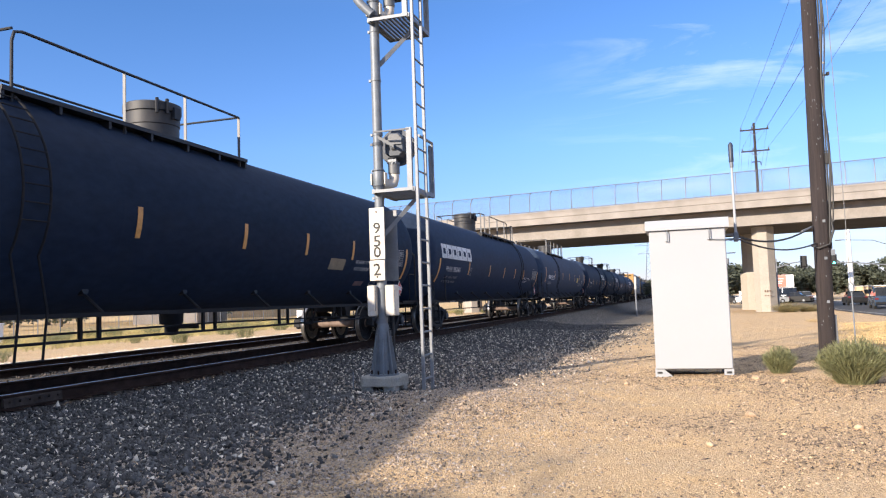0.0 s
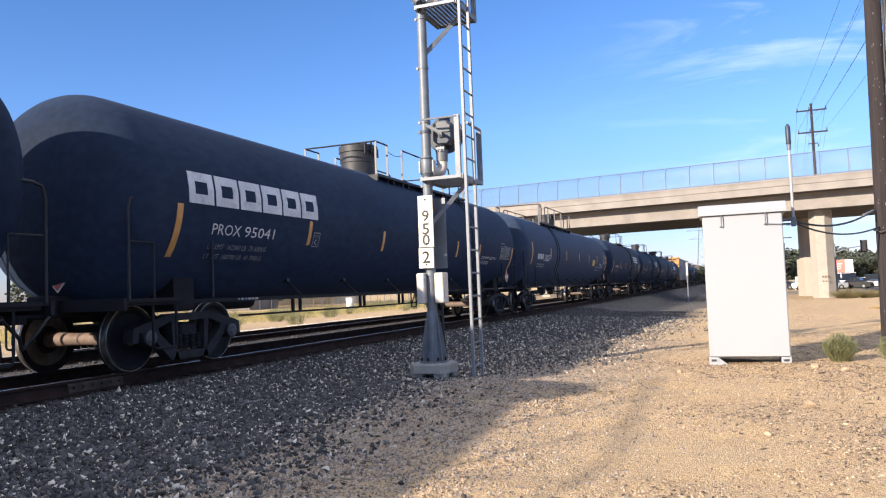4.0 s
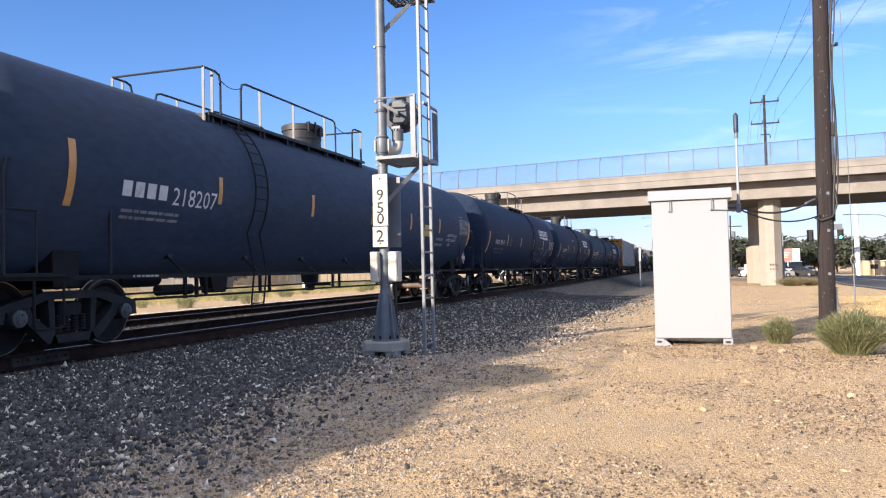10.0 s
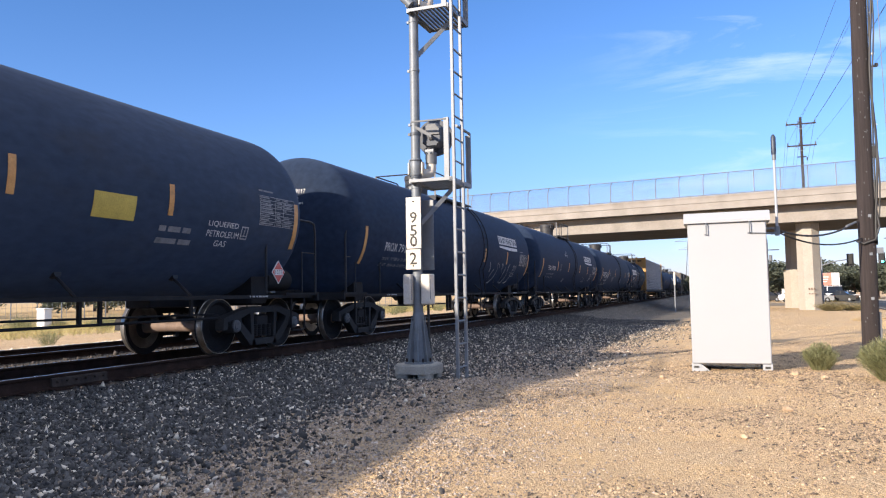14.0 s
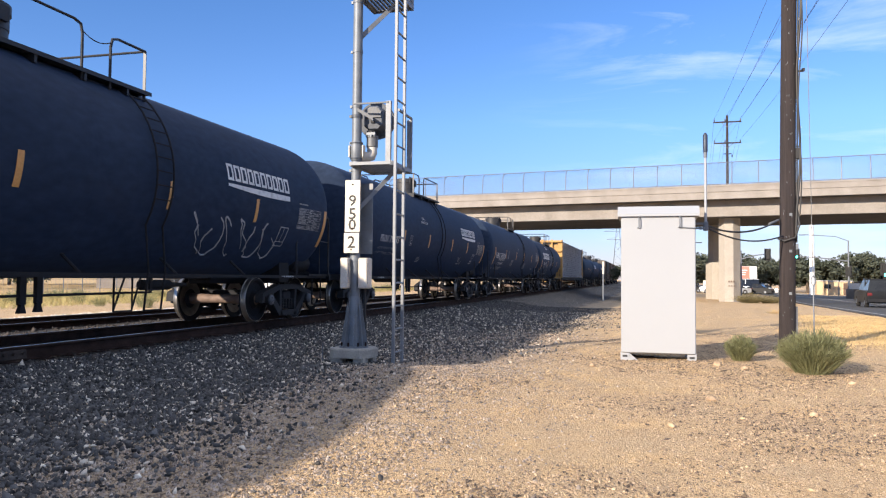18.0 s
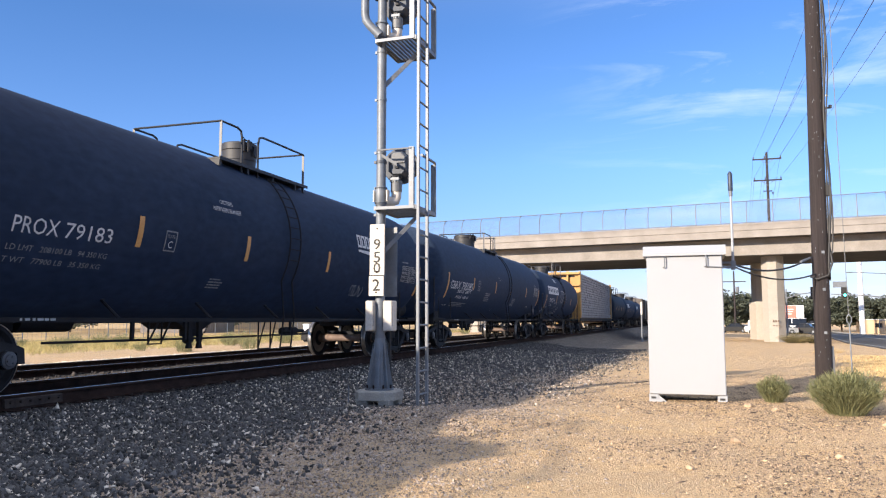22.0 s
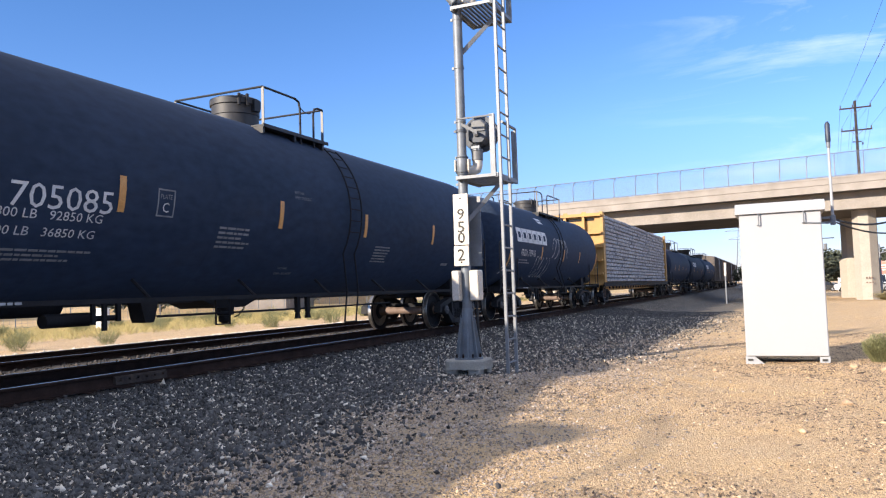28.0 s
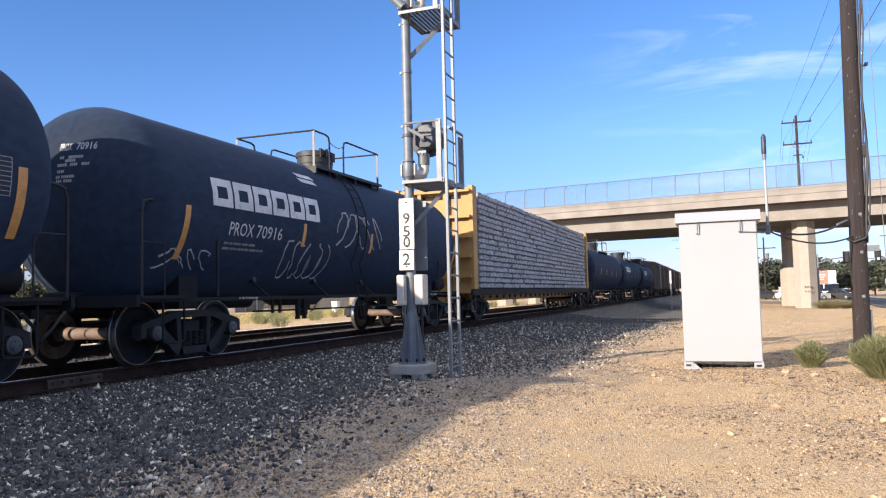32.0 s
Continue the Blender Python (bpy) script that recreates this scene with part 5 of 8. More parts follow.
# ---- vehicles ----
def vehicle(name, paint, at, label, kind="sedan"):
    """A car: lofted body with a glazed cabin, wheels, lights."""
    car = thing(name, at, label, "car", "cars by the road")
    long, wide = {"sedan": (4.6, 1.8), "suv": (4.8, 1.95), "van": (5.4, 2.0)}[kind]
    hood, roof = {"sedan": (0.92, 1.45), "suv": (1.08, 1.78), "van": (1.15, 2.15)}[kind]
    h, w = long / 2, wide / 2
    side = {"sedan": [(-h, 0.45), (-h + 0.05, 0.85), (-h + 0.9, hood), (h - 1.1, hood - 0.02), (h - 0.1, 0.75), (h, 0.45), (h - 0.05, 0.25), (-h + 0.05, 0.25)],
            "suv": [(-h, 0.5), (-h + 0.02, 1.0), (-h + 0.1, hood), (h - 1.0, hood), (h - 0.1, 0.9), (h, 0.5), (h - 0.05, 0.3), (-h + 0.05, 0.3)],
            "van": [(-h, 0.5), (-h, 1.1), (-h + 0.05, hood), (h - 0.7, hood), (h - 0.08, 0.95), (h, 0.5), (h - 0.05, 0.3), (-h + 0.05, 0.3)]}[kind]
    part("body", Geo().loft([[(x, y * (1.0 if abs(x) < w else 0.985), z) for y, z in side] for x in (-w, -w * 0.94, w * 0.94, w)]), paint, car, "car body", smooth=30)
    c0, c1, r0, r1 = {"sedan": (-h + 0.75, h - 1.2, -h + 1.5, h - 2.1), "suv": (-h + 0.12, h - 1.15, -h + 0.4, h - 1.9), "van": (-h + 0.06, h - 0.75, -h + 0.15, h - 1.5)}[kind]
    part("cabin_glass", Geo().loft([[(-w * 0.93, c0, hood - 0.02), (w * 0.93, c0, hood - 0.02), (w * 0.93, c1, hood - 0.02), (-w * 0.93, c1, hood - 0.02)], [(-w * 0.76, r0, roof - 0.05), (w * 0.76, r0, roof - 0.05), (w * 0.76, r1, roof - 0.05), (-w * 0.76, r1, roof - 0.05)]]), GLASS_DARK, car, "dark side and rear glass", smooth=0)
    part("roof", Geo().bevel_box((0, (r0 + r1) / 2, roof - 0.02), (w * 1.54, r1 - r0 + 0.06, 0.08), 0.03), paint, car)
    for yy in ((r0 + r1) / 2 - 0.1,):
        for s in (-1, 1):
            part("pillar", Geo().prism([(yy, hood - 0.03), (yy + 0.1, hood - 0.03), (yy + 0.1, roof - 0.04), (yy, roof - 0.04)], s * w * 0.84 - 0.03, s * w * 0.84 + 0.03, "x"), paint, car)
    for s in (-1, 1):
        for yy in (-h + 0.85, h - 0.9):
            wh = part("wheel", Geo().lathe([(-0.11, 0.2), (-0.11, 0.31), (-0.08, 0.335), (0.08, 0.335), (0.11, 0.31), (0.11, 0.2)], (s * (w - 0.1), yy, 0.335), "x", 20), TYRE, car)
            part("rim", Geo().lathe([(-0.02, 0.02), (0.0, 0.21), (0.012, 0.21), (0.02, 0.02)], (s * (w + 0.005), yy, 0.335), "x", 16), ALU, wh)
        part("tail_light", Geo().box((s * (w - 0.15), -h, 0.85), (0.26, 0.05, 0.16)), TAIL_RED, car)
        part("headlight", Geo().box((s * (w - 0.22), h - 0.06, 0.72), (0.36, 0.07, 0.14)), WHITE_PAINT, car)
    part("bumper", Geo().box((0, -h - 0.02, 0.48), (wide * 0.96, 0.1, 0.2)).box((0, h + 0.01, 0.48), (wide * 0.96, 0.1, 0.2)), UNDER, car)
    return car


ROLLING = []


def away_x(y):
    return float(np.interp(y, [-900, 20, 54, 73, 92, 110, 900], [12, 12, 14.4, 16.6, 17.6, 18.6, 19.2]))


def coming_x(y):
    return float(np.interp(y, [-900, 20, 35, 46, 68, 110, 900], [9.3, 9.3, 9.6, 10.3, 12.7, 17.0, 17.2]))


def rolling(name, paint, label, kind, lane, y_at, speed):
    """A car on the road that passes y_at(seconds, metres) at a steady speed; it is keyed in motions()."""
    car = vehicle(name, paint, pose(lane(y_at[1]), y_at[1], float(ground_z(60, y_at[1])) + 0.05), label, kind)
    ROLLING.append((car, lane, y_at, speed))


rolling("suv", DARK_PAINT, "dark sport utility vehicle driving away on the road", "suv", away_x, (19, 73), 19)
rolling("sedan", SILVER_PAINT, "silver sedan driving towards the crossing", "sedan", coming_x, (8, 46), -9)
rolling("sedan", DARK_PAINT, "dark sedan driving away past the overpass", "sedan", away_x, (16, 92), 22)
rolling("sedan", DARK_PAINT, "dark sedan leaving towards the traffic lights", "sedan", away_x, (0, 88), 14)
rolling("suv", BLUE_PAINT, "dark blue utility vehicle following on the road", "suv", away_x, (0, 72), 13)
for x, y, r, k, p, l in ((15.0, 114, 70, "sedan", DARK_PAINT, "dark sedan parked in the yard behind the bridge"), (16.3, 119, 95, "sedan", WHITE_PAINT, "white sedan parked in the yard behind the bridge"),
                         (12.0, 113, 85, "sedan", SILVER_PAINT, "silver sedan parked in the yard behind the bridge"), (10.4, 117.4, 90, "van", WHITE_PAINT, "white van parked by the yard fence"), (6.6, 124, 80, "sedan", DARK_PAINT, "dark sedan parked under the trees"), (13.2, 117, 88, "van", WHITE_PAINT, "white van parked at the back of the yard")):
    vehicle("suv" if k == "suv" else k, p, pose(x, y, BZ, 0, 0, r), l, k)
deck_car = vehicle("sedan", DARK_PAINT, pose(20, 70, 8.96, 0, 0, 81), "dark car crossing on the overpass")

# ---- street furniture ----
def signal_pole(x, y, label, arm, arm_z, heads, top=None, ped=None):
    sp = thing("traffic_light", pose(x, y, BZ), label, "traffic light", "traffic lights at the crossing")
    part("pole", Geo().rod((0, 0, 0), (0, 0, top or arm_z + 0.4), 0.13, 12, 0.08), ALU, sp)
    if arm:
        part("mast_arm", Geo().tube([(0, 0, arm_z - 0.7), (arm * 0.5, 0, arm_z - 0.2), (arm, 0, arm_z)], 0.09, 10, 0.05), ALU, sp, "long signal arm")
    for hx, hz, green in heads:
        hd = part("signal_head", Geo().bevel_box((hx, -0.15, hz), (0.42, 0.25, 1.15), 0.03), BLACK_MARK, sp, "black signal head")
        part("backplate", Geo().box((hx, -0.02, hz), (0.75, 0.02, 1.5)), BLACK_MARK, hd)
        if green:
            part("green_lamp", Geo().lathe([(0, 0.01), (0.0, 0.14), (-0.02, 0.14), (-0.03, 0.01)], (hx, -0.29, hz - 0.34), "y", 16), GREEN_LAMP, hd, "lit green lamp")
    if top:
        part("lamp_arm", Geo().tube([(0, 0, top - 0.1), (-1.5, 0, top + 0.5), (-5.2, 0, top + 0.75)], 0.05, 8), ALU, sp, "street lamp arm")
        part("lamp_head", Geo().bevel_box((-5.4, 0, top + 0.72), (0.75, 0.3, 0.14), 0.04), ALU, sp)
    return sp


signal_pole(11.6, 101, "traffic light pole beside the overpass column with a long arm", 3.2, 5.3, ((3.1, 5.2, False),))
signal_pole(25.0, 106, "street lamp and traffic light pole with a long arm", -7.6, 5.2, ((-6.1, 5.4, True), (0.0, 3.2, False)), top=7.2)
signal_pole(20.9, 76, "short signal pole with a lit green lamp", 0, 3.0, ((0, 2.9, True), (0, 1.75, False)))
tagged(part("street_name_plate", Geo().box((18.35, 105.7, 5.75), (1.5, 0.06, 0.75)), ALU, None), "blank white sign plate on the signal arm", "sign")
wp = thing("white_column", pose(22.1, 113, BZ), "tall white steel column behind the road", "column")
part("shaft", Geo().rod((0, 0, 0), (0, 0, 11.8), 0.34, 20, 0.28), WHITE_PAINT, wp)
bb = thing("billboard", pose(15.65, 130, BZ), "faded red and white billboard on posts", "billboard")
part("panel", Geo().box((0, 0, 3.25), (3.3, 0.15, 1.95)), WHITE_PAINT, bb)
part("poster", Geo().box((-0.55, -0.09, 3.25), (2.2, 0.02, 1.9)), BOARD_RED, bb, "faded red poster with pale bars")
for k in range(3):
    part("poster_bar", Geo().box((-0.55, -0.105, 3.6 - 0.36 * k), (1.4 - 0.25 * k, 0.01, 0.12)), WHITE_PAINT, bb)
for s in (-1, 1):
    part("post", Geo().rod((s * 1.1, 0.1, 0), (s * 1.1, 0.1, 2.4), 0.1, 10), UNDER, bb)


def wall(name, x0, y0, x1, y1, z0, z1, material, label, cat="wall", thick=0.25, kind="structure"):
    d = Vector((x1 - x0, y1 - y0, 0))
    ang = math.atan2(d.y, d.x)
    w = part(name, Geo().box((0, 0, (z0 + z1) / 2), (d.length, thick, z1 - z0)), material, None, at=pose((x0 + x1) / 2, (y0 + y1) / 2, 0, 0, 0, math.degrees(ang)))
    return tagged(w, label, cat, kind=kind)


wall("wall_yard", 8.5, 121, 15.7, 119.5, BZ, 1.25, WALL_WHITE, "white painted yard wall behind parked cars")
for k in range(4):
    mur = part("painted_panel", Geo().box((9.6 + 1.45 * k, 120.62 - 0.3 * k, 0.35), (1.0, 0.03, 0.9)), WALL_GREY if k % 2 else DARK_PAINT, None)
    tagged(mur, "dark abstract painted panel on the yard wall", "mural", "murals on the yard wall")
tan = thing("tan_building", pose(26.3, 122, BZ), "low tan stucco building behind the road", "building")
part("wall", Geo().box((0, 0, 0.97), (4.6, 5, 1.94)), TAN_WALL, tan)
part("roof", Geo().box((0, 0, 2.0), (4.8, 5.3, 0.1)), WALL_WHITE, tan)
part("door", Geo().box((1.6, -2.52, 0.85), (0.8, 0.06, 1.7)), BOX_BROWN, tan)
part("window", Geo().box((-0.9, -2.52, 1.2), (0.9, 0.06, 0.6)), GLASS_DARK, tan)
wall("wall_road_low", 21.5, 92, 40, 62, BZ, 0.45, WALL_GREY, "grey block wall along the far side of the road")
wall("wall_road_high", 21.9, 92.4, 40.4, 62.4, BZ, 1.1, WALL_WHITE, "white painted wall above the grey blocks")
scr = Geo()
srnd = random.Random(9)
for k in range(7):
    t = 0.25 + 0.05 * k
    x, y = 21.5 + 18.5 * t, 92 - 30 * t
    scr.tube([(x - 0.2 + srnd.uniform(-.3, .3), y - 0.25, BZ + 0.2), (x - 0.2 + srnd.uniform(-.3, .3), y - 0.25, BZ + 0.9), (x + 0.3, y - 0.6, BZ + srnd.uniform(0.3, 0.9))], 0.05, 4)
tagged(part("wall_scrawl", scr, UNDER, None), "dark scribbled paint on the grey block wall", "graffiti")
red = thing("red_shop", pose(32.0, 92, BZ), "low shop with a bright red roof behind the wall", "building")
part("wall", Geo().box((0, 0, 0.9), (9, 4, 1.8)), WALL_WHITE, red)
part("awning", Geo().prism([(-2.4, 1.8), (-2.4, 2.3), (-1.6, 2.6), (2.2, 2.6), (2.2, 1.8)], -4.8, 4.8, "x"), RED_PAINT, red, "bright red roof")
# fence of the yard beside the road
fn = thing("yard_fence", pose(24.0, 103, BZ), "chain-link yard fence on steel posts", "fence")
for k in range(12):
    part("post", Geo().rod((k * 1.1 - 2, -0.2 * k, 0), (k * 1.1 - 2, -0.2 * k, 1.9), 0.04, 6), GALV, fn)
for z in (0.1, 1.0, 1.9):
    part("rail", Geo().rod((-2, 0, z), (10.1, -2.2, z), 0.03, 6), GALV, fn)
for k in range(60):
    part("picket", Geo().rod((-2 + 0.2 * k, -0.036 * k, 0.1), (-2 + 0.2 * k, -0.036 * k, 1.9), 0.012, 4), GALV, fn)
# far line pole and lattice tower seen past the bridge
fp = thing("utility_pole", pose(7.0, 126, BZ), "far wooden utility pole with one crossarm and a transformer", "utility pole")
part("shaft", Geo().rod((0, 0, 0), (0, 0, 9.6), 0.16, 10, 0.11), POLE_WOOD, fp)
part("crossarm", Geo().box((0, -0.1, 7.9), (3.4, 0.12, 0.14)), POLE_WOOD, fp)
part("transformer", Geo().rod((0.45, -0.1, 6.2), (0.45, -0.1, 7.1), 0.25, 14), CASE_GREY, fp)
tw = thing("lattice_tower", pose(-14.5, 420, -1), "far steel lattice transmission tower", "transmission tower")
for s, q in ((1, 1), (1, -1), (-1, 1), (-1, -1)):
    part("leg", Geo().rod((s * 3.2, q * 3.2, 0), (s * 0.5, q * 0.5, 33), 0.14, 5), GALV, tw)
for k in range(8):
    z0, z1 = 4.1 * k, 4.1 * (k + 1)
    a, b = 3.2 - 2.7 * z0 / 33, 3.2 - 2.7 * z1 / 33
    part("brace", Geo().rod((-a, -a, z0), (b, -b, z1), 0.08, 4).rod((a, -a, z0), (-b, -b, z1), 0.08, 4), GALV, tw)
for z, w in ((24, 6), (28.5, 7.5), (32.5, 5)):
    part("tower_arm", Geo().rod((-w, 0, z), (w, 0, z), 0.12, 5).rod((-w, 0, z), (0, 0, z + 1.6), 0.08, 4).rod((w, 0, z), (0, 0, z + 1.6), 0.08, 4), GALV, tw)

# ---- trees ----
def tree_mesh(seed, high, spread_r):
    """Trunk and limbs, and a crown of leaf clumps with gaps, at unit place."""
    rg = np.random.default_rng(seed)
    rd = random.Random(seed)
    g = Geo().tube([(0, 0, 0), (rd.uniform(-.1, .1), rd.uniform(-.1, .1), high * 0.3), (rd.uniform(-.3, .3), rd.uniform(-.3, .3), high * 0.62)], 0.05 * high * 0.6, 8, 0.02 * high)
    tips = []
    for k in range(9):
        a = 2 * math.pi * k / 9 + rd.uniform(-.3, .3)
        z0 = high * rd.uniform(0.22, 0.5)
        r = spread_r * rd.uniform(0.45, 0.85)
        tip = (r * math.cos(a), r * math.sin(a), high * rd.uniform(0.34, 0.88))
        g.tube([(0, 0, z0), (tip[0] * 0.5, tip[1] * 0.5, (z0 + tip[2]) / 2 + 0.2), tip], 0.016 * high, 6, 0.005 * high)
        tips.append(tip)
    centres = []
    for tip in tips + [(0, 0, high * 0.8)]:
        for _ in range(5):
            centres.append(np.array(tip) + rg.normal(0, 1, 3) * np.array([0.22, 0.22, 0.12]) * spread_r)
    centres = np.array(centres)
    centres[:, 2] = np.clip(centres[:, 2] - high * 0.06 * rg.random(len(centres)), high * 0.2, high * 0.95)
    n = 6000
    c = centres[rg.integers(0, len(centres), n)]
    d = rg.normal(0, 1, (n, 3))
    d /= np.linalg.norm(d, axis=1, keepdims=True)
    pos = c + d * (spread_r * 0.23 * rg.uniform(0.2, 1.0, (n, 1)))
    m = np.zeros((n, 4, 4))
    m[:, :3, :3] = turns(rg, n, 1.2) * rg.uniform(0.6, 1.4, (n, 1, 1)) * (0.020 * high + 0.025)
    m[:, :3, 3] = pos
    crown = many("crown", [(-0.5, -1, 0), (0.5, -1, 0.1), (0.6, 0.6, 0), (0, 1.2, -0.15), (-0.6, 0.6, 0.1)], [(0, 1, 2, 3, 4)], m, TREE_LEAF)
    return mesh_of("trunk", g, BARK), crown


KINDS = [tree_mesh(11, 7.0, 4.2), tree_mesh(12, 8.0, 4.4), tree_mesh(13, 6.0, 3.4)]


def tree(x, y, k, s, r):
    t = thing("tree", pose(x, y, float(ground_z(x, y)) if abs(x) < 40 and y < 80 else BZ, 0, 0, r), "dark green broadleaf tree with a rounded uneven crown", "tree", "trees behind the road")
    t.scale = (s * 1.12, s * 1.12, s)
    part("trunk", KINDS[k][0], BARK, t)
    part("crown", KINDS[k][1], TREE_LEAF, t)


trnd = random.Random(8)
for x, y, k, s in ((4.6, 131, 0, 0.85), (7.6, 134, 1, 0.82), (10.2, 138, 2, 1.0), (1.6, 138, 1, 0.75), (12.6, 140, 0, 0.9), (18.3, 135, 0, 0.88), (20.6, 138, 2, 0.8), (24.2, 137, 2, 0.75), (26.4, 136, 0, 0.84), (28.3, 139, 1, 0.66),
                   (32.3, 136, 1, 0.76), (34.6, 137, 0, 0.84), (36.9, 135, 2, 0.82), (40.6, 136, 2, 0.78), (43.6, 137, 0, 0.86), (47.5, 134, 1, 0.78), (51.5, 136, 2, 0.95), (56, 134, 1, 0.8), (62, 128, 2, 0.9), (68, 120, 0, 0.8),
                   (14.5, 152, 2, 0.8), (30.2, 150, 2, 0.7), (38.9, 152, 1, 0.62), (22.5, 154, 1, 0.6), (-2, 150, 0, 0.8), (74, 110, 1, 0.9),
                   (-66, 60, 0, 0.9), (-72, 74, 1, 0.8), (-84, 52, 2, 1.0), (-90, 90, 0, 1.0), (-62, 92, 2, 0.9), (-100, 70, 1, 1.0), (-75, 30, 0, 0.9), (-88, 120, 1, 1.0), (-60, 140, 0, 0.9), (-45, 170, 1, 1.0)):
    tree(x + trnd.uniform(-.6, .6), y, k, s * trnd.uniform(0.92, 1.3), trnd.uniform(0, 360))
for x, y, w, d, h, m, l in ((-78, 44, 16, 9, 4.2, TAN_WALL, "low tan warehouse beyond the dry field"), (-70, 110, 22, 10, 4.6, TAN_WALL, "long tan warehouse far beyond the tracks"), (-58, 78, 9, 6, 3.4, WALL_GREY, "small grey shed beyond the field")):
    hb = thing("warehouse", pose(x, y, -0.25), l, "building")
    part("wall", Geo().box((0, 0, h / 2), (w, d, h)), m, hb)
    part("roof", Geo().prism([(-d / 2 - 0.3, h), (d / 2 + 0.3, h), (0, h + 1.2)], -w / 2 - 0.3, w / 2 + 0.3, "x"), ALU, hb)
    for k in range(4):
        part("window", Geo().box((-w * 0.36 + k * w * 0.24, -d / 2 - 0.02, h * 0.55), (1.4, 0.08, 1.0)), GLASS_DARK, hb)
        part("window", Geo().box((w / 2 + 0.02, -d * 0.36 + k * d * 0.24, h * 0.55), (0.08, 1.0, 1.0)), GLASS_DARK, hb)
# fence and white cabinet across the tracks
ff = thing("field_fence", pose(-43, 0, -0.23), "pale wire fence on steel posts beyond the field", "fence")
for k in range(60):
    part("post", Geo().rod((0, -10 + 2.0 * k, 0), (0, -10 + 2.0 * k, 1.85), 0.035, 6), GALV, ff)
for z in (0.08, 1.8):
    part("rail", Geo().box((0.04, 50, z), (0.04, 121, 0.04)), GALV, ff)
fw = Geo()
for k in range(300):
    fw.box((0.02, -10 + 0.4 * k, 0.95), (0.008, 0.01, 1.7))
for k in range(4):
    fw.box((0.02, 50, 0.35 + 0.4 * k), (0.008, 120, 0.01))
tagged(part("fence_mesh", fw, GALV, ff, "welded wire fence mesh", smooth=0), kind="stuff")
for x, y in ((-34, 30.5), (-31, 58)):
    wb = thing("field_box", pose(x, y, -0.22), "small white utility box standing in the field", "utility box")
    part("body", Geo().bevel_box((0, 0, 0.55), (0.55, 0.5, 1.1), 0.03), WHITE_PAINT, wb)
    part("lid", Geo().bevel_box((0, 0, 1.13), (0.62, 0.57, 0.07), 0.02), WHITE_PAINT, wb)


# ---- brush, weeds, dry grass ----
def tuft(rg, n, r, high, lean, width, up=1.0):
    """Upright stems fanned out from a base: returns vertices and faces of two-joint blades."""
    a = rg.uniform(0, 2 * np.pi, n)
    rad = r * 0.45 * np.sqrt(rg.uniform(0, 1, n))
    bx, by = rad * np.cos(a), rad * np.sin(a)
    out = rg.uniform(0.2, 1.0, n) * lean
    h = high * rg.uniform(0.55, 1.0, n) * (1 - 0.35 * out / max(lean, 1e-6))
    dx, dy = np.cos(a + rg.normal(0, 0.5, n)) * out, np.sin(a + rg.normal(0, 0.5, n)) * out
    p0 = np.stack([bx, by, np.zeros(n)], 1)
    p1 = p0 + np.stack([dx * 0.45, dy * 0.45, h * 0.6], 1)
    p2 = p0 + np.stack([dx, dy, h], 1)
    t = rg.uniform(0, 2 * np.pi, n)
    s = np.stack([np.cos(t), np.sin(t), np.zeros(n)], 1) * width
    v = np.stack([p0 - s * 0.6, p0 + s * 0.6, p1 + s, p1 - s, p2], 1)
    f4 = np.array([(0, 1, 2), (0, 2, 3), (3, 2, 4)])
    f = (f4[None] + (np.arange(n) * 5)[:, None, None]).reshape(-1, 3)
    return v.reshape(-1, 3), f


def leafy(rg, n, r, high):
    """Thin leaves held along fanned twigs in a loose uneven dome."""
    twigs = max(12, n // 14)
    a0, o0 = rg.uniform(0, 2 * np.pi, twigs), np.sqrt(rg.uniform(0.0, 1, twigs))
    h0 = high * (1.04 - 0.42 * o0 ** 2) * rg.uniform(0.7, 1.06, twigs)
    k = rg.integers(0, twigs, n)
    t = 0.22 + 0.78 * rg.uniform(0, 1, n) ** 0.75
    out = o0[k] * r * t ** 0.8
    pos = np.stack([out * np.cos(a0[k]), out * np.sin(a0[k]), h0[k] * t], 1) + rg.normal(0, 1, (n, 3)) * 0.028 * r
    pos[:, 2] = np.maximum(pos[:, 2], 0.01)
    way = np.stack([np.cos(a0[k]) * o0[k] * r, np.sin(a0[k]) * o0[k] * r, h0[k]], 1)
    way = way / np.linalg.norm(way, axis=1, keepdims=True) + rg.normal(0, 0.38, (n, 3))
    size = rg.uniform(0.6, 1.3, (n, 1)) * 0.11 * high ** 0.5 * 0.9
    t2 = rg.uniform(0, 2 * np.pi, n)
    side = np.stack([np.cos(t2), np.sin(t2), 0 * t2], 1) * size * 0.085
    v = np.stack([pos - side, pos + side, pos + way * size * 0.62], 1)
    return v.reshape(-1, 3), np.arange(3 * n).reshape(-1, 3)


def bush(name, x, y, r, high, n, seed, label, leaf=BUSH_LEAF):
    rg = np.random.default_rng(seed)
    b = thing(name, pose(x, y, float(ground_z(x, y)) - 0.01), label, "bush")
    v, f = tuft(rg, n // 2, r, high, r * 0.9, 0.0035 if high < 0.6 else 0.008)
    part("stem_mass", flat_mesh("stem_mass", v, f, leaf), leaf, b, "fine upright stems")
    v, f = leafy(rg, n * 6, r, high)
    part("foliage", flat_mesh("foliage", v, f, leaf), leaf, b, "small narrow leaves along the twigs")


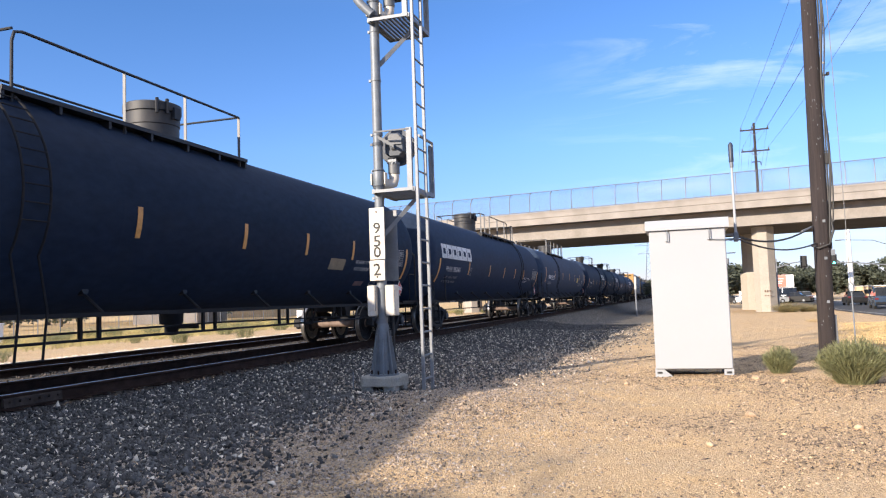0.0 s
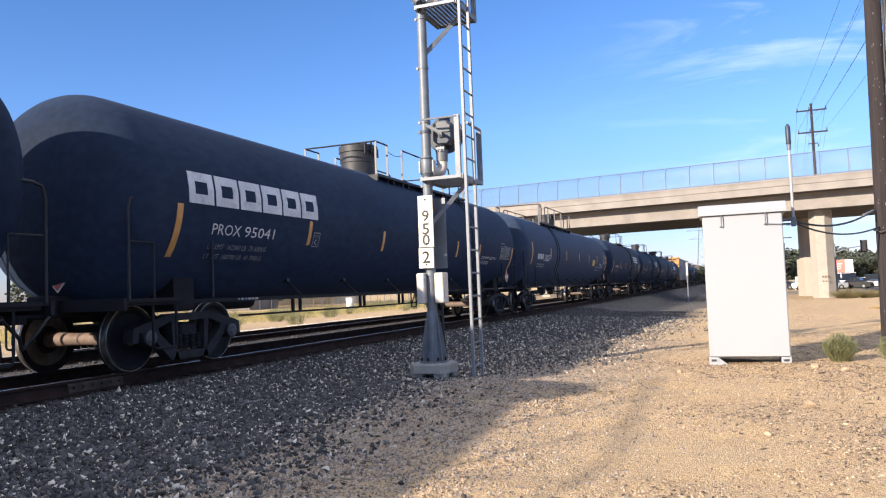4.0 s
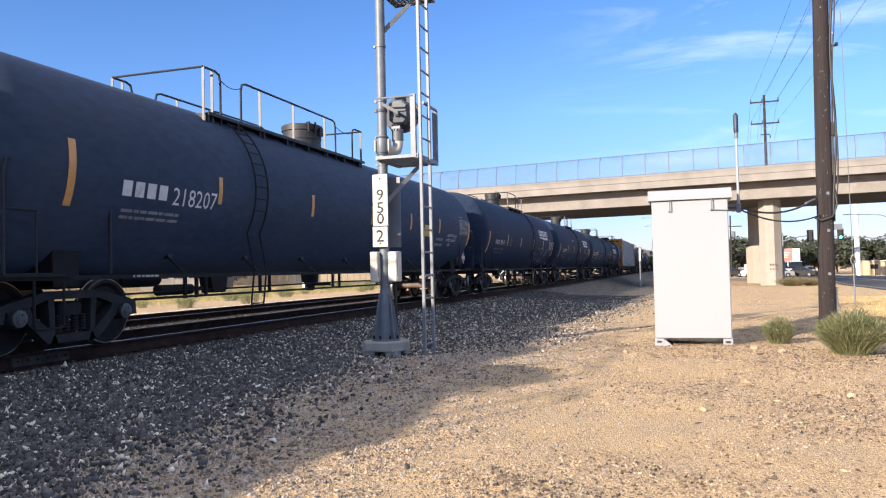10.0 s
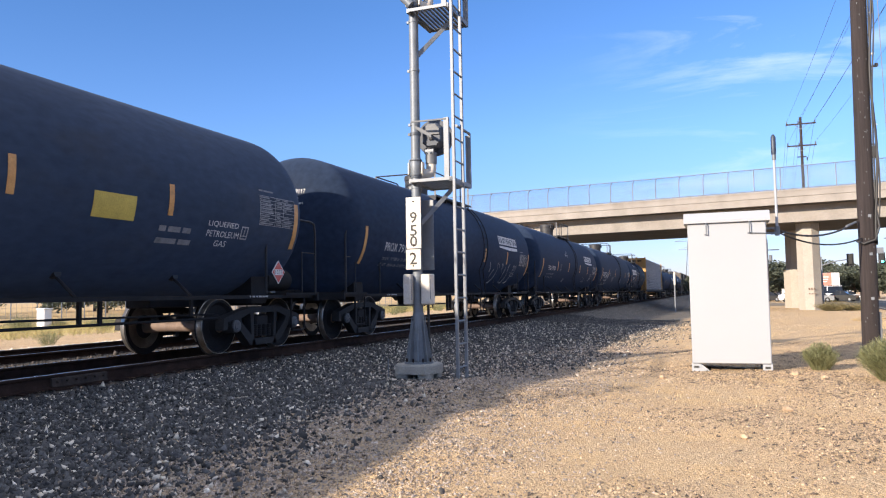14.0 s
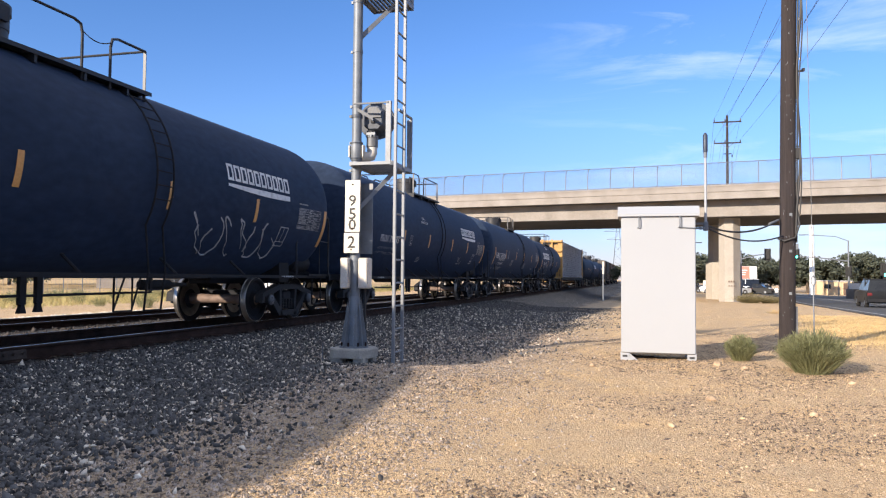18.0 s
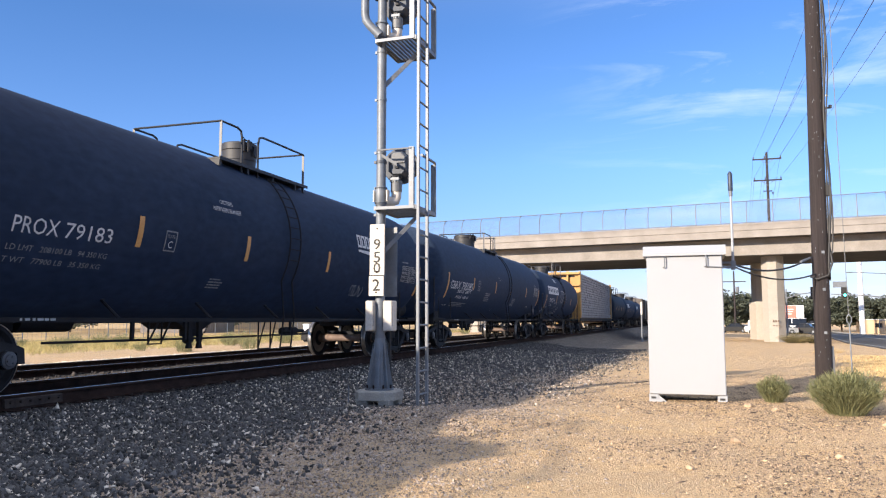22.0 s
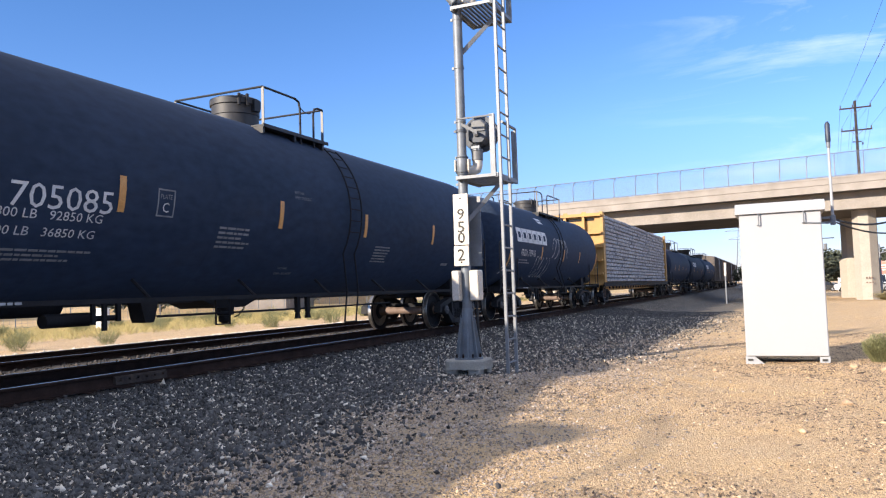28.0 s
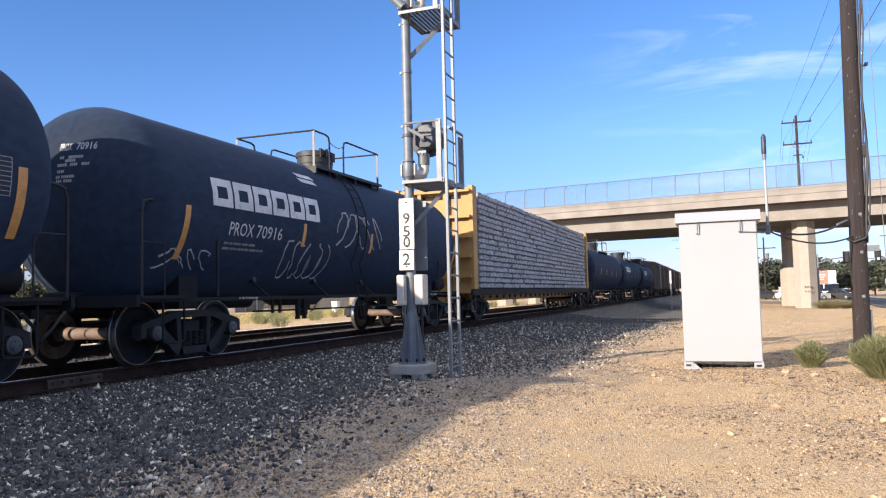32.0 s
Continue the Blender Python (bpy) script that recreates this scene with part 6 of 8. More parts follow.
bush("desert_bush", 1.36, 11.95, 0.25, 0.37, 1100, 1, "small yellow-green brush bush in the dirt")
bush("desert_bush", 2.08, 10.62, 0.45, 0.54, 3000, 2, "wide yellow-green brush bush at the pole's foot")
bush("weed_clump", 2.05, 6.5, 0.26, 0.19, 90, 3, "low pale weed clump on the dirt", WEED_LEAF)
bush("weed_clump", 8.3, 66.5, 1.5, 0.8, 1500, 4, "dry brush growing at the overpass column", WEED_LEAF)
bush("weed_clump", 9.9, 66.9, 1.3, 0.7, 1200, 14, "dry brush growing beside the overpass column", WEED_LEAF)
bush("weed_clump", 5.3, 34.2, 0.5, 0.16, 400, 5, "dry trampled weeds on the dirt", STRAW)
bush("weed_clump", 6.1, 36.0, 0.6, 0.2, 400, 6, "dry trampled weeds near the road", STRAW)
rg5 = np.random.default_rng(5)
for k in range(64):
    x, y = -float(rg5.uniform(18, 36)), float(rg5.uniform(14, 75))
    s = float(rg5.uniform(0.5, 1.1))
    bush("field_bush", x, y, 0.7 * s, 0.8 * s, 260, 100 + k, "yellow-green bush growing in the dry field")


def grass(name, n, xs, ys, high, label, seed, spread_w=0.008):
    rg = np.random.default_rng(seed)
    px, py = rg.uniform(*xs, n), ys[0] + (ys[1] - ys[0]) * rg.uniform(0, 1, n) ** 1.3
    lean = rg.normal(0, 0.6, (n, 2)) * high
    h = high * rg.uniform(0.4, 1.1, n)
    t = rg.uniform(0, np.pi, n)
    s = np.stack([np.cos(t), np.sin(t), 0 * t], 1) * spread_w
    if name == "straw_grass":
        keep = (px > 0.17 * py + 0.6 + rg.normal(0, 0.5, n)) & (py > 15.2 + rg.normal(0, 0.9, n)) & (py < 33)
        px, py, lean, h, s = px[keep], py[keep], lean[keep], h[keep], s[keep]
        n = len(px)
    p = np.stack([px, py, ground_z(px, py)], 1)
    tip = p + np.stack([lean[:, 0], lean[:, 1], h], 1)
    v = np.stack([p - s, p + s, tip], 1).reshape(-1, 3)
    tagged(new(name, flat_mesh(name, v, np.arange(3 * n).reshape(-1, 3), FIELD_STRAW if name == "field_grass" else STRAW)), label, "grass", kind="stuff")


grass("straw_grass", 46000, (2.4, 8.5), (13.5, 34), 0.05, "short golden straw between the pole and the road", 31)
grass("field_grass", 40000, (-42, -23), (8, 90), 0.34, "tall dry golden grass in the field", 32, 0.014)
grass("roadside_grass", 2500, (-1.5, 4), (8, 30), 0.04, "sparse dry grass stubble on the dirt", 33, 0.004)
# a few loose rocks and clods
rr = random.Random(4)
for x, y, s in ((0.95, 11.0, 0.07), (1.25, 10.6, 0.05), (1.42, 7.2, 0.045), (0.62, 7.9, 0.06), (2.3, 9.6, 0.05), (0.2, 6.3, 0.04), (-0.7, 10.4, 0.05), (1.9, 10.9, 0.06), (3.0, 8.8, 0.05)):
    v = [Vector(p) * s * rr.uniform(0.75, 1.2) for p in ICO_V]
    rk = part("rock", Geo().add([(p.x, p.y, p.z * 0.7) for p in v], ICO_F), PEBBLE, None, smooth=0, at=pose(x, y, float(ground_z(x, y)) + s * 0.3, 0, 0, rr.uniform(0, 360)))
    tagged(rk, "tan rock lying on the dirt", "rock", "loose rocks")

# ---- the train: every car stands on its own empty at rail height and is keyed along the track ----
TANK_R, TANK_Z = 1.5, 2.42   # the car being built: shell radius, height of its axis over the rail


def travel(t):
    """Metres that the train has rolled towards the camera after t seconds."""
    return 3.58 * t - 0.0073 * t * t


def on_tank(y, z_off, r_off=0.006):
    """A place on the tank's near side: y along the car, z_off metres round the shell from its middle height."""
    a = z_off / TANK_R
    return ((TANK_R + r_off) * math.cos(a), y, TANK_Z + (TANK_R + r_off) * math.sin(a))


def shell_patch(y0, y1, a0, a1, off=0.004, thick=0.004, rows=None, slant=0.0):
    """A thin curved plate on the shell between two lengths and two arc heights; slant shifts its top along the car."""
    rows = rows or max(2, int(abs(a1 - a0) / 0.06) + 1)
    rings = []
    for i in range(rows + 1):
        a = a0 + (a1 - a0) * i / rows
        s = slant * i / rows
        rings.append([on_tank(y0 + s, a, off), on_tank(y1 + s, a, off), on_tank(y1 + s, a, off + thick), on_tank(y0 + s, a, off + thick)])
    return Geo().loft(rings)


def shell_text(name, words, y, z_off, high, wide, material, car, label=""):
    """Lettering on the shell: its lower left corner, cap height and width."""
    v, f, _ = text_flat(words)
    bm = bmesh.new()
    vs = [bm.verts.new((p[0] * wide, p[1] * high, 0)) for p in v]
    for q in f:
        try:
            bm.faces.new([vs[i] for i in q])
        except ValueError:
            pass
    k = high / 4
    for i in range(1, 4):
        bmesh.ops.bisect_plane(bm, geom=bm.verts[:] + bm.edges[:] + bm.faces[:], plane_co=(0, i * k, 0), plane_no=(0, 1, 0))
    bm.verts.ensure_lookup_table()
    for p in bm.verts:
        p.co = on_tank(y + p.co.x, z_off + p.co.y, 0.005)
    me = bpy.data.meshes.new(name)
    bm.to_mesh(me)
    bm.free()
    me.materials.append(material)
    return part(name, me, material, car, label)


def text_bars(name, y, z_off, widths, high, gap, material, car, rows=1, label=""):
    """Writing too small to read, as rows of word-long plain bars; one solid row keeps its given widths."""
    g = Geo()
    rnd = random.Random(int(abs(y) * 97) + rows)
    for r in range(rows):
        yy, bars = y, widths if r % 2 == 0 else widths[::-1]
        if rows > 1:
            left, bars = sum(widths) * rnd.uniform(0.72, 1.0), []
            while left > 0.05:
                bars.append(min(left, rnd.uniform(1.2, 4.5) * high))
                left -= bars[-1] + high * 0.5
        for w in bars:
            p = shell_patch(yy, yy + w, z_off - r * high * 1.8 - high * 0.8, z_off - r * high * 1.8, 0.003, 0.003, 1)
            g.add(p.v, p.f)
            yy += w + (high * 0.5 if rows > 1 else gap)
    return part(name, g, material, car, label, smooth=0)


def brand_blocks(y, z_off, count, wide, high, gap, car):
    """A maker's wordmark as a row of plain open blocks."""
    mark = part("wordmark", shell_patch(y, y + wide, z_off - 0.045, z_off - 0.03, 0.004, 0.002, 1), paint_of(car), car, "white wordmark in plain blocks", smooth=0)
    w = (wide - gap * (count - 1)) / count
    for i in range(count):
        a, b, t = y + i * (w + gap), y + i * (w + gap) + w, w * 0.25
        g = Geo()
        for c, d, lo, hi in ((a, a + t, 0, high), (b - t, b, 0, high), (a + t, b - t, 0, t), (a + t, b - t, high - t, high)):
            p = shell_patch(c, d, z_off + lo, z_off + hi, 0.004, 0.003, 2)
            g.add(p.v, p.f)
        part("wordmark_block", g, WHITE_MARK, mark, smooth=0)
    return mark


def paint_of(car):
    return next(o for o in car.children if o.name.startswith("tank")).data.materials[0]


# wheels, built once
wheel_profile = [(-0.07, 0.10), (-0.07, 0.15), (-0.03, 0.2), (-0.01, 0.34), (-0.045, 0.40), (-0.055, 0.478), (-0.028, 0.484), (-0.022, 0.460), (0.07, 0.452), (0.075, 0.40), (0.03, 0.35), (0.025, 0.2), (0.065, 0.15), (0.075, 0.10)]
wheel_near = mesh_of("wheel", Geo().lathe(wheel_profile, (0.755, 0, 0), "x", 36), UNDER)
wheel_off = mesh_of("wheel", Geo().lathe([(-a, r) for a, r in wheel_profile], (-0.755, 0, 0), "x", 36), UNDER)
tread_near = mesh_of("tread", Geo().lathe([(-0.03, 0.480), (-0.018, 0.464), (0.07, 0.458), (0.0765, 0.452), (0.0765, 0.446), (0.06, 0.44), (-0.03, 0.44)], (0.755, 0, 0), "x", 36), WORN_STEEL)
tread_off = mesh_of("tread", Geo().lathe([(0.03, 0.480), (0.018, 0.464), (-0.07, 0.458), (-0.0765, 0.452), (-0.0765, 0.446), (-0.06, 0.44), (0.03, 0.44)], (-0.755, 0, 0), "x", 36), WORN_STEEL)
axle_mesh = mesh_of("axle", Geo().lathe([(-1.08, 0.07), (-0.84, 0.075), (-0.83, 0.11), (-0.66, 0.115), (-0.2, 0.09), (0.2, 0.09), (0.66, 0.115), (0.83, 0.11), (0.84, 0.075), (1.08, 0.07)], (0, 0, 0), "x", 18), AXLE_RUST)


def side_frame_geo(s):
    """One cast side of a truck: an arched top chord, sloping struts, columns, spring seat and bearing pockets; s is the side."""
    g = Geo()
    a, b = s * 0.95, s * 1.12
    for q in (1, -1):
        g.prism([(q * 0.0, 0.77), (q * 0.42, 0.77), (q * 0.78, 0.69), (q * 1.02, 0.635), (q * 1.15, 0.59), (q * 1.17, 0.40), (q * 1.07, 0.40), (q * 1.04, 0.54), (q * 0.76, 0.56), (q * 0.62, 0.60), (q * 0.42, 0.665), (q * 0.0, 0.665)], a, b)
        g.prism([(q * 0.79, 0.58), (q * 0.77, 0.42), (q * 0.72, 0.38), (q * 0.42, 0.11), (q * 0.26, 0.11), (q * 0.30, 0.21), (q * 0.66, 0.50), (q * 0.69, 0.58)], a, b)
        g.prism([(q * 0.41, 0.68), (q * 0.31, 0.68), (q * 0.29, 0.18), (q * 0.37, 0.20)], a + s * 0.012, b - s * 0.012)
        g.box((s * 1.04, q * 0.89, 0.51), (0.15, 0.22, 0.09))
        g.rod((s * 0.96, q * 0.89, 0.457), (s * 1.16, q * 0.89, 0.457), 0.115, 16)
    g.prism([(-0.38, 0.11), (0.38, 0.11), (0.32, 0.22), (-0.32, 0.22)], a, b)
    return g


def spring_geo(s):
    """One coil spring of a truck, at its side."""
    turns_of = [(0.25, 0.045)]
    for k in range(6):
        z = 0.25 + k * 0.036
        turns_of += [(z + 0.004, 0.058), (z + 0.022, 0.058), (z + 0.030, 0.042)]
    return Geo().lathe(turns_of, (s * 1.045, 0, 0), "z", 12)


frame_mesh = {s: mesh_of("side_frame", side_frame_geo(s), FRAME_STEEL, 35) for s in (1, -1)}
spring_mesh = {s: mesh_of("spring", spring_geo(s), UNDER, 35) for s in (1, -1)}
cap_mesh = mesh_of("bearing_cap", Geo().lathe([(1.165, 0.02), (1.165, 0.105), (1.185, 0.105), (1.195, 0.075), (1.205, 0.07), (1.21, 0.02)], (0, 0, 0), "x", 16).rod((1.2, 0.045, 0), (1.222, 0.045, 0), 0.013, 6).rod((1.2, -0.022, 0.039), (1.222, -0.022, 0.039), 0.013, 6).rod((1.2, -0.022, -0.039), (1.222, -0.022, -0.039), 0.013, 6), CAP_STEEL, 35)
bolster_mesh = mesh_of("bolster", Geo().bevel_box((0, 0, 0.53), (2.15, 0.38, 0.2), 0.03), UNDER, 35)
brake_mesh = mesh_of("brake_beam", Geo().box((0, 0.42, 0.42), (1.5, 0.07, 0.1)).box((0, -0.42, 0.42), (1.5, 0.07, 0.1)).rod((0.2, -0.5, 0.3), (0.2, 0.5, 0.3), 0.025), UNDER, 35)
WHEELSETS = []


def truck(car, y, rolls=True):
    """A two-axle truck under a car, its wheelsets to be rolled."""
    base = part("truck", bolster_mesh, UNDER, car, "cast steel truck with two wheelsets", at=pose(0, y, 0))
    for s in (1, -1):
        part("side_frame", frame_mesh[s], FRAME_STEEL, base)
        for yy in (-0.2, -0.07, 0.07, 0.2):
            part("spring", spring_mesh[s], UNDER, base, at=pose(0, yy, 0))
    part("brake_beam", brake_mesh, UNDER, base)
    for q in (0.89, -0.89):
        ws = part("wheelset", axle_mesh, AXLE_RUST, base, "rusty axle with two steel wheels", at=pose(0, q, 0.457))
        for name, me, ma in (("wheel", wheel_near, UNDER), ("wheel", wheel_off, UNDER), ("tread", tread_near, WORN_STEEL), ("tread", tread_off, WORN_STEEL)):
            part(name, me, ma, ws)
        part("bearing_cap", cap_mesh, CAP_STEEL, ws, "grey bearing end cap")
        if rolls:
            WHEELSETS.append((ws, q))
    return base


def coupler(car, y, way):
    g = Geo().bevel_box((0, y - way * 0.28, 0.86), (0.16, 0.62, 0.18), 0.03)
    g.prism([(-0.13, y - way * 0.02), (0.16, y - way * 0.02), (0.19, y + way * 0.1), (0.08, y + way * 0.14), (0.02, y + way * 0.03), (-0.07, y + way * 0.05), (-0.15, y + way * 0.12), (-0.2, y + way * 0.04)], 0.72, 1.0, "z")
    part("coupler", g, UNDER, car, "knuckle coupler")
    part("air_hose", Geo().tube([(0.3, y - way * 0.35, 0.8), (0.3, y - way * 0.1, 0.55), (0.22, y + way * 0.0, 0.4)], 0.025, 6), CABLE, car)


CARS = []


def diamond(car, x, y, z, way, size, face, words=None, rim=None):
    """A diamond placard on a holder; way: 'x' faces the side, 'y' the car's leading end."""
    h = size / 2 * 1.414
    def put(p, q, t):
        return (x + t, y + p, z + q) if way == "x" else (x + p, y - t, z + q)
    plate = part("placard", Geo().loft([[put(p * h, q * h, t) for p, q in ((-1, 0), (0, -1), (1, 0), (0, 1))] for t in (0, 0.008)]), rim or PLACARD_WHITE, car, "diamond hazard placard", smooth=0)
    k = h * 0.9
    if face is not None:
        part("placard_field", Geo().loft([[put(p * k, q * k, t) for p, q in ((-1, 0), (0, -1), (1, 0), (0, 1))] for t in (0.009, 0.011)]), face, plate, smooth=0)
    if words:
        b = h * 0.62
        part("number_bar", Geo().loft([[put(p * b, q * h * 0.24, t) for p, q in ((-1, -1), (1, -1), (1, 1), (-1, 1))] for t in (0.012, 0.013)]), PLACARD_WHITE, plate, smooth=0)
        v, f, _ = text_flat(words)
        g = Geo().add([put((p[0] - 0.5) * b * 1.7, (p[1] - 0.5) * h * 0.36, 0.015) for p in v], f)
        part("number", g, BLACK_MARK, plate, smooth=0)


def under_gear(car, uc, items):
    """Brake rigging, steps and outlet hung under the tank; lengths along the train, heights above the ground."""
    top = 1.27 - RAIL_Z
    for kind, a, b, z in items:
        a, b, z = a - uc, b - uc, z - RAIL_Z
        if kind == "pipe":
            part("brake_pipe", Geo().tube([(1.0, a, z), (1.0, (a + b) / 2, z - 0.012), (1.0, b, z)], 0.018, 6), UNDER, car)
        elif kind == "post":
            part("pipe_hanger", Geo().box((1.02, a, (z + top) / 2), (0.04, 0.06, top - z)), UNDER, car)
        elif kind == "leg":
            part("valve_guard", Geo().prism([(a - 0.05, top), (a + 0.05, top), (a + 0.05, z + 0.12), (a + 0.025, z + 0.1), (a + 0.06, z), (a - 0.06, z), (a - 0.025, z + 0.1), (a - 0.05, z + 0.12)], 0.98, 1.04, "x"), UNDER, car)
        elif kind in ("step", "braced"):
            st = part("side_step", Geo().tube([(1.08, a, top), (1.08, a, z), (1.08, b, z), (1.08, b, top)], 0.017, 6), UNDER, car, "hanging side step")
            if kind == "braced":
                for q in (a, b):
                    part("step_brace", Geo().rod((1.08, q, z + 0.02), (1.08, q + (0.24 if q == a else 0.2), top), 0.015, 6), UNDER, st)
        elif kind == "box":
            part("brake_bracket", Geo().prism([(a, top), (b, top), (b - 0.05, z + 0.05), (b - 0.09, z), (a + 0.09, z), (a + 0.06, z + 0.06)], 0.7, 0.95, "x"), UNDER, car, "plate bracket of the brake gear")
        elif kind == "cylinder":
            part("brake_cylinder", Geo().lathe([(a, 0.03), (a, 0.085), (a + (b - a) * 0.6, 0.085), (a + (b - a) * 0.62, 0.04), (b, 0.035)], (0.8, 0, z + 0.03), "y", 14), UNDER, car, "brake cylinder and push rod")
        elif kind == "skid":
            m = (a + b) / 2
            part("outlet_skid", Geo().prism([(a, top + 0.02), (a + 0.3 * (b - a), top - 0.15), (b - 0.3 * (b - a), top - 0.15), (b, top + 0.02)], -0.35, 0.45, "x"), UNDER, car, "sloped skid round the outlet")
            part("bottom_outlet", Geo().lathe([(z, 0.05), (z + 0.04, 0.1), (z + 0.13, 0.1), (z + 0.14, 0.15), (top - 0.05, 0.16)], (0.3, m, 0), "z", 16), UNDER, car, "bottom outlet valve")
            for q, e in ((0.1, 0.42), (-0.1, -0.3)):
                pts = [(0.42, m + q + (e - q) * t, z + 0.1 + (top - 0.08 - z - 0.1) * t - 0.22 * t * (1 - t)) for t in np.linspace(0, 1, 9)]
                g = Geo()
                for i, (p, r) in enumerate(zip(pts, pts[1:])):
                    d = (Vector(r) - Vector(p)) * 0.62
                    g.rod(p, Vector(p) + d, 0.015 if i % 2 else 0.011, 5)
                part("chain", g, UNDER, car, "cap chain")


def top_rails(car, uc, runs):
    """Guard rails round the manway. Runs (start, end, top, rounded start, rounded end, posts between), along the train; heights above the ground."""
    half = 0.95
    foot = TANK_Z + math.sqrt(TANK_R ** 2 - half ** 2)
    for a, b, z, ra, rb, posts in runs:
        for s in (half, -half):
            ya, yb, zt = a - uc, b - uc, z - RAIL_Z
            path = [(s, ya, zt), (s, yb, zt)]
            if ra:
                path = [(s, ya, foot)] + path
            if rb:
                path = path + [(s, yb, foot)]
            part("railing", Geo().tube(rail_path(path, 0.16) if ra or rb else path, 0.021, 8), FITTING, car)
            for y in [p - uc for p in posts] + ([] if ra else [ya]) + ([] if rb else [yb]):
                part("railing_post", Geo().box((s, y, (foot + zt) / 2), (0.05, 0.014, zt - foot)), RAIL_BAR, car, "flat steel post in a sunlit tone")
    if runs:
        for y, z in ((runs[0][0] - uc, runs[0][2] - RAIL_Z), (runs[-1][1] - uc, runs[-1][2] - RAIL_Z)):
            part("cross_rail", Geo().tube([(half, y, z), (-half, y, z)], 0.02, 8), FITTING, car)
        for (a, b, z, *_), nxt in zip(runs, runs[1:]):
            m = [(half, b - uc + (nxt[0] - b) * t, z - RAIL_Z - 0.12 - 0.3 * t * (1 - t)) for t in np.linspace(0, 1, 9)]
            part("chain", Geo().tube(m, 0.008, 5), FITTING, car, "safety chain across the gap")


HEAD_N = 2.5  # flatter crown and tighter knuckle than an ellipse


def tank_car(name, u0, u1, trucks, label, paint=None, tank=None, dome=None, deck=None, rails=(), stripes=(), long_stripes=(), hangers=(), ladders=(), under=(), rolls=True, shell=(1.5, 2.42)):
    """A tank car between the coupling points u0 and u1 along the train; all lengths are given along the train."""
    global TANK_R, TANK_Z
    TANK_R, TANK_Z = shell
    paint = paint or TANK_BLACK
    uc = (u0 + u1) / 2
    car = thing(name, pose(TX, uc, RAIL_Z), label, "tank car", "cars of the freight train")
    CARS.append((car, uc))
    L0, L1 = u0 - uc, u1 - uc
    t0, t1 = (tank[0] - uc, tank[1] - uc) if tank else (L0 + 0.32, L1 - 0.55)
    R, D = TANK_R, 0.8
    ends = [(math.cos(a) ** (2 / HEAD_N), math.sin(a) ** (2 / HEAD_N)) for a in np.linspace(0, math.pi / 2, 14)]
    prof = [(t0 + D - D * p, max(R * q, 0.02)) for p, q in ends]
    for s in [t0 + D + (t1 - t0 - 2 * D) * k / 6 for k in range(1, 6)]:
        prof += [(s - 0.05, R), (s - 0.03, R), (s - 0.012, R + 0.0012), (s + 0.012, R + 0.0012), (s + 0.03, R), (s + 0.05, R)]
    prof += [(t1 - D + D * p, max(R * q, 0.02)) for p, q in reversed(ends)]
    part("tank", Geo().lathe(prof, (0, 0, TANK_Z), "y", 72), paint, car, "long cylindrical tank with rounded ends", smooth=30)
    # draft sills, platforms, side sill
    for end, way in ((L0, -1), (L1, 1)):
        e = end - way * 0.55
        part("draft_sill", Geo().bevel_box((0, e - way * 1.6, 0.93), (0.5, 3.4, 0.3), 0.02), UNDER, car)
        part("end_platform", Geo().box((0, e - way * 0.55, 0.975), (2.7, 1.1, 0.05)).box((0, e, 0.93), (2.75, 0.06, 0.16)), UNDER, car, "black end platform")
        coupler(car, end, way)
        tr = min(trucks, key=lambda q: abs(q - uc - end)) - uc
        sad = [(1.45 * math.cos(a), TANK_Z + 1.49 * math.sin(a)) for a in np.linspace(math.radians(-47), math.radians(-133), 15)]
        part("saddle", Geo().prism([(1.0, 0.82)] + [(x, z) for x, z in sad] + [(-1.0, 0.82)], tr - 0.22, tr + 0.22, "y"), UNDER, car, "bolster saddle")
        # corner grab irons and the tall inverted-U rail
        for s in (1.36, -1.36):
            y_in, y_out = e - way * 1.75, e - way * 0.08
            part("end_railing", Geo().tube(rail_path([(s, y_in, 0.98), (s, y_in, 2.35), (s, y_out, 2.35), (s, y_out, 0.98)], 0.18), 0.022, 8), FITTING, car)
            part("sill_step", Geo().tube(rail_path([(s, e - way * 0.95, 0.9), (s, e - way * 0.95, 0.32), (s, e - way * 0.5, 0.32), (s, e - way * 0.5, 0.9)], 0.06), 0.018, 6), UNDER, car)
            g = Geo()
            for k in range(2):
                g.tube([(s * 0.99, e - way * 0.55, 1.0), (s * 0.99, e - way * 0.55, 1.55 + 0.2 * k), (s * 0.99, e - way * (0.1 if k else 0.55), 1.55 + 0.2 * k)], 0.012, 6)
            part("grab_iron", g, FITTING, car)
    wheel_y = L0 + 0.95
    part("brake_wheel", Geo().lathe([(0.0, 0.24), (0.03, 0.265), (0.06, 0.24)], (0.75, wheel_y - 0.1, 1.9), "y", 20, False).rod((0.75, wheel_y + 0.2, 1.9), (0.75, wheel_y - 0.1, 1.9), 0.02).box((0.75, wheel_y + 0.25, 1.9), (0.3, 0.2, 0.4)).rod((0.5, wheel_y - 0.07, 1.9), (1.0, wheel_y - 0.07, 1.9), 0.014).rod((0.75, wheel_y - 0.07, 1.65), (0.75, wheel_y - 0.07, 2.15), 0.014), FITTING, car, "round brake wheel")
    ta, tb = trucks[0] - uc, trucks[1] - uc
    for s in (1, -1):
        part("side_sill", Geo().box((s * 1.28, (L0 + L1) / 2, 0.935), (0.06, L1 - L0 - 1.3, 0.06)), UNDER, car)
    q = tb - 2.15
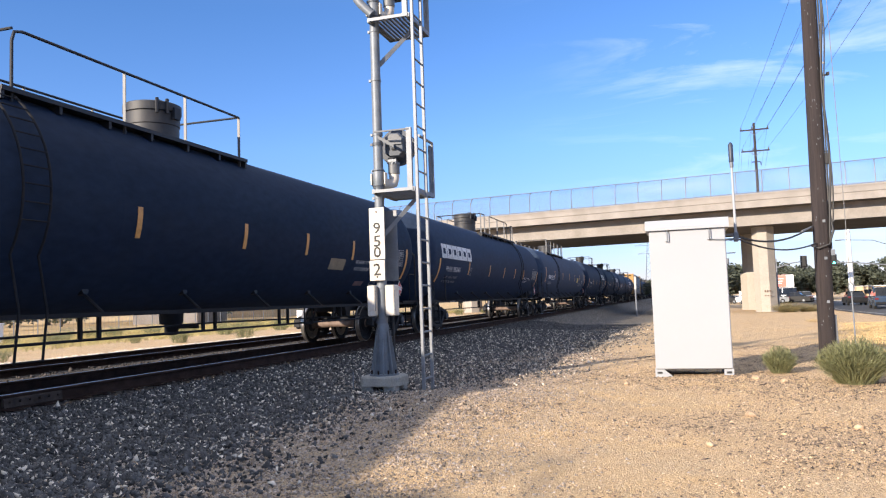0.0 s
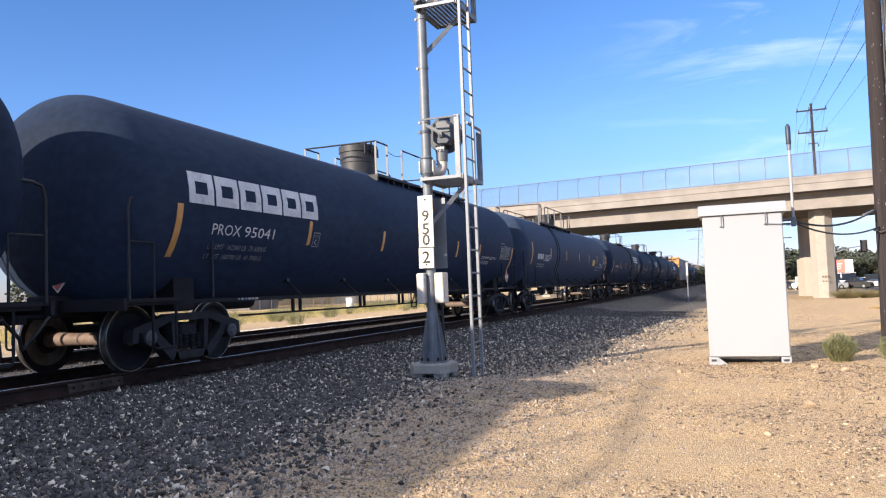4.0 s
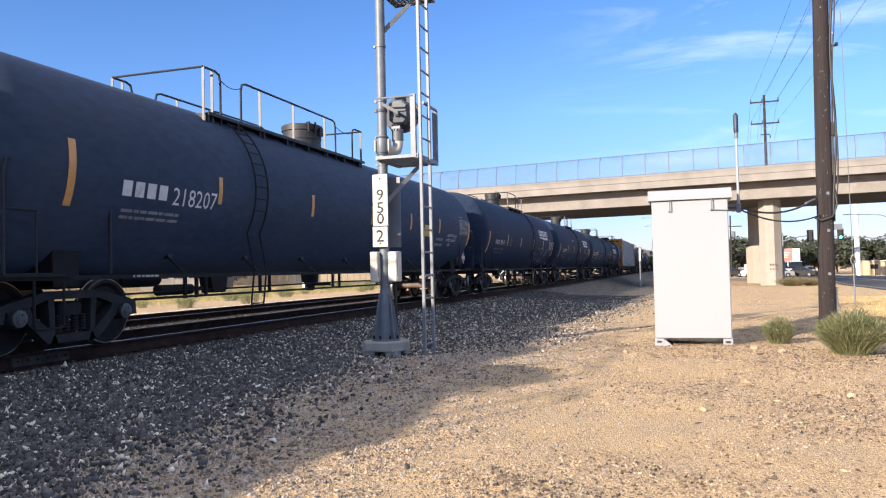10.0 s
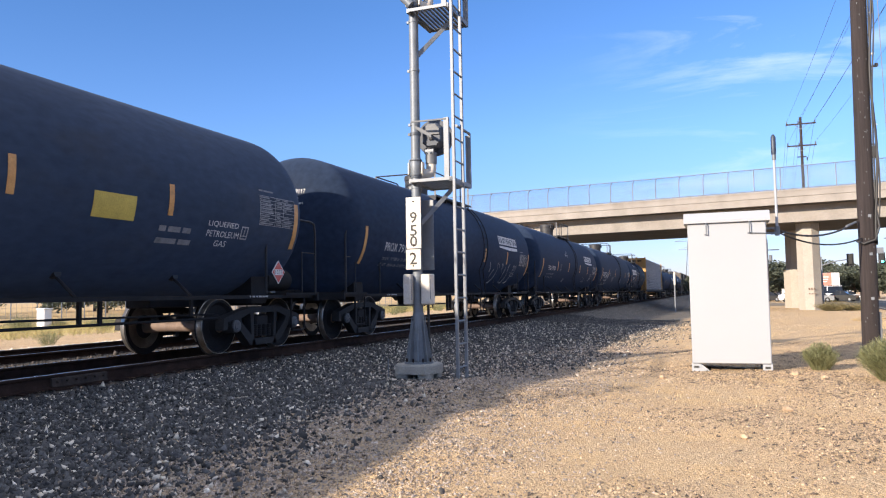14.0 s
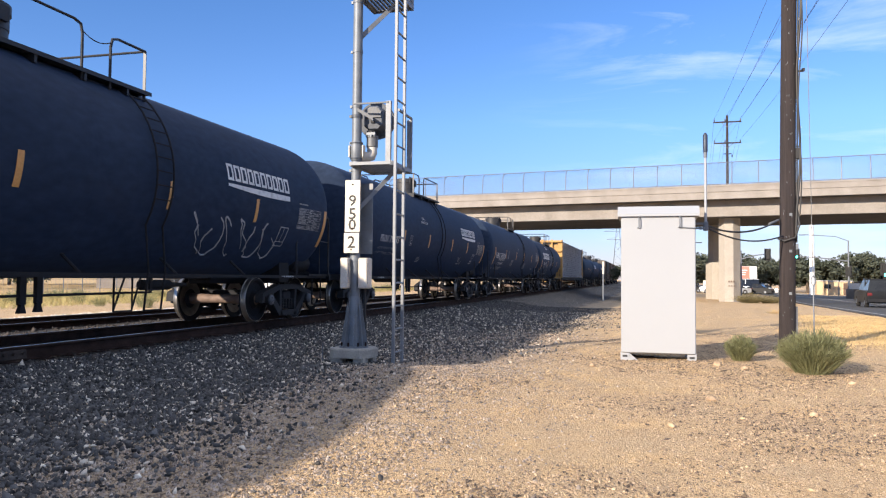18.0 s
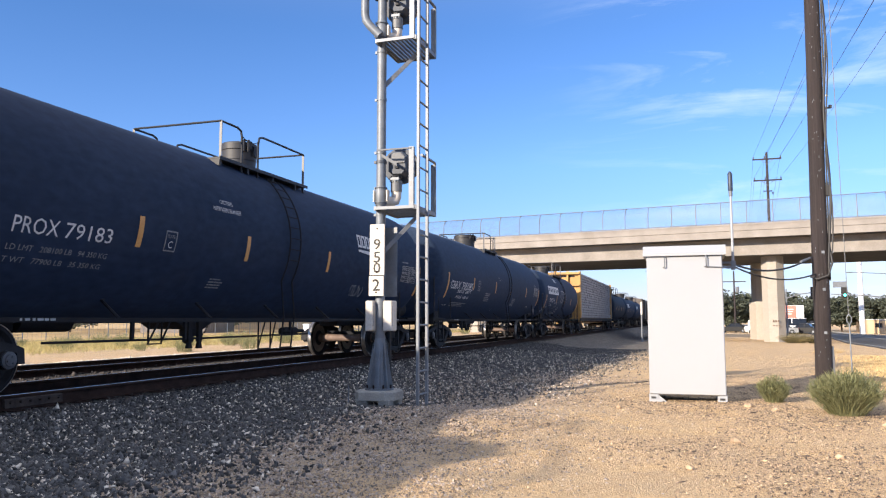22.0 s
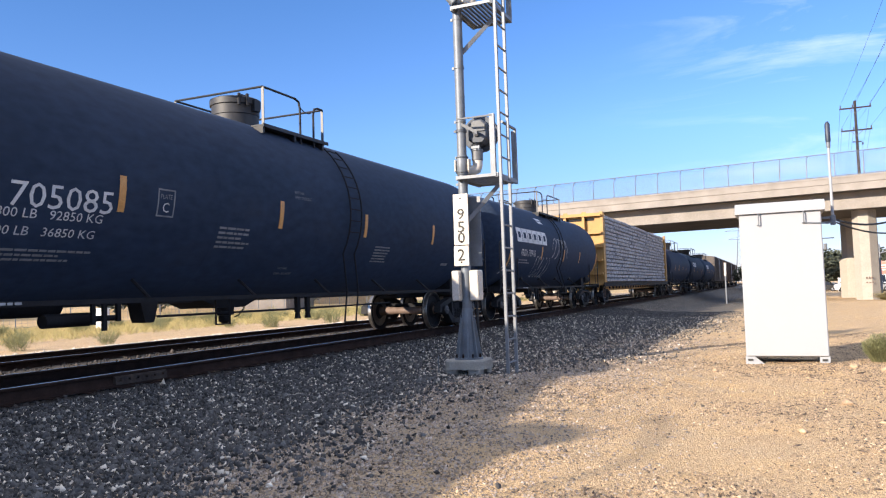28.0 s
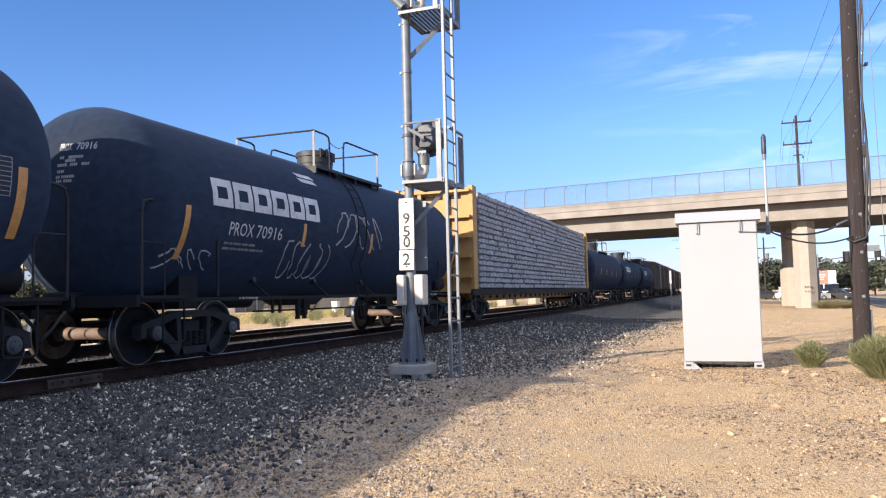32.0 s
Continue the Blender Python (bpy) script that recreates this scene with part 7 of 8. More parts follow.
    while q > ta + 1.5:
        part("sill_bracket", Geo().rod((0.93, q, 1.24), (1.27, q, 0.96), 0.022, 6).rod((0.88, q, 1.25), (0.98, q, 1.27), 0.06, 8), FITTING, car, "slanting bracket between tank and side sill")
        q -= 2.15
    for h in hangers:
        y = h - uc
        for s in (0.0, 0.34):
            part("pipe_hanger", Geo().box((1.05, y + s, 0.76), (0.045, 0.05, 0.34)), UNDER, car)
    if hangers:
        part("brake_pipe", Geo().tube([(1.05, ta + 1.2, 0.60), (1.05, tb - 1.2, 0.60)], 0.02, 6), UNDER, car)
        part("brake_rod", Geo().tube([(0.9, ta + 1.1, 0.68), (0.9, (ta + tb) / 2, 0.72), (0.9, tb - 1.1, 0.66)], 0.016, 6), UNDER, car)
        part("bottom_outlet", Geo().lathe([(0.52, 0.09), (0.56, 0.12), (0.7, 0.12), (0.72, 0.2), (0.98, 0.22)], (0, (ta + tb) / 2, 0), "z", 16).box((0.3, (ta + tb) / 2, 0.66), (0.5, 0.06, 0.06)), UNDER, car, "bottom outlet valve")
    under_gear(car, uc, under)
    for q in (ta + 0.9, tb - 0.7):
        g = Geo()
        for k, w in enumerate((0.03, 0.07, 0.04, 0.09, 0.06, 0.08)):
            g.box((1.312, q + 0.095 * k, 0.94), (0.004, w, 0.028))
        part("sill_print", g, PRINT, car, "tiny stencilled line on the side sill", smooth=0)
    part("end_reservoir", Geo().lathe([(-0.42, 0.02), (-0.38, 0.2), (0.38, 0.2), (0.42, 0.02)], (0.85, L1 - 1.35, 1.24), "y", 18), UNDER, car, "round air reservoir on the end platform")
    part("air_reservoir", Geo().lathe([(-0.5, 0.02), (-0.46, 0.16), (0.46, 0.16), (0.5, 0.02)], (0.15, ta + 2.3, 0.92), "y", 16), UNDER, car)
    truck(car, ta, rolls)
    truck(car, tb, rolls)
    # tank top: walkway, dome, railings
    if dome:
        d = dome[0] - uc
        r, h = dome[1], dome[2]
        z0 = TANK_Z + R - 0.08
        dm = part("dome", Geo().lathe([(z0, r * 0.97), (z0 + h * 0.45, r * 0.97), (z0 + h * 0.47, r * 1.0), (z0 + h * 0.78, r * 1.0), (z0 + h * 0.8, r * 1.06), (z0 + h, r * 1.06), (z0 + h + 0.02, r * 0.98)], (0, d, 0), "z", 36), DOME_BLACK, car, "round manway housing with a lid", smooth=30)
        part("lid_bolts", Geo().rod((r * 1.0, d - 0.2, z0 + h * 0.7), (r * 1.0, d - 0.2, z0 + h + 0.05), 0.03, 6).rod((r * 0.8, d - r * 0.75, z0 + h * 0.7), (r * 0.8, d - r * 0.75, z0 + h + 0.05), 0.03, 6), FITTING, dm)
        part("lid_handle", Geo().tube(rail_path([(0.2, d - 0.15, z0 + h), (0.2, d - 0.15, z0 + h + 0.09), (0.2, d + 0.15, z0 + h + 0.09), (0.2, d + 0.15, z0 + h)], 0.03), 0.015, 6), FITTING, dm)
        part("hinge_lug", Geo().box((r * 1.03, d, z0 + h * 0.75), (0.1, 0.16, 0.2)), FITTING, dm)
    if deck:
        a, b = deck[0] - uc, deck[1] - uc
        z = TANK_Z + R + 0.02
        for s in (1, -1):
            zw = TANK_Z + math.sqrt(R * R - 0.85 ** 2) + 0.06
            part("walkway", Geo().box((s * 0.88, (a + b) / 2, zw), (0.25, b - a, 0.025)).box((s * 1.01, (a + b) / 2, zw), (0.015, b - a, 0.06)), FITTING, car, "narrow grated walkway")
            for k in range(int((b - a) / 0.9) + 1):
                yy = min(a + 0.9 * k + 0.03, b - 0.03)
                part("walkway_bracket", Geo().box((s * 0.9, yy, zw - 0.07), (0.2, 0.05, 0.13)), FITTING, car)
    top_rails(car, uc, rails)
    for u in ladders:
        y = u - uc
        for dy in (-0.2, 0.2):
            path = [(1.46, y + dy, 0.40), (1.53, y + dy, 1.0)] + [on_tank(y + dy, a, 0.09) for a in np.linspace(-0.75, 1.3, 12)]
            part("ladder_rail", Geo().tube(path, 0.016, 6), UNDER, car)
        for k in range(11):
            p = on_tank(y, -0.75 + 0.2 * k, 0.09) if k > 1 else (1.48, y, 0.42 + 0.3 * k)
            part("rung", Geo().tube([(p[0], y - 0.2, p[2]), (p[0], y + 0.2, p[2])], 0.011, 6), UNDER, car)
    for u, zt, zb in stripes:
        part("reflective_stripe", shell_patch(u - uc - 0.05, u - uc + 0.05, zb - RAIL_Z - TANK_Z, zt - RAIL_Z - TANK_Z), STRIPE, car, "yellow reflective stripe")
    for u, zt, zb in long_stripes:
        part("reflective_stripe", shell_patch(u - uc - 0.06, u - uc + 0.06, zb - RAIL_Z - TANK_Z, zt - RAIL_Z - TANK_Z), STRIPE, car, "long yellow reflective stripe")
    return car, uc


def arc(z):
    """Arc height on the shell for a height above the ground."""
    return TANK_R * math.asin(max(-0.98, min(0.98, (z - RAIL_Z - TANK_Z) / TANK_R)))


def data_panel(car, y, z, w, h):
    """A ruled table of small print stencilled on the dark shell: lines round and across it, rows of unreadable bars."""
    p = part("data_panel", shell_patch(y, y + w, arc(z) - h, arc(z), 0.002, 0.002), PANEL_DARK, car, "ruled stencil panel of small print")
    rnd = random.Random(int(abs(y) * 31) + 1)
    top, rows = arc(z), 8
    g = Geo()
    for r in range(rows):
        lo = top - h + (r + 0.32) * h / rows
        for a, b in ((0.02, rnd.uniform(0.24, 0.38)), (0.46, rnd.uniform(0.55, 0.62)), (0.68, rnd.uniform(0.74, 0.95))):
            if rnd.random() < 0.85:
                q = shell_patch(y + a * w, y + b * w, lo, lo + 0.42 * h / rows, 0.0055, 0.002, 1)
                g.add(q.v, q.f)
    part("small_print", g, DIM_MARK, p, smooth=0)
    t = 0.007
    for k in range(rows + 1):
        part("panel_rule", shell_patch(y, y + w, top - h + k * (h - t) / rows, top - h + k * (h - t) / rows + t, 0.0055, 0.002, 1), PRINT, p, smooth=0)
    for a in (0.0, 0.42 * w, 0.65 * w, w - t):
        part("panel_rule", shell_patch(y + a, y + a + t, top - h, top, 0.006, 0.002), PRINT, p, smooth=0)
    text_bars("panel_heading", y, top + 0.1, [0.1 * w, 0.26 * w], 0.035, 0.03, DIM_MARK, car)


def square_mark(car, y, z, s, words="C"):
    """A small outlined square with a letter in it."""
    g = Geo()
    for a, b, c, d in ((0, s, 0, 0.02), (0, s, s * 1.2 - 0.02, s * 1.2), (0, 0.02, 0, s * 1.2), (s - 0.02, s, 0, s * 1.2)):
        q = shell_patch(y + a, y + b, arc(z) + c, arc(z) + d, 0.004, 0.002)
        g.add(q.v, q.f)
    if not words:
        for a, b, c, d in ((s * 0.46, s * 0.46 + 0.014, s * 0.3, s * 1.2), (0, s, s * 0.28, s * 0.28 + 0.014)):
            q = shell_patch(y + a, y + b, arc(z) + c, arc(z) + d, 0.004, 0.002)
            g.add(q.v, q.f)
    part("outlined_mark", g, PRINT if not words else DIM_MARK, car, smooth=0)
    if words:
        shell_text("plate_word", "PLATE", y + s * 0.16, arc(z) + s * 0.78, s * 0.2, s * 0.66, DIM_MARK, car)
        shell_text("letter", words, y + s * 0.32, arc(z) + s * 0.2, s * 0.42, s * 0.36, WHITE_MARK, car)


def car_number(car, y, z, wide, high, words, split=0.46, mark=""):
    """The car's reporting letters, as plain bars where they are a maker's name, then its number."""
    if mark:
        shell_text("reporting_mark", mark, y, arc(z), high, wide * split * 0.93, WHITE_MARK, car, "white reporting mark")
    else:
        text_bars("reporting_mark", y, arc(z) + high, [wide * split / 4 * 0.72] * 4, high, wide * split / 4 * 0.28, WHITE_MARK, car)
    shell_text("car_number", words, y + wide * (split + 0.03), arc(z), high, wide * (0.97 - split), WHITE_MARK, car, "white car number")


def on_head(t0, x, z, off=0.006):
    """A place on the leading head of the tank, whose tip is at t0, for a sideways place and a height above the ground."""
    q = 1 - (math.hypot(x, z - RAIL_Z - TANK_Z) / TANK_R) ** HEAD_N
    return (x, t0 + 0.8 - 0.8 * max(q, 0.0) ** (1 / HEAD_N) - off, z - RAIL_Z)


HEAD_LINES = ((0.12, ((0.04, 0.08), (0.19, 0.25))), (0.17, ((0.14, 0.18),)), (0.23, ((0.01, 0.17), (0.23, 0.13), (0.42, 0.13))),
              (0.32, ((0.01, 0.13),)), (0.40, ((-0.01, 0.08), (0.09, 0.23))), (0.46, ((0.0, 0.1), (0.13, 0.15))))


def head_text(car, t0, words, x0, x1, z, high, rows, mark=None):
    """The car's number on its leading head, with lines of small print under it as bars."""
    for name, text, a, b in (("end_number", words, x0, x1), ("end_mark", mark, x0 - 0.28, x0 - 0.08)):
        if text:
            v, f, _ = text_flat(text)
            part(name, Geo().add([on_head(t0, a + (b - a) * p[0], z + high * p[1]) for p in v], f), WHITE_MARK, car, "small white lettering on the head", smooth=0)
    for drop, words_in in HEAD_LINES[:rows]:
        g, za = Geo(), z - drop
        for lead, wide in words_in:
            n = max(2, round(wide / 0.034))
            for k in range(n):
                xa = x0 - 0.3 + lead + wide * k / n
                xb = xa + wide / n * 0.74
                g.add([on_head(t0, p, q) for p, q in ((xa, za), (xb, za), (xb, za + 0.042), (xa, za + 0.042))], [(0, 1, 2, 3)])
        part("small_print", g, PRINT, car, smooth=0)


def scrawl(car, y0, y1, z0, z1, seed, strokes=7, r=0.018):
    """Loose painted scribbles that spell nothing."""
    rnd = random.Random(seed)
    g = Geo()
    for k in range(strokes):
        c = y0 + (y1 - y0) * (k + 0.5) / strokes
        pts, q = [], rnd.uniform(0, 6)
        for i in range(14):
            a = i / 13
            yy = c + (y1 - y0) / strokes * (0.62 * math.sin(q + a * rnd.uniform(4.5, 5.5)) + 0.25 * a)
            zz = z0 + (z1 - z0) * (0.5 + 0.48 * math.cos(q * 1.7 + a * 4.6))
            pts.append(on_tank(yy, arc(zz), 0.003))
        for p, s in zip(pts, pts[1:]):
            d = Vector(s) - Vector(p)
            if d.length < 1e-4:
                continue
            side = Vector((0, -d.z, d.y)).normalized() * r
            g.add([Vector(p) + side, Vector(p) - side, Vector(s) - side, Vector(s) + side], [(0, 1, 2, 3)])
    part("scrawl", g, CHALK, car, "pale painted scribble", smooth=0)


def std_stripes(*us, z=2.77):
    return [(u, z, z - 0.44) for u in us]


# two cars that have already passed
tank_car("tank_car", -36.6, -17.5, (-34.5, -19.6), "black tank car ahead in the train", dome=(-27, 0.6, 0.7), deck=(-29.5, -24), rolls=False)
tank_car("tank_car", -17.5, 1.6, (-15.4, -0.5), "black tank car already past the signal", dome=(-8, 0.62, 0.75), deck=(-11, -5), rails=[(-11, -6, 4.85, 0, 0, (-9.4, -7.7))], rolls=False)

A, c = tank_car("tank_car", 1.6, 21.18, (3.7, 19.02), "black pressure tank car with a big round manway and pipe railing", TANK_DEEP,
                dome=(10.9, 0.46, 0.68), deck=(6.9, 12.3), rails=[(7.1, 12.12, 4.86, 1, 0, (9.08, 10.52))],
                stripes=std_stripes(3.6, 6.0, 8.74, 11.45, 13.74, 16.0), long_stripes=[(19.55, 2.76, 1.91), (2.9, 2.78, 1.95)], hangers=[5.9, 8.1, 10.8, 13.3], ladders=[6.88], under=(("post", 15.8, 0, 1.0), ("post", 16.2, 0, 1.0), ("braced", 14.3, 14.65, 0.92), ("box", 16.6, 16.95, 1.02)))
part("notice_panel", shell_patch(14.91 - c, 15.68 - c, arc(2.09), arc(2.33)), TAN_LABEL, A, "faded tan notice panel")
text_bars("notice_print", 15.0 - c, arc(2.31), [0.6], 0.03, 0.02, UNDER, A, 2)
text_bars("phone_line", 14.99 - c, arc(2.19), [0.13, 0.13, 0.17, 0.1], 0.075, 0.03, UNDER, A)
data_panel(A, 18.13 - c, 2.72, 1.17, 0.44)
shell_text("cargo_name", "LIQUEFIED PETROLEUM GAS", 16.27 - c, arc(2.25), 0.09, 1.43, WHITE_MARK, A)
shell_text("cargo_note", "NOT-ODORIZED", 16.28 - c, arc(2.1), 0.09, 0.84, WHITE_MARK, A)
square_mark(A, 17.6 - c, 1.78, 0.34, "")
part("notice_panel", shell_patch(16.67 - c, 17.18 - c, arc(1.76), arc(1.86)), FADED_RED, A, "small faded red notice")
diamond(A, 1.38, 19.2 - c, 1.34, "x", 0.29, PLACARD_RED, "1075")

B, c = tank_car("tank_car", 21.18, 40.97, (23.28, 39.03), "black pressure tank car with a large white wordmark and hazard placards",
                dome=(31.02, 0.46, 0.78), deck=(30.0, 36.3), rails=[(30.05, 30.68, 4.87, 0, 0, ()), (31.55, 34.95, 4.88, 0, 1, (33.0, 34.4)), (35.75, 36.15, 4.83, 1, 0, ())],
                stripes=std_stripes(26.14, 29.25, 31.83, 34.05, 36.03, z=2.65), long_stripes=[(22.65, 2.66, 1.87), (39.57, 2.66, 1.83)], ladders=[35.27], under=(("pipe", 24.6, 34.6, 1.02), ("post", 26.2, 0, 1.02), ("post", 26.45, 0, 1.02), ("post", 28.89, 0, 1.01), ("post", 29.09, 0, 1.01), ("post", 30.94, 0, 1.01), ("post", 31.16, 0, 1.01), ("braced", 31.54, 31.85, 0.92), ("post", 32.32, 0, 1.02), ("post", 32.58, 0, 1.02), ("box", 32.75, 33.25, 1.03), ("post", 33.65, 0, 0.98), ("post", 33.95, 0, 0.98), ("cylinder", 33.3, 34.4, 1.05)))
brand_blocks(22.83 - c, arc(2.69), 6, 3.55, 0.46, 0.05, B)
car_number(B, 23.4 - c, 2.27, 1.62, 0.17, "95041", mark="PROX")
shell_text("load_limit", "LD LMT  162300 LB  73 600KG", 23.4 - c, arc(2.06), 0.085, 1.5, DIM_MARK, B)
shell_text("light_weight", "LT WT  100700 LB  45 700KG", 23.4 - c, arc(1.92), 0.085, 1.47, DIM_MARK, B)
square_mark(B, 26.28 - c, 2.2, 0.23)
shell_text("cargo_name", "LIQUEFIED PETROLEUM GAS", 36.29 - c, arc(2.21), 0.10, 1.5, WHITE_MARK, B)
shell_text("cargo_note", "NOT-ODORIZED", 36.23 - c, arc(2.07), 0.10, 0.9, WHITE_MARK, B)
data_panel(B, 38.24 - c, 2.69, 1.11, 0.44)
diamond(B, 1.38, 39.12 - c, 1.33, "x", 0.29, PLACARD_RED, "1075")
diamond(B, 0.2, 21.75 - c, 1.32, "y", 0.29, PLACARD_RED, "1075")

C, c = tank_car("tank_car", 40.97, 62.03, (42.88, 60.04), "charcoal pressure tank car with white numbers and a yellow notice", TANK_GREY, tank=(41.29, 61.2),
                dome=(51.2, 0.46, 0.62), deck=(46.0, 52.6), rails=[(45.95, 46.45, 4.86, 0, 1, (46.2,)), (47.1, 51.06, 4.85, 1, 1, (47.75, 49.06, 50.5)), (52.0, 52.52, 4.85, 1, 0, ())],
                stripes=std_stripes(45.62, 48.84, 51.91, 54.64, 57.19, z=2.88), long_stripes=[(42.48, 3.02, 2.17), (60.48, 2.94, 2.12)], hangers=[47.5, 50.58, 53.14, 56.01], ladders=[46.74], under=(("box", 46.1, 46.6, 0.98), ("post", 45.3, 0, 0.92), ("post", 45.6, 0, 0.92), ("post", 45.85, 0, 0.95), ("cylinder", 44.9, 46.3, 1.03), ("post", 58.2, 0, 1.0)))
car_number(C, 43.39 - c, 2.34, 2.15, 0.27, "218207")
text_bars("small_print", 43.44 - c, arc(2.22), [0.1, 0.2, 0.36, 0.12, 0.14, 0.34, 0.14], 0.055, 0.05, DIM_MARK, C, 2)
part("notice_panel", shell_patch(55.8 - c, 56.52 - c, arc(2.31), arc(2.63)), YELLOW_LABEL, C, "yellow notice panel with small print")
text_bars("notice_print", 55.9 - c, arc(2.58), [0.5], 0.035, 0.02, UNDER, C, 4)
data_panel(C, 59.35 - c, 2.99, 1.08, 0.5)
shell_text("cargo_name", "LIQUEFIED", 58.06 - c, arc(2.36), 0.1, 0.75, WHITE_MARK, C)
shell_text("cargo_name_2", "PETROLEUM", 58.06 - c, arc(2.22), 0.1, 0.8, WHITE_MARK, C)
shell_text("cargo_name_3", "GAS", 58.3 - c, arc(2.08), 0.1, 0.3, WHITE_MARK, C)
text_bars("small_print", 57.03 - c, arc(2.3), [0.5, 0.4], 0.1, 0.06, DIM_MARK, C, 2)
square_mark(C, 58.9 - c, 2.22, 0.18, "")
diamond(C, 1.38, 60.07 - c, 1.36, "x", 0.29, PLACARD_RED, "1075")
diamond(C, 0.48, 41.5 - c, 1.6, "y", 0.29, PLACARD_RED, "1075")
head_text(C, 41.29 - c, "218207", 0.44, 0.88, 2.96, 0.11, 2)


def grain_car(name, u0, u1, trucks, mark0, number, weights, label, bands, ends, ladder, caution, dome, rails, under, lead=0.0):
    """A black car with white wordmark near its far end and its number near its front."""
    k = u0 - 62.03 + lead
    car, c = tank_car(name, u0, u1, trucks, label,
                      dome=(dome, 0.35, 0.64), deck=(rails[0][0] - 0.1, rails[-1][1] + 0.1), rails=rails,
                      stripes=std_stripes(*bands, z=2.74), long_stripes=[(u0 + ends[0], 2.77, 1.93), (u1 - ends[1], 2.77, 1.93)], ladders=[ladder], under=under, shell=(1.56, 2.44))
    car_number(car, 64.34 + k - c, 2.30, 1.57, 0.2, number, mark="PROX")
    shell_text("load_limit", weights[0], 64.34 + k - c, arc(2.1), 0.075, 1.58, DIM_MARK, car)
    shell_text("light_weight", weights[1], 64.3 + k - c, arc(1.96), 0.075, 1.58, DIM_MARK, car)
    square_mark(car, 66.96 + k - c, 2.3, 0.26)
    brand_blocks(mark0 - c, arc(2.98), 10, 2.35, 0.30, 0.045, car)
    part("wordmark_sweep", Geo().loft([[on_tank(mark0 - c + 2.35 * t, arc(2.94) - 0.02, 0.004), on_tank(mark0 - c + 2.35 * t, arc(2.94) - 0.03 - 0.10 * math.sin(math.pi * (0.12 + 0.55 * t)), 0.004), on_tank(mark0 - c + 2.35 * t, arc(2.94) - 0.03 - 0.10 * math.sin(math.pi * (0.12 + 0.55 * t)), 0.007), on_tank(mark0 - c + 2.35 * t, arc(2.94) - 0.02, 0.007)] for t in np.linspace(0, 1, 10)]), WHITE_MARK, car, "white sweep under the wordmark", smooth=0)
    if caution:
        shell_text("caution_line", "CAUTION", caution + 0.2 - c, arc(3.2), 0.075, 0.36, WHITE_MARK, car)
        shell_text("caution_text", "NITROGEN BLANKET", caution - c, arc(3.07), 0.075, 0.79, WHITE_MARK, car)
    data_panel(car, u1 - 2.6 - c, 2.74, 1.08, 0.44)
    square_mark(car, u1 - 3.28 - c, 1.91, 0.36, "")
    head_text(car, u0 + 0.32 - c, number, 0.27, 0.545, 3.45, 0.1, 6, "PROX")
    return car, c


Dc, c = grain_car("tank_car", 62.03, 79.11, (63.96, 76.96), 73.71, "79117", ("LD LMT   207800 LB   94 250 KG", "LT WT   78200 LB   35 450 KG"), "black tank car with white wordmark and a scrawl of graffiti", (66.43, 69.17, 72.09, 74.75), (1.25, 1.28), 71.8, 0, 70.0, [(69.1, 70.8, 4.85, 0, 1, ()), (71.38, 72.17, 4.83, 1, 0, ())],
                  (("box", 66.8, 67.25, 0.99), ("pipe", 65.6, 72.4, 1.02), ("post", 67.87, 0, 1.01), ("braced", 68.11, 68.41, 0.91), ("skid", 68.66, 69.92, 0.85), ("leg", 69.8, 0, 0.79), ("leg", 70.07, 0, 0.80), ("braced", 71.42, 71.83, 0.75), ("post", 72.34, 0, 1.04), ("cylinder", 72.4, 73.6, 1.1)))
scrawl(Dc, 72.8 - c, 75.73 - c, 1.65, 2.35, 11, 6, 0.022)
Ec, c = grain_car("tank_car", 79.11, 96.54, (81.18, 94.49), 91.11, "79183", ("LD LMT   208100 LB   94 350 KG", "LT WT   77900 LB   35 350 KG"), "black tank car with white wordmark and a caution notice", (83.8, 86.52, 89.63, 92.13), (1.5, 1.26), 88.0, 85.5, 88.5, [(86.47, 87.14, 4.85, 0, 1, ()), (87.7, 89.5, 4.86, 1, 0, ())],
                  (("pipe", 82.7, 89.7, 0.99), ("post", 84.31, 0, 0.98), ("braced", 84.59, 84.89, 0.92), ("post", 85.54, 0, 0.97), ("leg", 85.66, 0, 0.82), ("leg", 85.93, 0, 0.81), ("skid", 85.98, 87.19, 0.86), ("braced", 87.65, 88.08, 0.74), ("post", 88.95, 0, 0.97), ("cylinder", 89.0, 89.9, 1.02)), lead=0.3)
text_bars("small_print", 85.74 - c, arc(1.97), [0.4], 0.03, 0.03, DIM_MARK, Ec, 4)
scrawl(Ec, 91.1 - c, 91.77 - c, 1.85, 2.1, 3, 5, 0.011)

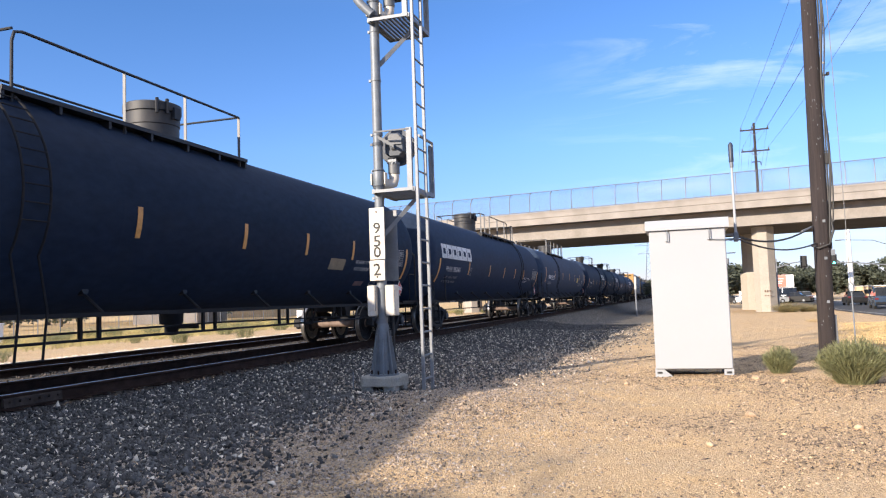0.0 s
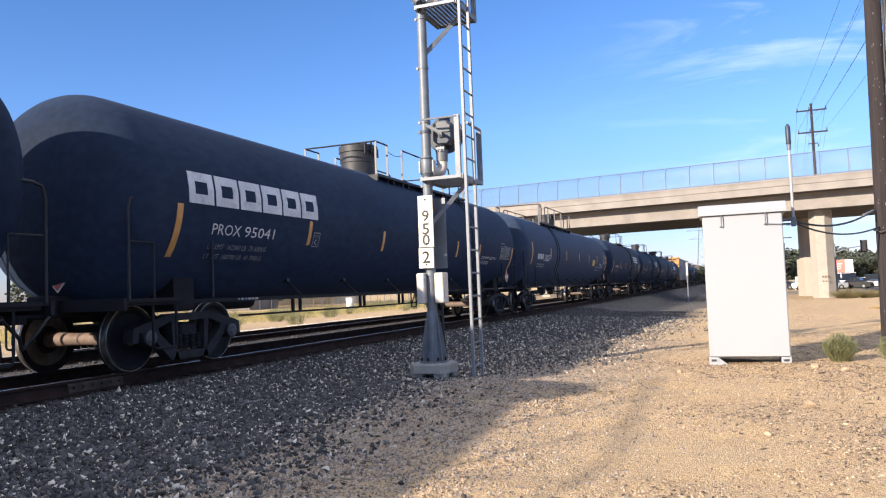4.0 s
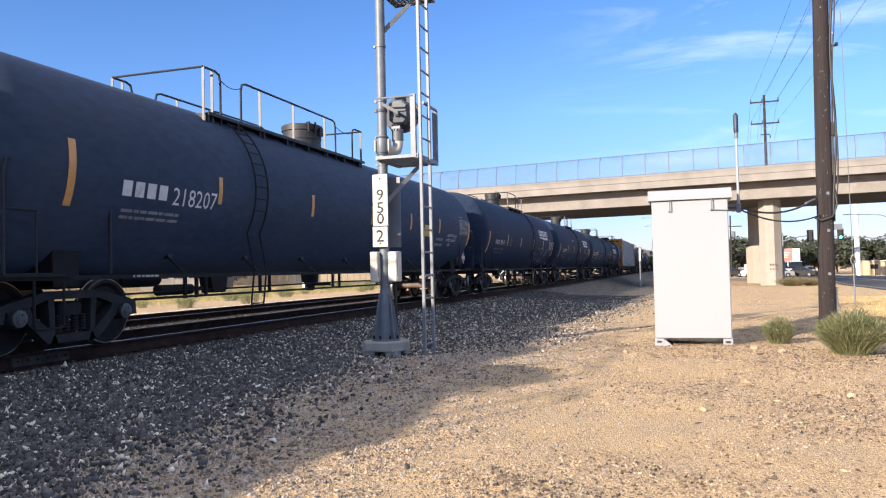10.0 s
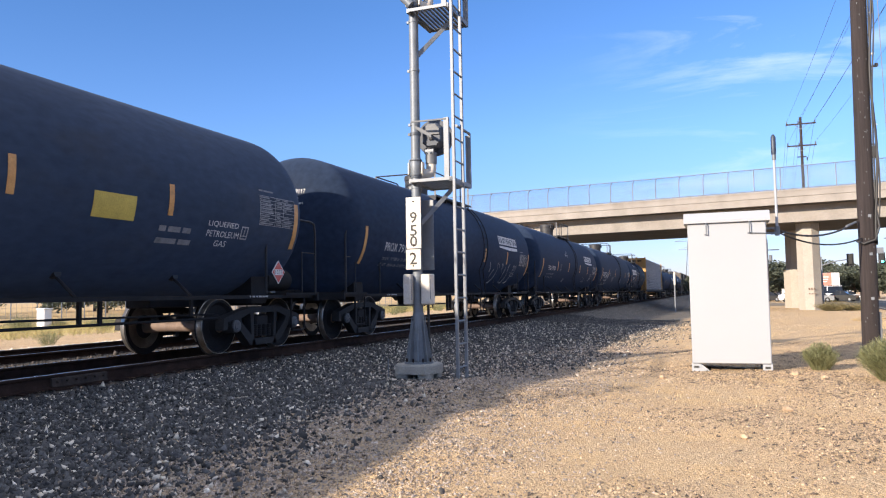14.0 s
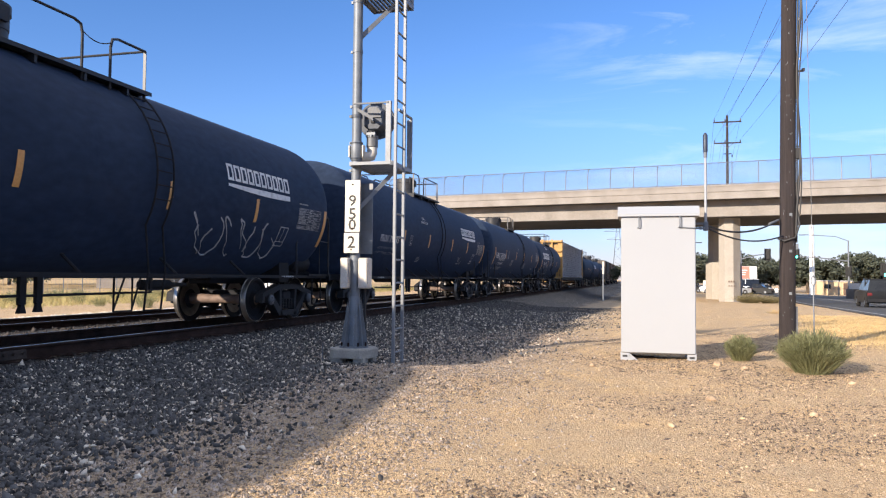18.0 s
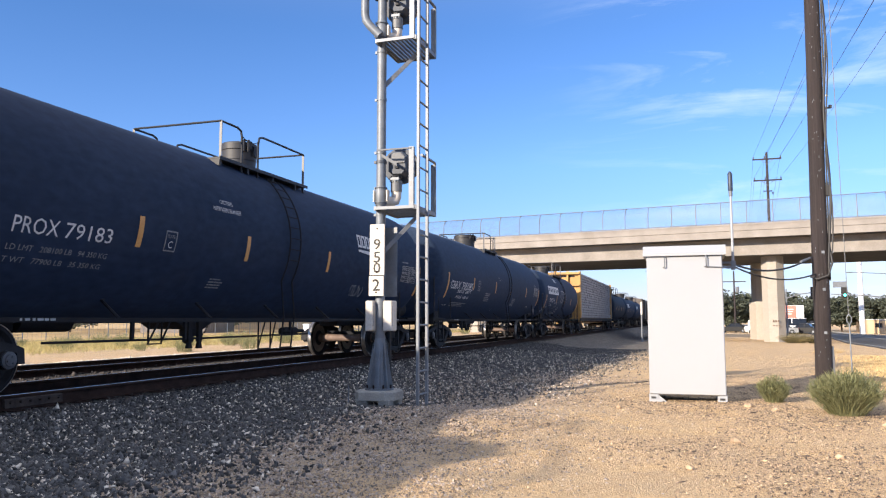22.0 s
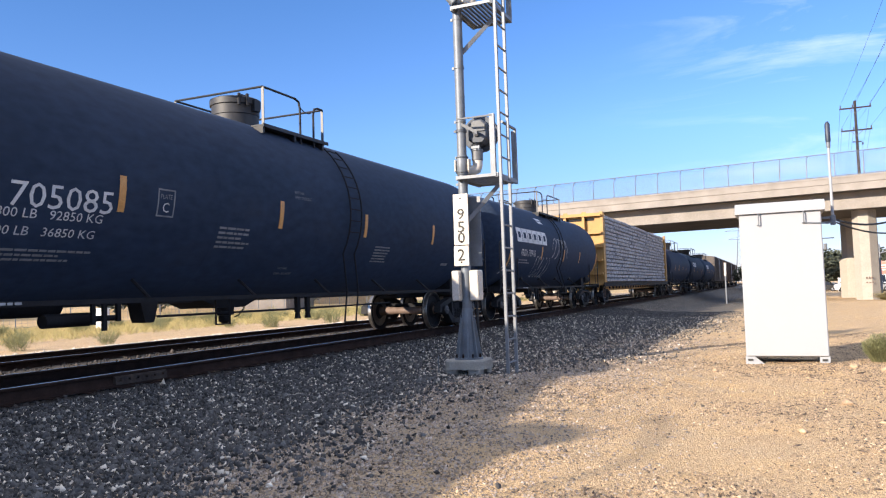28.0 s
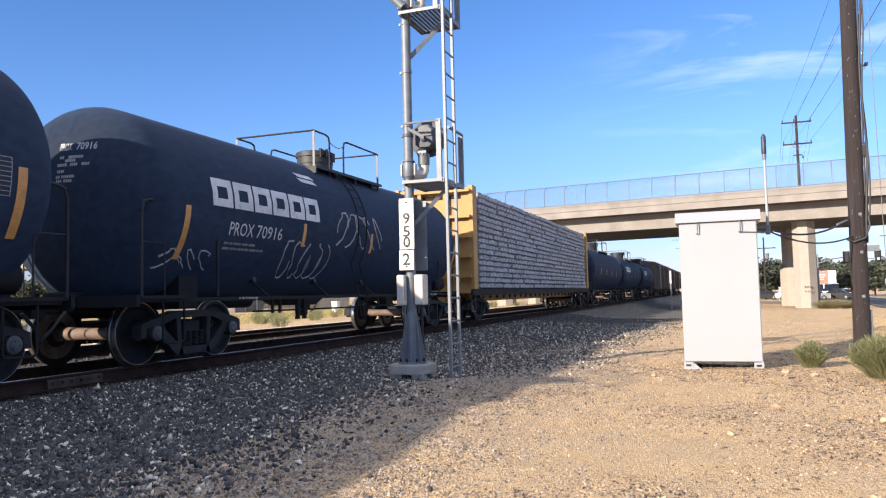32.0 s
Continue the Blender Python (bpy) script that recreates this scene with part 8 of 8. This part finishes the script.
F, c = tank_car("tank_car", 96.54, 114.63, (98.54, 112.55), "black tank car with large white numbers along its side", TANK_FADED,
                dome=(105.15, 0.42, 0.52), deck=(104.6, 106.6), rails=[(104.68, 105.77, 4.82, 0, 1, ()), (106.2, 106.5, 4.79, 1, 0, ())],
                stripes=std_stripes(101.11, 104.32, 107.04, 110.16, z=2.79), long_stripes=[(98.1, 2.81, 1.97), (113.2, 2.79, 1.97)], ladders=[106.5], under=(("cylinder", 100.6, 101.7, 1.04), ("post", 101.13, 0, 1.0), ("post", 101.3, 0, 0.92), ("post", 101.52, 0, 1.03), ("box", 101.96, 102.27, 0.98), ("pipe", 102.2, 109.0, 1.06), ("step", 103.28, 103.59, 0.89), ("skid", 103.61, 105.2, 0.86), ("leg", 105.47, 0, 0.88), ("leg", 105.78, 0, 0.88)), shell=(1.56, 2.43))
car_number(F, 98.39 - c, 2.31, 2.6, 0.27, "705085", mark="GBRX")
shell_text("load_limit", "204800 LB   92850 KG", 99.28 - c, arc(2.2), 0.105, 1.6, WHITE_MARK, F)
shell_text("light_weight", "81200 LB   36850 KG", 99.33 - c, arc(2.02), 0.105, 1.5, WHITE_MARK, F)
text_bars("small_print", 99.14 - c, arc(1.88), [0.1, 0.22, 0.3, 0.18, 0.26, 0.12, 0.4, 0.22], 0.035, 0.05, DIM_MARK, F, 3)
square_mark(F, 101.68 - c, 2.35, 0.3)
shell_text("jack_note", "JACK HERE", 98.39 - c, arc(1.75), 0.07, 0.4, WHITE_MARK, F)
text_bars("small_print", 102.92 - c, arc(2.3), [0.35, 0.4], 0.04, 0.04, DIM_MARK, F, 5)
text_bars("small_print", 107.56 - c, arc(2.21), [0.4, 0.3], 0.035, 0.04, DIM_MARK, F, 6)
for zz in (2.95, 1.73):
    shell_text("vent_note", "VENT TANK", 104.68 - c, arc(zz), 0.05, 0.27, DIM_MARK, F)
    shell_text("vent_note_line", "WHEN UNLOADING", 104.69 - c, arc(zz - 0.085), 0.05, 0.47, DIM_MARK, F)
data_panel(F, 111.98 - c, 2.88, 1.08, 0.43)
text_bars("small_print", 111.07 - c, arc(1.95), [0.35], 0.08, 0.04, DIM_MARK, F, 1)
diamond(F, 1.36, 112.7 - c, 1.4, "x", 0.29, PANEL_DARK, rim=DIM_MARK)

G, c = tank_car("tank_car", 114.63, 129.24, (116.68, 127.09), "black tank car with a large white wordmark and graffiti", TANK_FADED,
                dome=(122.44, 0.42, 0.5), deck=(120.7, 123.95), rails=[(120.72, 121.4, 4.77, 0, 1, ()), (122.05, 123.85, 4.78, 1, 0, ())],
                stripes=std_stripes(119.47, 122.4, 124.9, z=2.67), long_stripes=[(116.11, 2.68, 1.83), (128.04, 2.7, 1.9)], ladders=[121.74], under=(("pipe", 118.4, 125.4, 1.05), ("post", 119.0, 0, 1.0), ("post", 119.25, 0, 1.0), ("leg", 119.9, 0, 0.86), ("leg", 120.15, 0, 0.86), ("skid", 120.6, 122.0, 0.88), ("braced", 122.5, 122.85, 0.85), ("post", 123.6, 0, 1.0), ("box", 124.2, 124.6, 1.0)), tank=(115.05, 128.64), shell=(1.465, 2.40))
brand_blocks(116.69 - c, arc(2.74), 6, 3.32, 0.45, 0.05, G)
for k in range(2):
    part("wordmark_flash", shell_patch(119.69 - c, 120.29 - c, arc(3.62) - 0.13 * k, arc(3.62) - 0.13 * k + 0.09, slant=-0.12), WHITE_MARK, G, "white flash of the wordmark")
car_number(G, 117.16 - c, 2.31, 1.55, 0.22, "70916", mark="PROX")
text_bars("small_print", 117.1 - c, arc(2.2), [0.1, 0.16, 0.34, 0.1, 0.12, 0.3, 0.12], 0.05, 0.045, DIM_MARK, G, 2)
scrawl(G, 118.9 - c, 120.6 - c, 1.65, 2.35, 21, 5, 0.02)
scrawl(G, 120.7 - c, 122.9 - c, 2.3, 3.05, 22, 5, 0.02)
scrawl(G, 115.72 - c, 116.91 - c, 1.75, 2.05, 23, 4, 0.016)
head_text(G, 115.05 - c, "70916", 0.34, 0.66, 3.43, 0.11, 6, "PROX")


def lumber_car(u0, u1):
    """A yellow centre-beam flat car loaded with wrapped bundles of boards."""
    uc = (u0 + u1) / 2
    car = thing("lumber_car", pose(TX, uc, RAIL_Z), "yellow centre-beam flat car loaded with white-wrapped lumber", "flat car", "cars of the freight train")
    CARS.append((car, uc))
    a, b = u0 + 0.75 - uc, u1 - 0.75 - uc
    part("floor", Geo().box((0, 0, 1.02), (2.7, b - a, 0.12)).box((0, 0, 0.82), (0.8, b - a, 0.34)), CAR_YELLOW, car, "yellow car floor")
    for s in (1, -1):
        part("side_sill", Geo().box((s * 1.34, 0, 0.98), (0.07, b - a, 0.2)), UNDER, car)
        g = Geo()
        for k in range(26):
            yy = a + 1.1 + (b - a - 2.2) * k / 25
            g.rod((s * 1.36, yy, 0.82), (s * 1.42, yy, 0.82), 0.06, 8)
        part("winch_row", g, UNDER, car, "row of tie-down winches")
    for end, way in ((a, -1), (b, 1)):
        y = end - way * 0.35
        bk = part("bulkhead", Geo().box((0, y, 2.75), (2.72, 0.08, 3.35)), CAR_YELLOW, car, "tall yellow end bulkhead")
        for s in (1.3, -1.3):
            part("bulkhead_post", Geo().box((s, y - way * 0.1, 2.72), (0.14, 0.42, 3.5)), CAR_YELLOW, bk)
        for z in (1.5, 2.15, 2.8, 3.45, 4.3):
            part("bulkhead_rib", Geo().box((0, y + way * 0.15, z), (2.6, 0.26, 0.09)), CAR_YELLOW, bk)
        for x in (-0.45, 0.45):
            part("bulkhead_stile", Geo().box((x, y + way * 0.13, 2.9), (0.12, 0.2, 2.72)), CAR_YELLOW, bk)
            part("lifting_lug", Geo().prism([(x - 0.14, 4.42), (x + 0.14, 4.42), (x + 0.08, 4.5), (x - 0.08, 4.5)], y - 0.03, y + 0.03, "y"), CAR_YELLOW, bk)
        part("bulkhead_slot", Geo().box((0.0, y + way * 0.045, 4.12), (1.9, 0.012, 0.13)), UNDER, bk, "dark opening under the top rib")
        part("corner_step", Geo().tube([(1.3, end - way * 0.1, 0.9), (1.3, end - way * 0.1, 0.35), (1.3, end - way * 0.5, 0.35), (1.3, end - way * 0.5, 0.9)], 0.02, 6), BOX_BROWN, car)
        coupler(car, end + way * 0.75, way)
    part("centre_beam", Geo().box((0, 0, 2.75), (0.12, b - a - 0.8, 3.3)), CAR_YELLOW, car, "yellow centre beam")
    rnd = random.Random(5)
    for s in (1, -1):
        z, r = 1.1, 0
        while z < 4.32:
            high = 0.192
            y = a + 0.95 + rnd.uniform(0, 0.16)
            while y < b - 1.3:
                w = rnd.choice((1.22, 1.22, 1.83)) if s > 0 else 5.0
                w = min(w, b - 0.9 - y)
                d = rnd.uniform(-0.04, 0.03)
                bun = part("lumber_pack", Geo().bevel_box((s * 0.70 + d, y + w / 2, z + high / 2), (1.2, w - 0.05, high - 0.022), 0.028), WRAP, car, "pale wrapped bundle of boards")
                if s > 0:
                    g = Geo()
                    for q in range(max(1, int(w / 0.4))):
                        g.box((s * 1.301 + d, y + 0.2 + 0.4 * q, z + high * (0.14 if q % 2 else 0.84)), (0.004, rnd.uniform(0.16, 0.34), 0.034))
                        g.box((s * 1.301 + d, y + 0.06 + 0.4 * q, z + high * 0.5), (0.004, 0.045, high * rnd.uniform(0.3, 0.8)))
                    part("print_mark", g, WRAP_PRINT, bun, smooth=0)
                y += w
            z += high
            r += 1
    for uu in (-1, 1):
        truck(car, uu * ((u1 - u0) / 2 - 2.2))
    return car


lumber_car(129.24, 154.04)
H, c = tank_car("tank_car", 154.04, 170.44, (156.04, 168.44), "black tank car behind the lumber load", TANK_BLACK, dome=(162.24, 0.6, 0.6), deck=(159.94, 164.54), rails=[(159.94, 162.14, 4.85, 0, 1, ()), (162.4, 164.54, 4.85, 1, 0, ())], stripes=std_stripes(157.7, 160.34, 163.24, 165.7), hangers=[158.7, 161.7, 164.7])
I, c = tank_car("tank_car", 170.44, 186.84, (172.44, 184.84), "black tank car in the middle of the train", dome=(178.64, 0.6, 0.6), deck=(176.34, 180.94), rails=[(176.34, 178.54, 4.85, 0, 1, ()), (178.8, 180.94, 4.85, 1, 0, ())], stripes=std_stripes(173.7, 176.7, 179.7, 182.7), hangers=[175.7, 178.7, 181.7], rolls=False)
brand_blocks(172.74 - c, arc(2.86), 6, 3.0, 0.42, 0.05, I)
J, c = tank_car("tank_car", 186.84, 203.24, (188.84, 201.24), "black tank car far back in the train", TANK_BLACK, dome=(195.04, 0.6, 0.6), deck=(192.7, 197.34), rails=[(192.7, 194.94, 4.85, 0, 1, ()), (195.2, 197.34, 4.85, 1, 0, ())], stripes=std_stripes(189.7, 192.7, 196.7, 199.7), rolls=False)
brand_blocks(189.24 - c, arc(2.86), 6, 3.0, 0.42, 0.05, J)


def boxcar(u0, u1, paint, label):
    uc = (u0 + u1) / 2
    car = thing("boxcar", pose(TX, uc, RAIL_Z), label, "boxcar", "cars of the freight train")
    CARS.append((car, uc))
    a, b = u0 + 0.7 - uc, u1 - 0.7 - uc
    part("body", Geo().bevel_box((0, 0, 2.72), (2.9, b - a, 3.4), 0.05), paint, car, "tall steel box body")
    part("roof", Geo().prism([(-1.5, 4.40), (1.5, 4.40), (0, 4.62)], a, b, "y"), paint, car, "low pitched roof")
    part("side_door", Geo().box((1.49, 0.3, 2.65), (0.08, 3.0, 3.0)), paint, car, "sliding side door")
    for k in range(14):
        yy = a + 0.5 + (b - a - 1.0) * k / 13
        if abs(yy - 0.3) > 1.8:
            part("side_rib", Geo().box((1.48, yy, 2.7), (0.07, 0.1, 3.2)), paint, car)
    for k in range(6):
        part("end_rib", Geo().box((0, a - 0.03, 1.5 + 0.5 * k), (2.5, 0.08, 0.14)), paint, car)
    part("underframe", Geo().box((0, 0, 0.95), (2.2, b - a, 0.22)), UNDER, car)
    for end, way in ((u0 - uc, -1), (u1 - uc, 1)):
        coupler(car, end, way)
        truck(car, end - way * 2.5, False)
    return car


boxcar(203.24, 220.7, BOX_TAUPE, "weathered taupe boxcar far back in the train")
boxcar(220.7, 238.24, BOX_BROWN, "brown boxcar far back in the train")
boxcar(238.24, 255.7, BOX_BROWN, "brown boxcar near the end of the view")
boxcar(255.7, 273.24, BOX_BROWN, "brown boxcar at the end of the view")

# ---- loose stones at the camera's feet, each by itself ----
LOOSE_STONE = surf("loose_stone", ((0.06, 0.056, 0.053), (0.17, 0.157, 0.145)), 9, (0.75, 0.95), bump=0.4, bump_scale=60, vary=0.6, specular=0.3)
srg = np.random.default_rng(77)
for k in range(12):
    geo = Geo().add(ICO_V * srg.uniform(0.7, 1.25, (12, 1)) * srg.uniform(0.65, 1.2, (1, 3)), ICO_F)
    shape = mesh_of("stone", geo, PALE_STONE if k % 6 == 0 else LOOSE_STONE, 0)
    for i in range(24):
        x, y, s = srg.uniform(-5.6, -3.6), srg.uniform(3.2, 7.5), 0.016 * srg.lognormal(0, 0.25)
        part("stone", shape, LOOSE_STONE, ground, at=Matrix.Translation((x, y, float(ground_z(x, y)) + s * 0.45)) @ Matrix.Rotation(srg.uniform(0, 6.28), 4, "Z") @ Matrix.Rotation(srg.uniform(-0.6, 0.6), 4, "X") @ Matrix.Scale(s, 4))


# ---- movement ----
def motions():
    for car, uc in CARS:
        walk(car, [(t, pose(TX, uc - travel(t), RAIL_Z)) for t in range(0, 33, 2)])
    for car, lane, (t0, y0), speed in ROLLING:
        rows = []
        for t in range(0, 33):
            y = y0 + speed * (t - t0)
            turn = math.degrees(math.atan2(-(lane(y + 2) - lane(y - 2)), 4)) + (180 if speed < 0 else 0)
            rows.append((t, pose(lane(y), y, float(ground_z(60, y)) + 0.05, 0, 0, turn)))
        walk(car, rows)
    # one car crosses the overpass at the start
    walk(deck_car, [(t, bridge.matrix_basis @ pose(21.2 + 11 * t if t < 8 else 109, 5.0, 8.96, 0, 0, -90)) for t in (0, 2, 4, 6, 8, 20, 32)])
    times = [k / 6 for k in range(193)]
    for ws, q in WHEELSETS:
        walk(ws, [(t, pose(0, q, 0.457, math.degrees(travel(t) / 0.457))) for t in times])


motions()
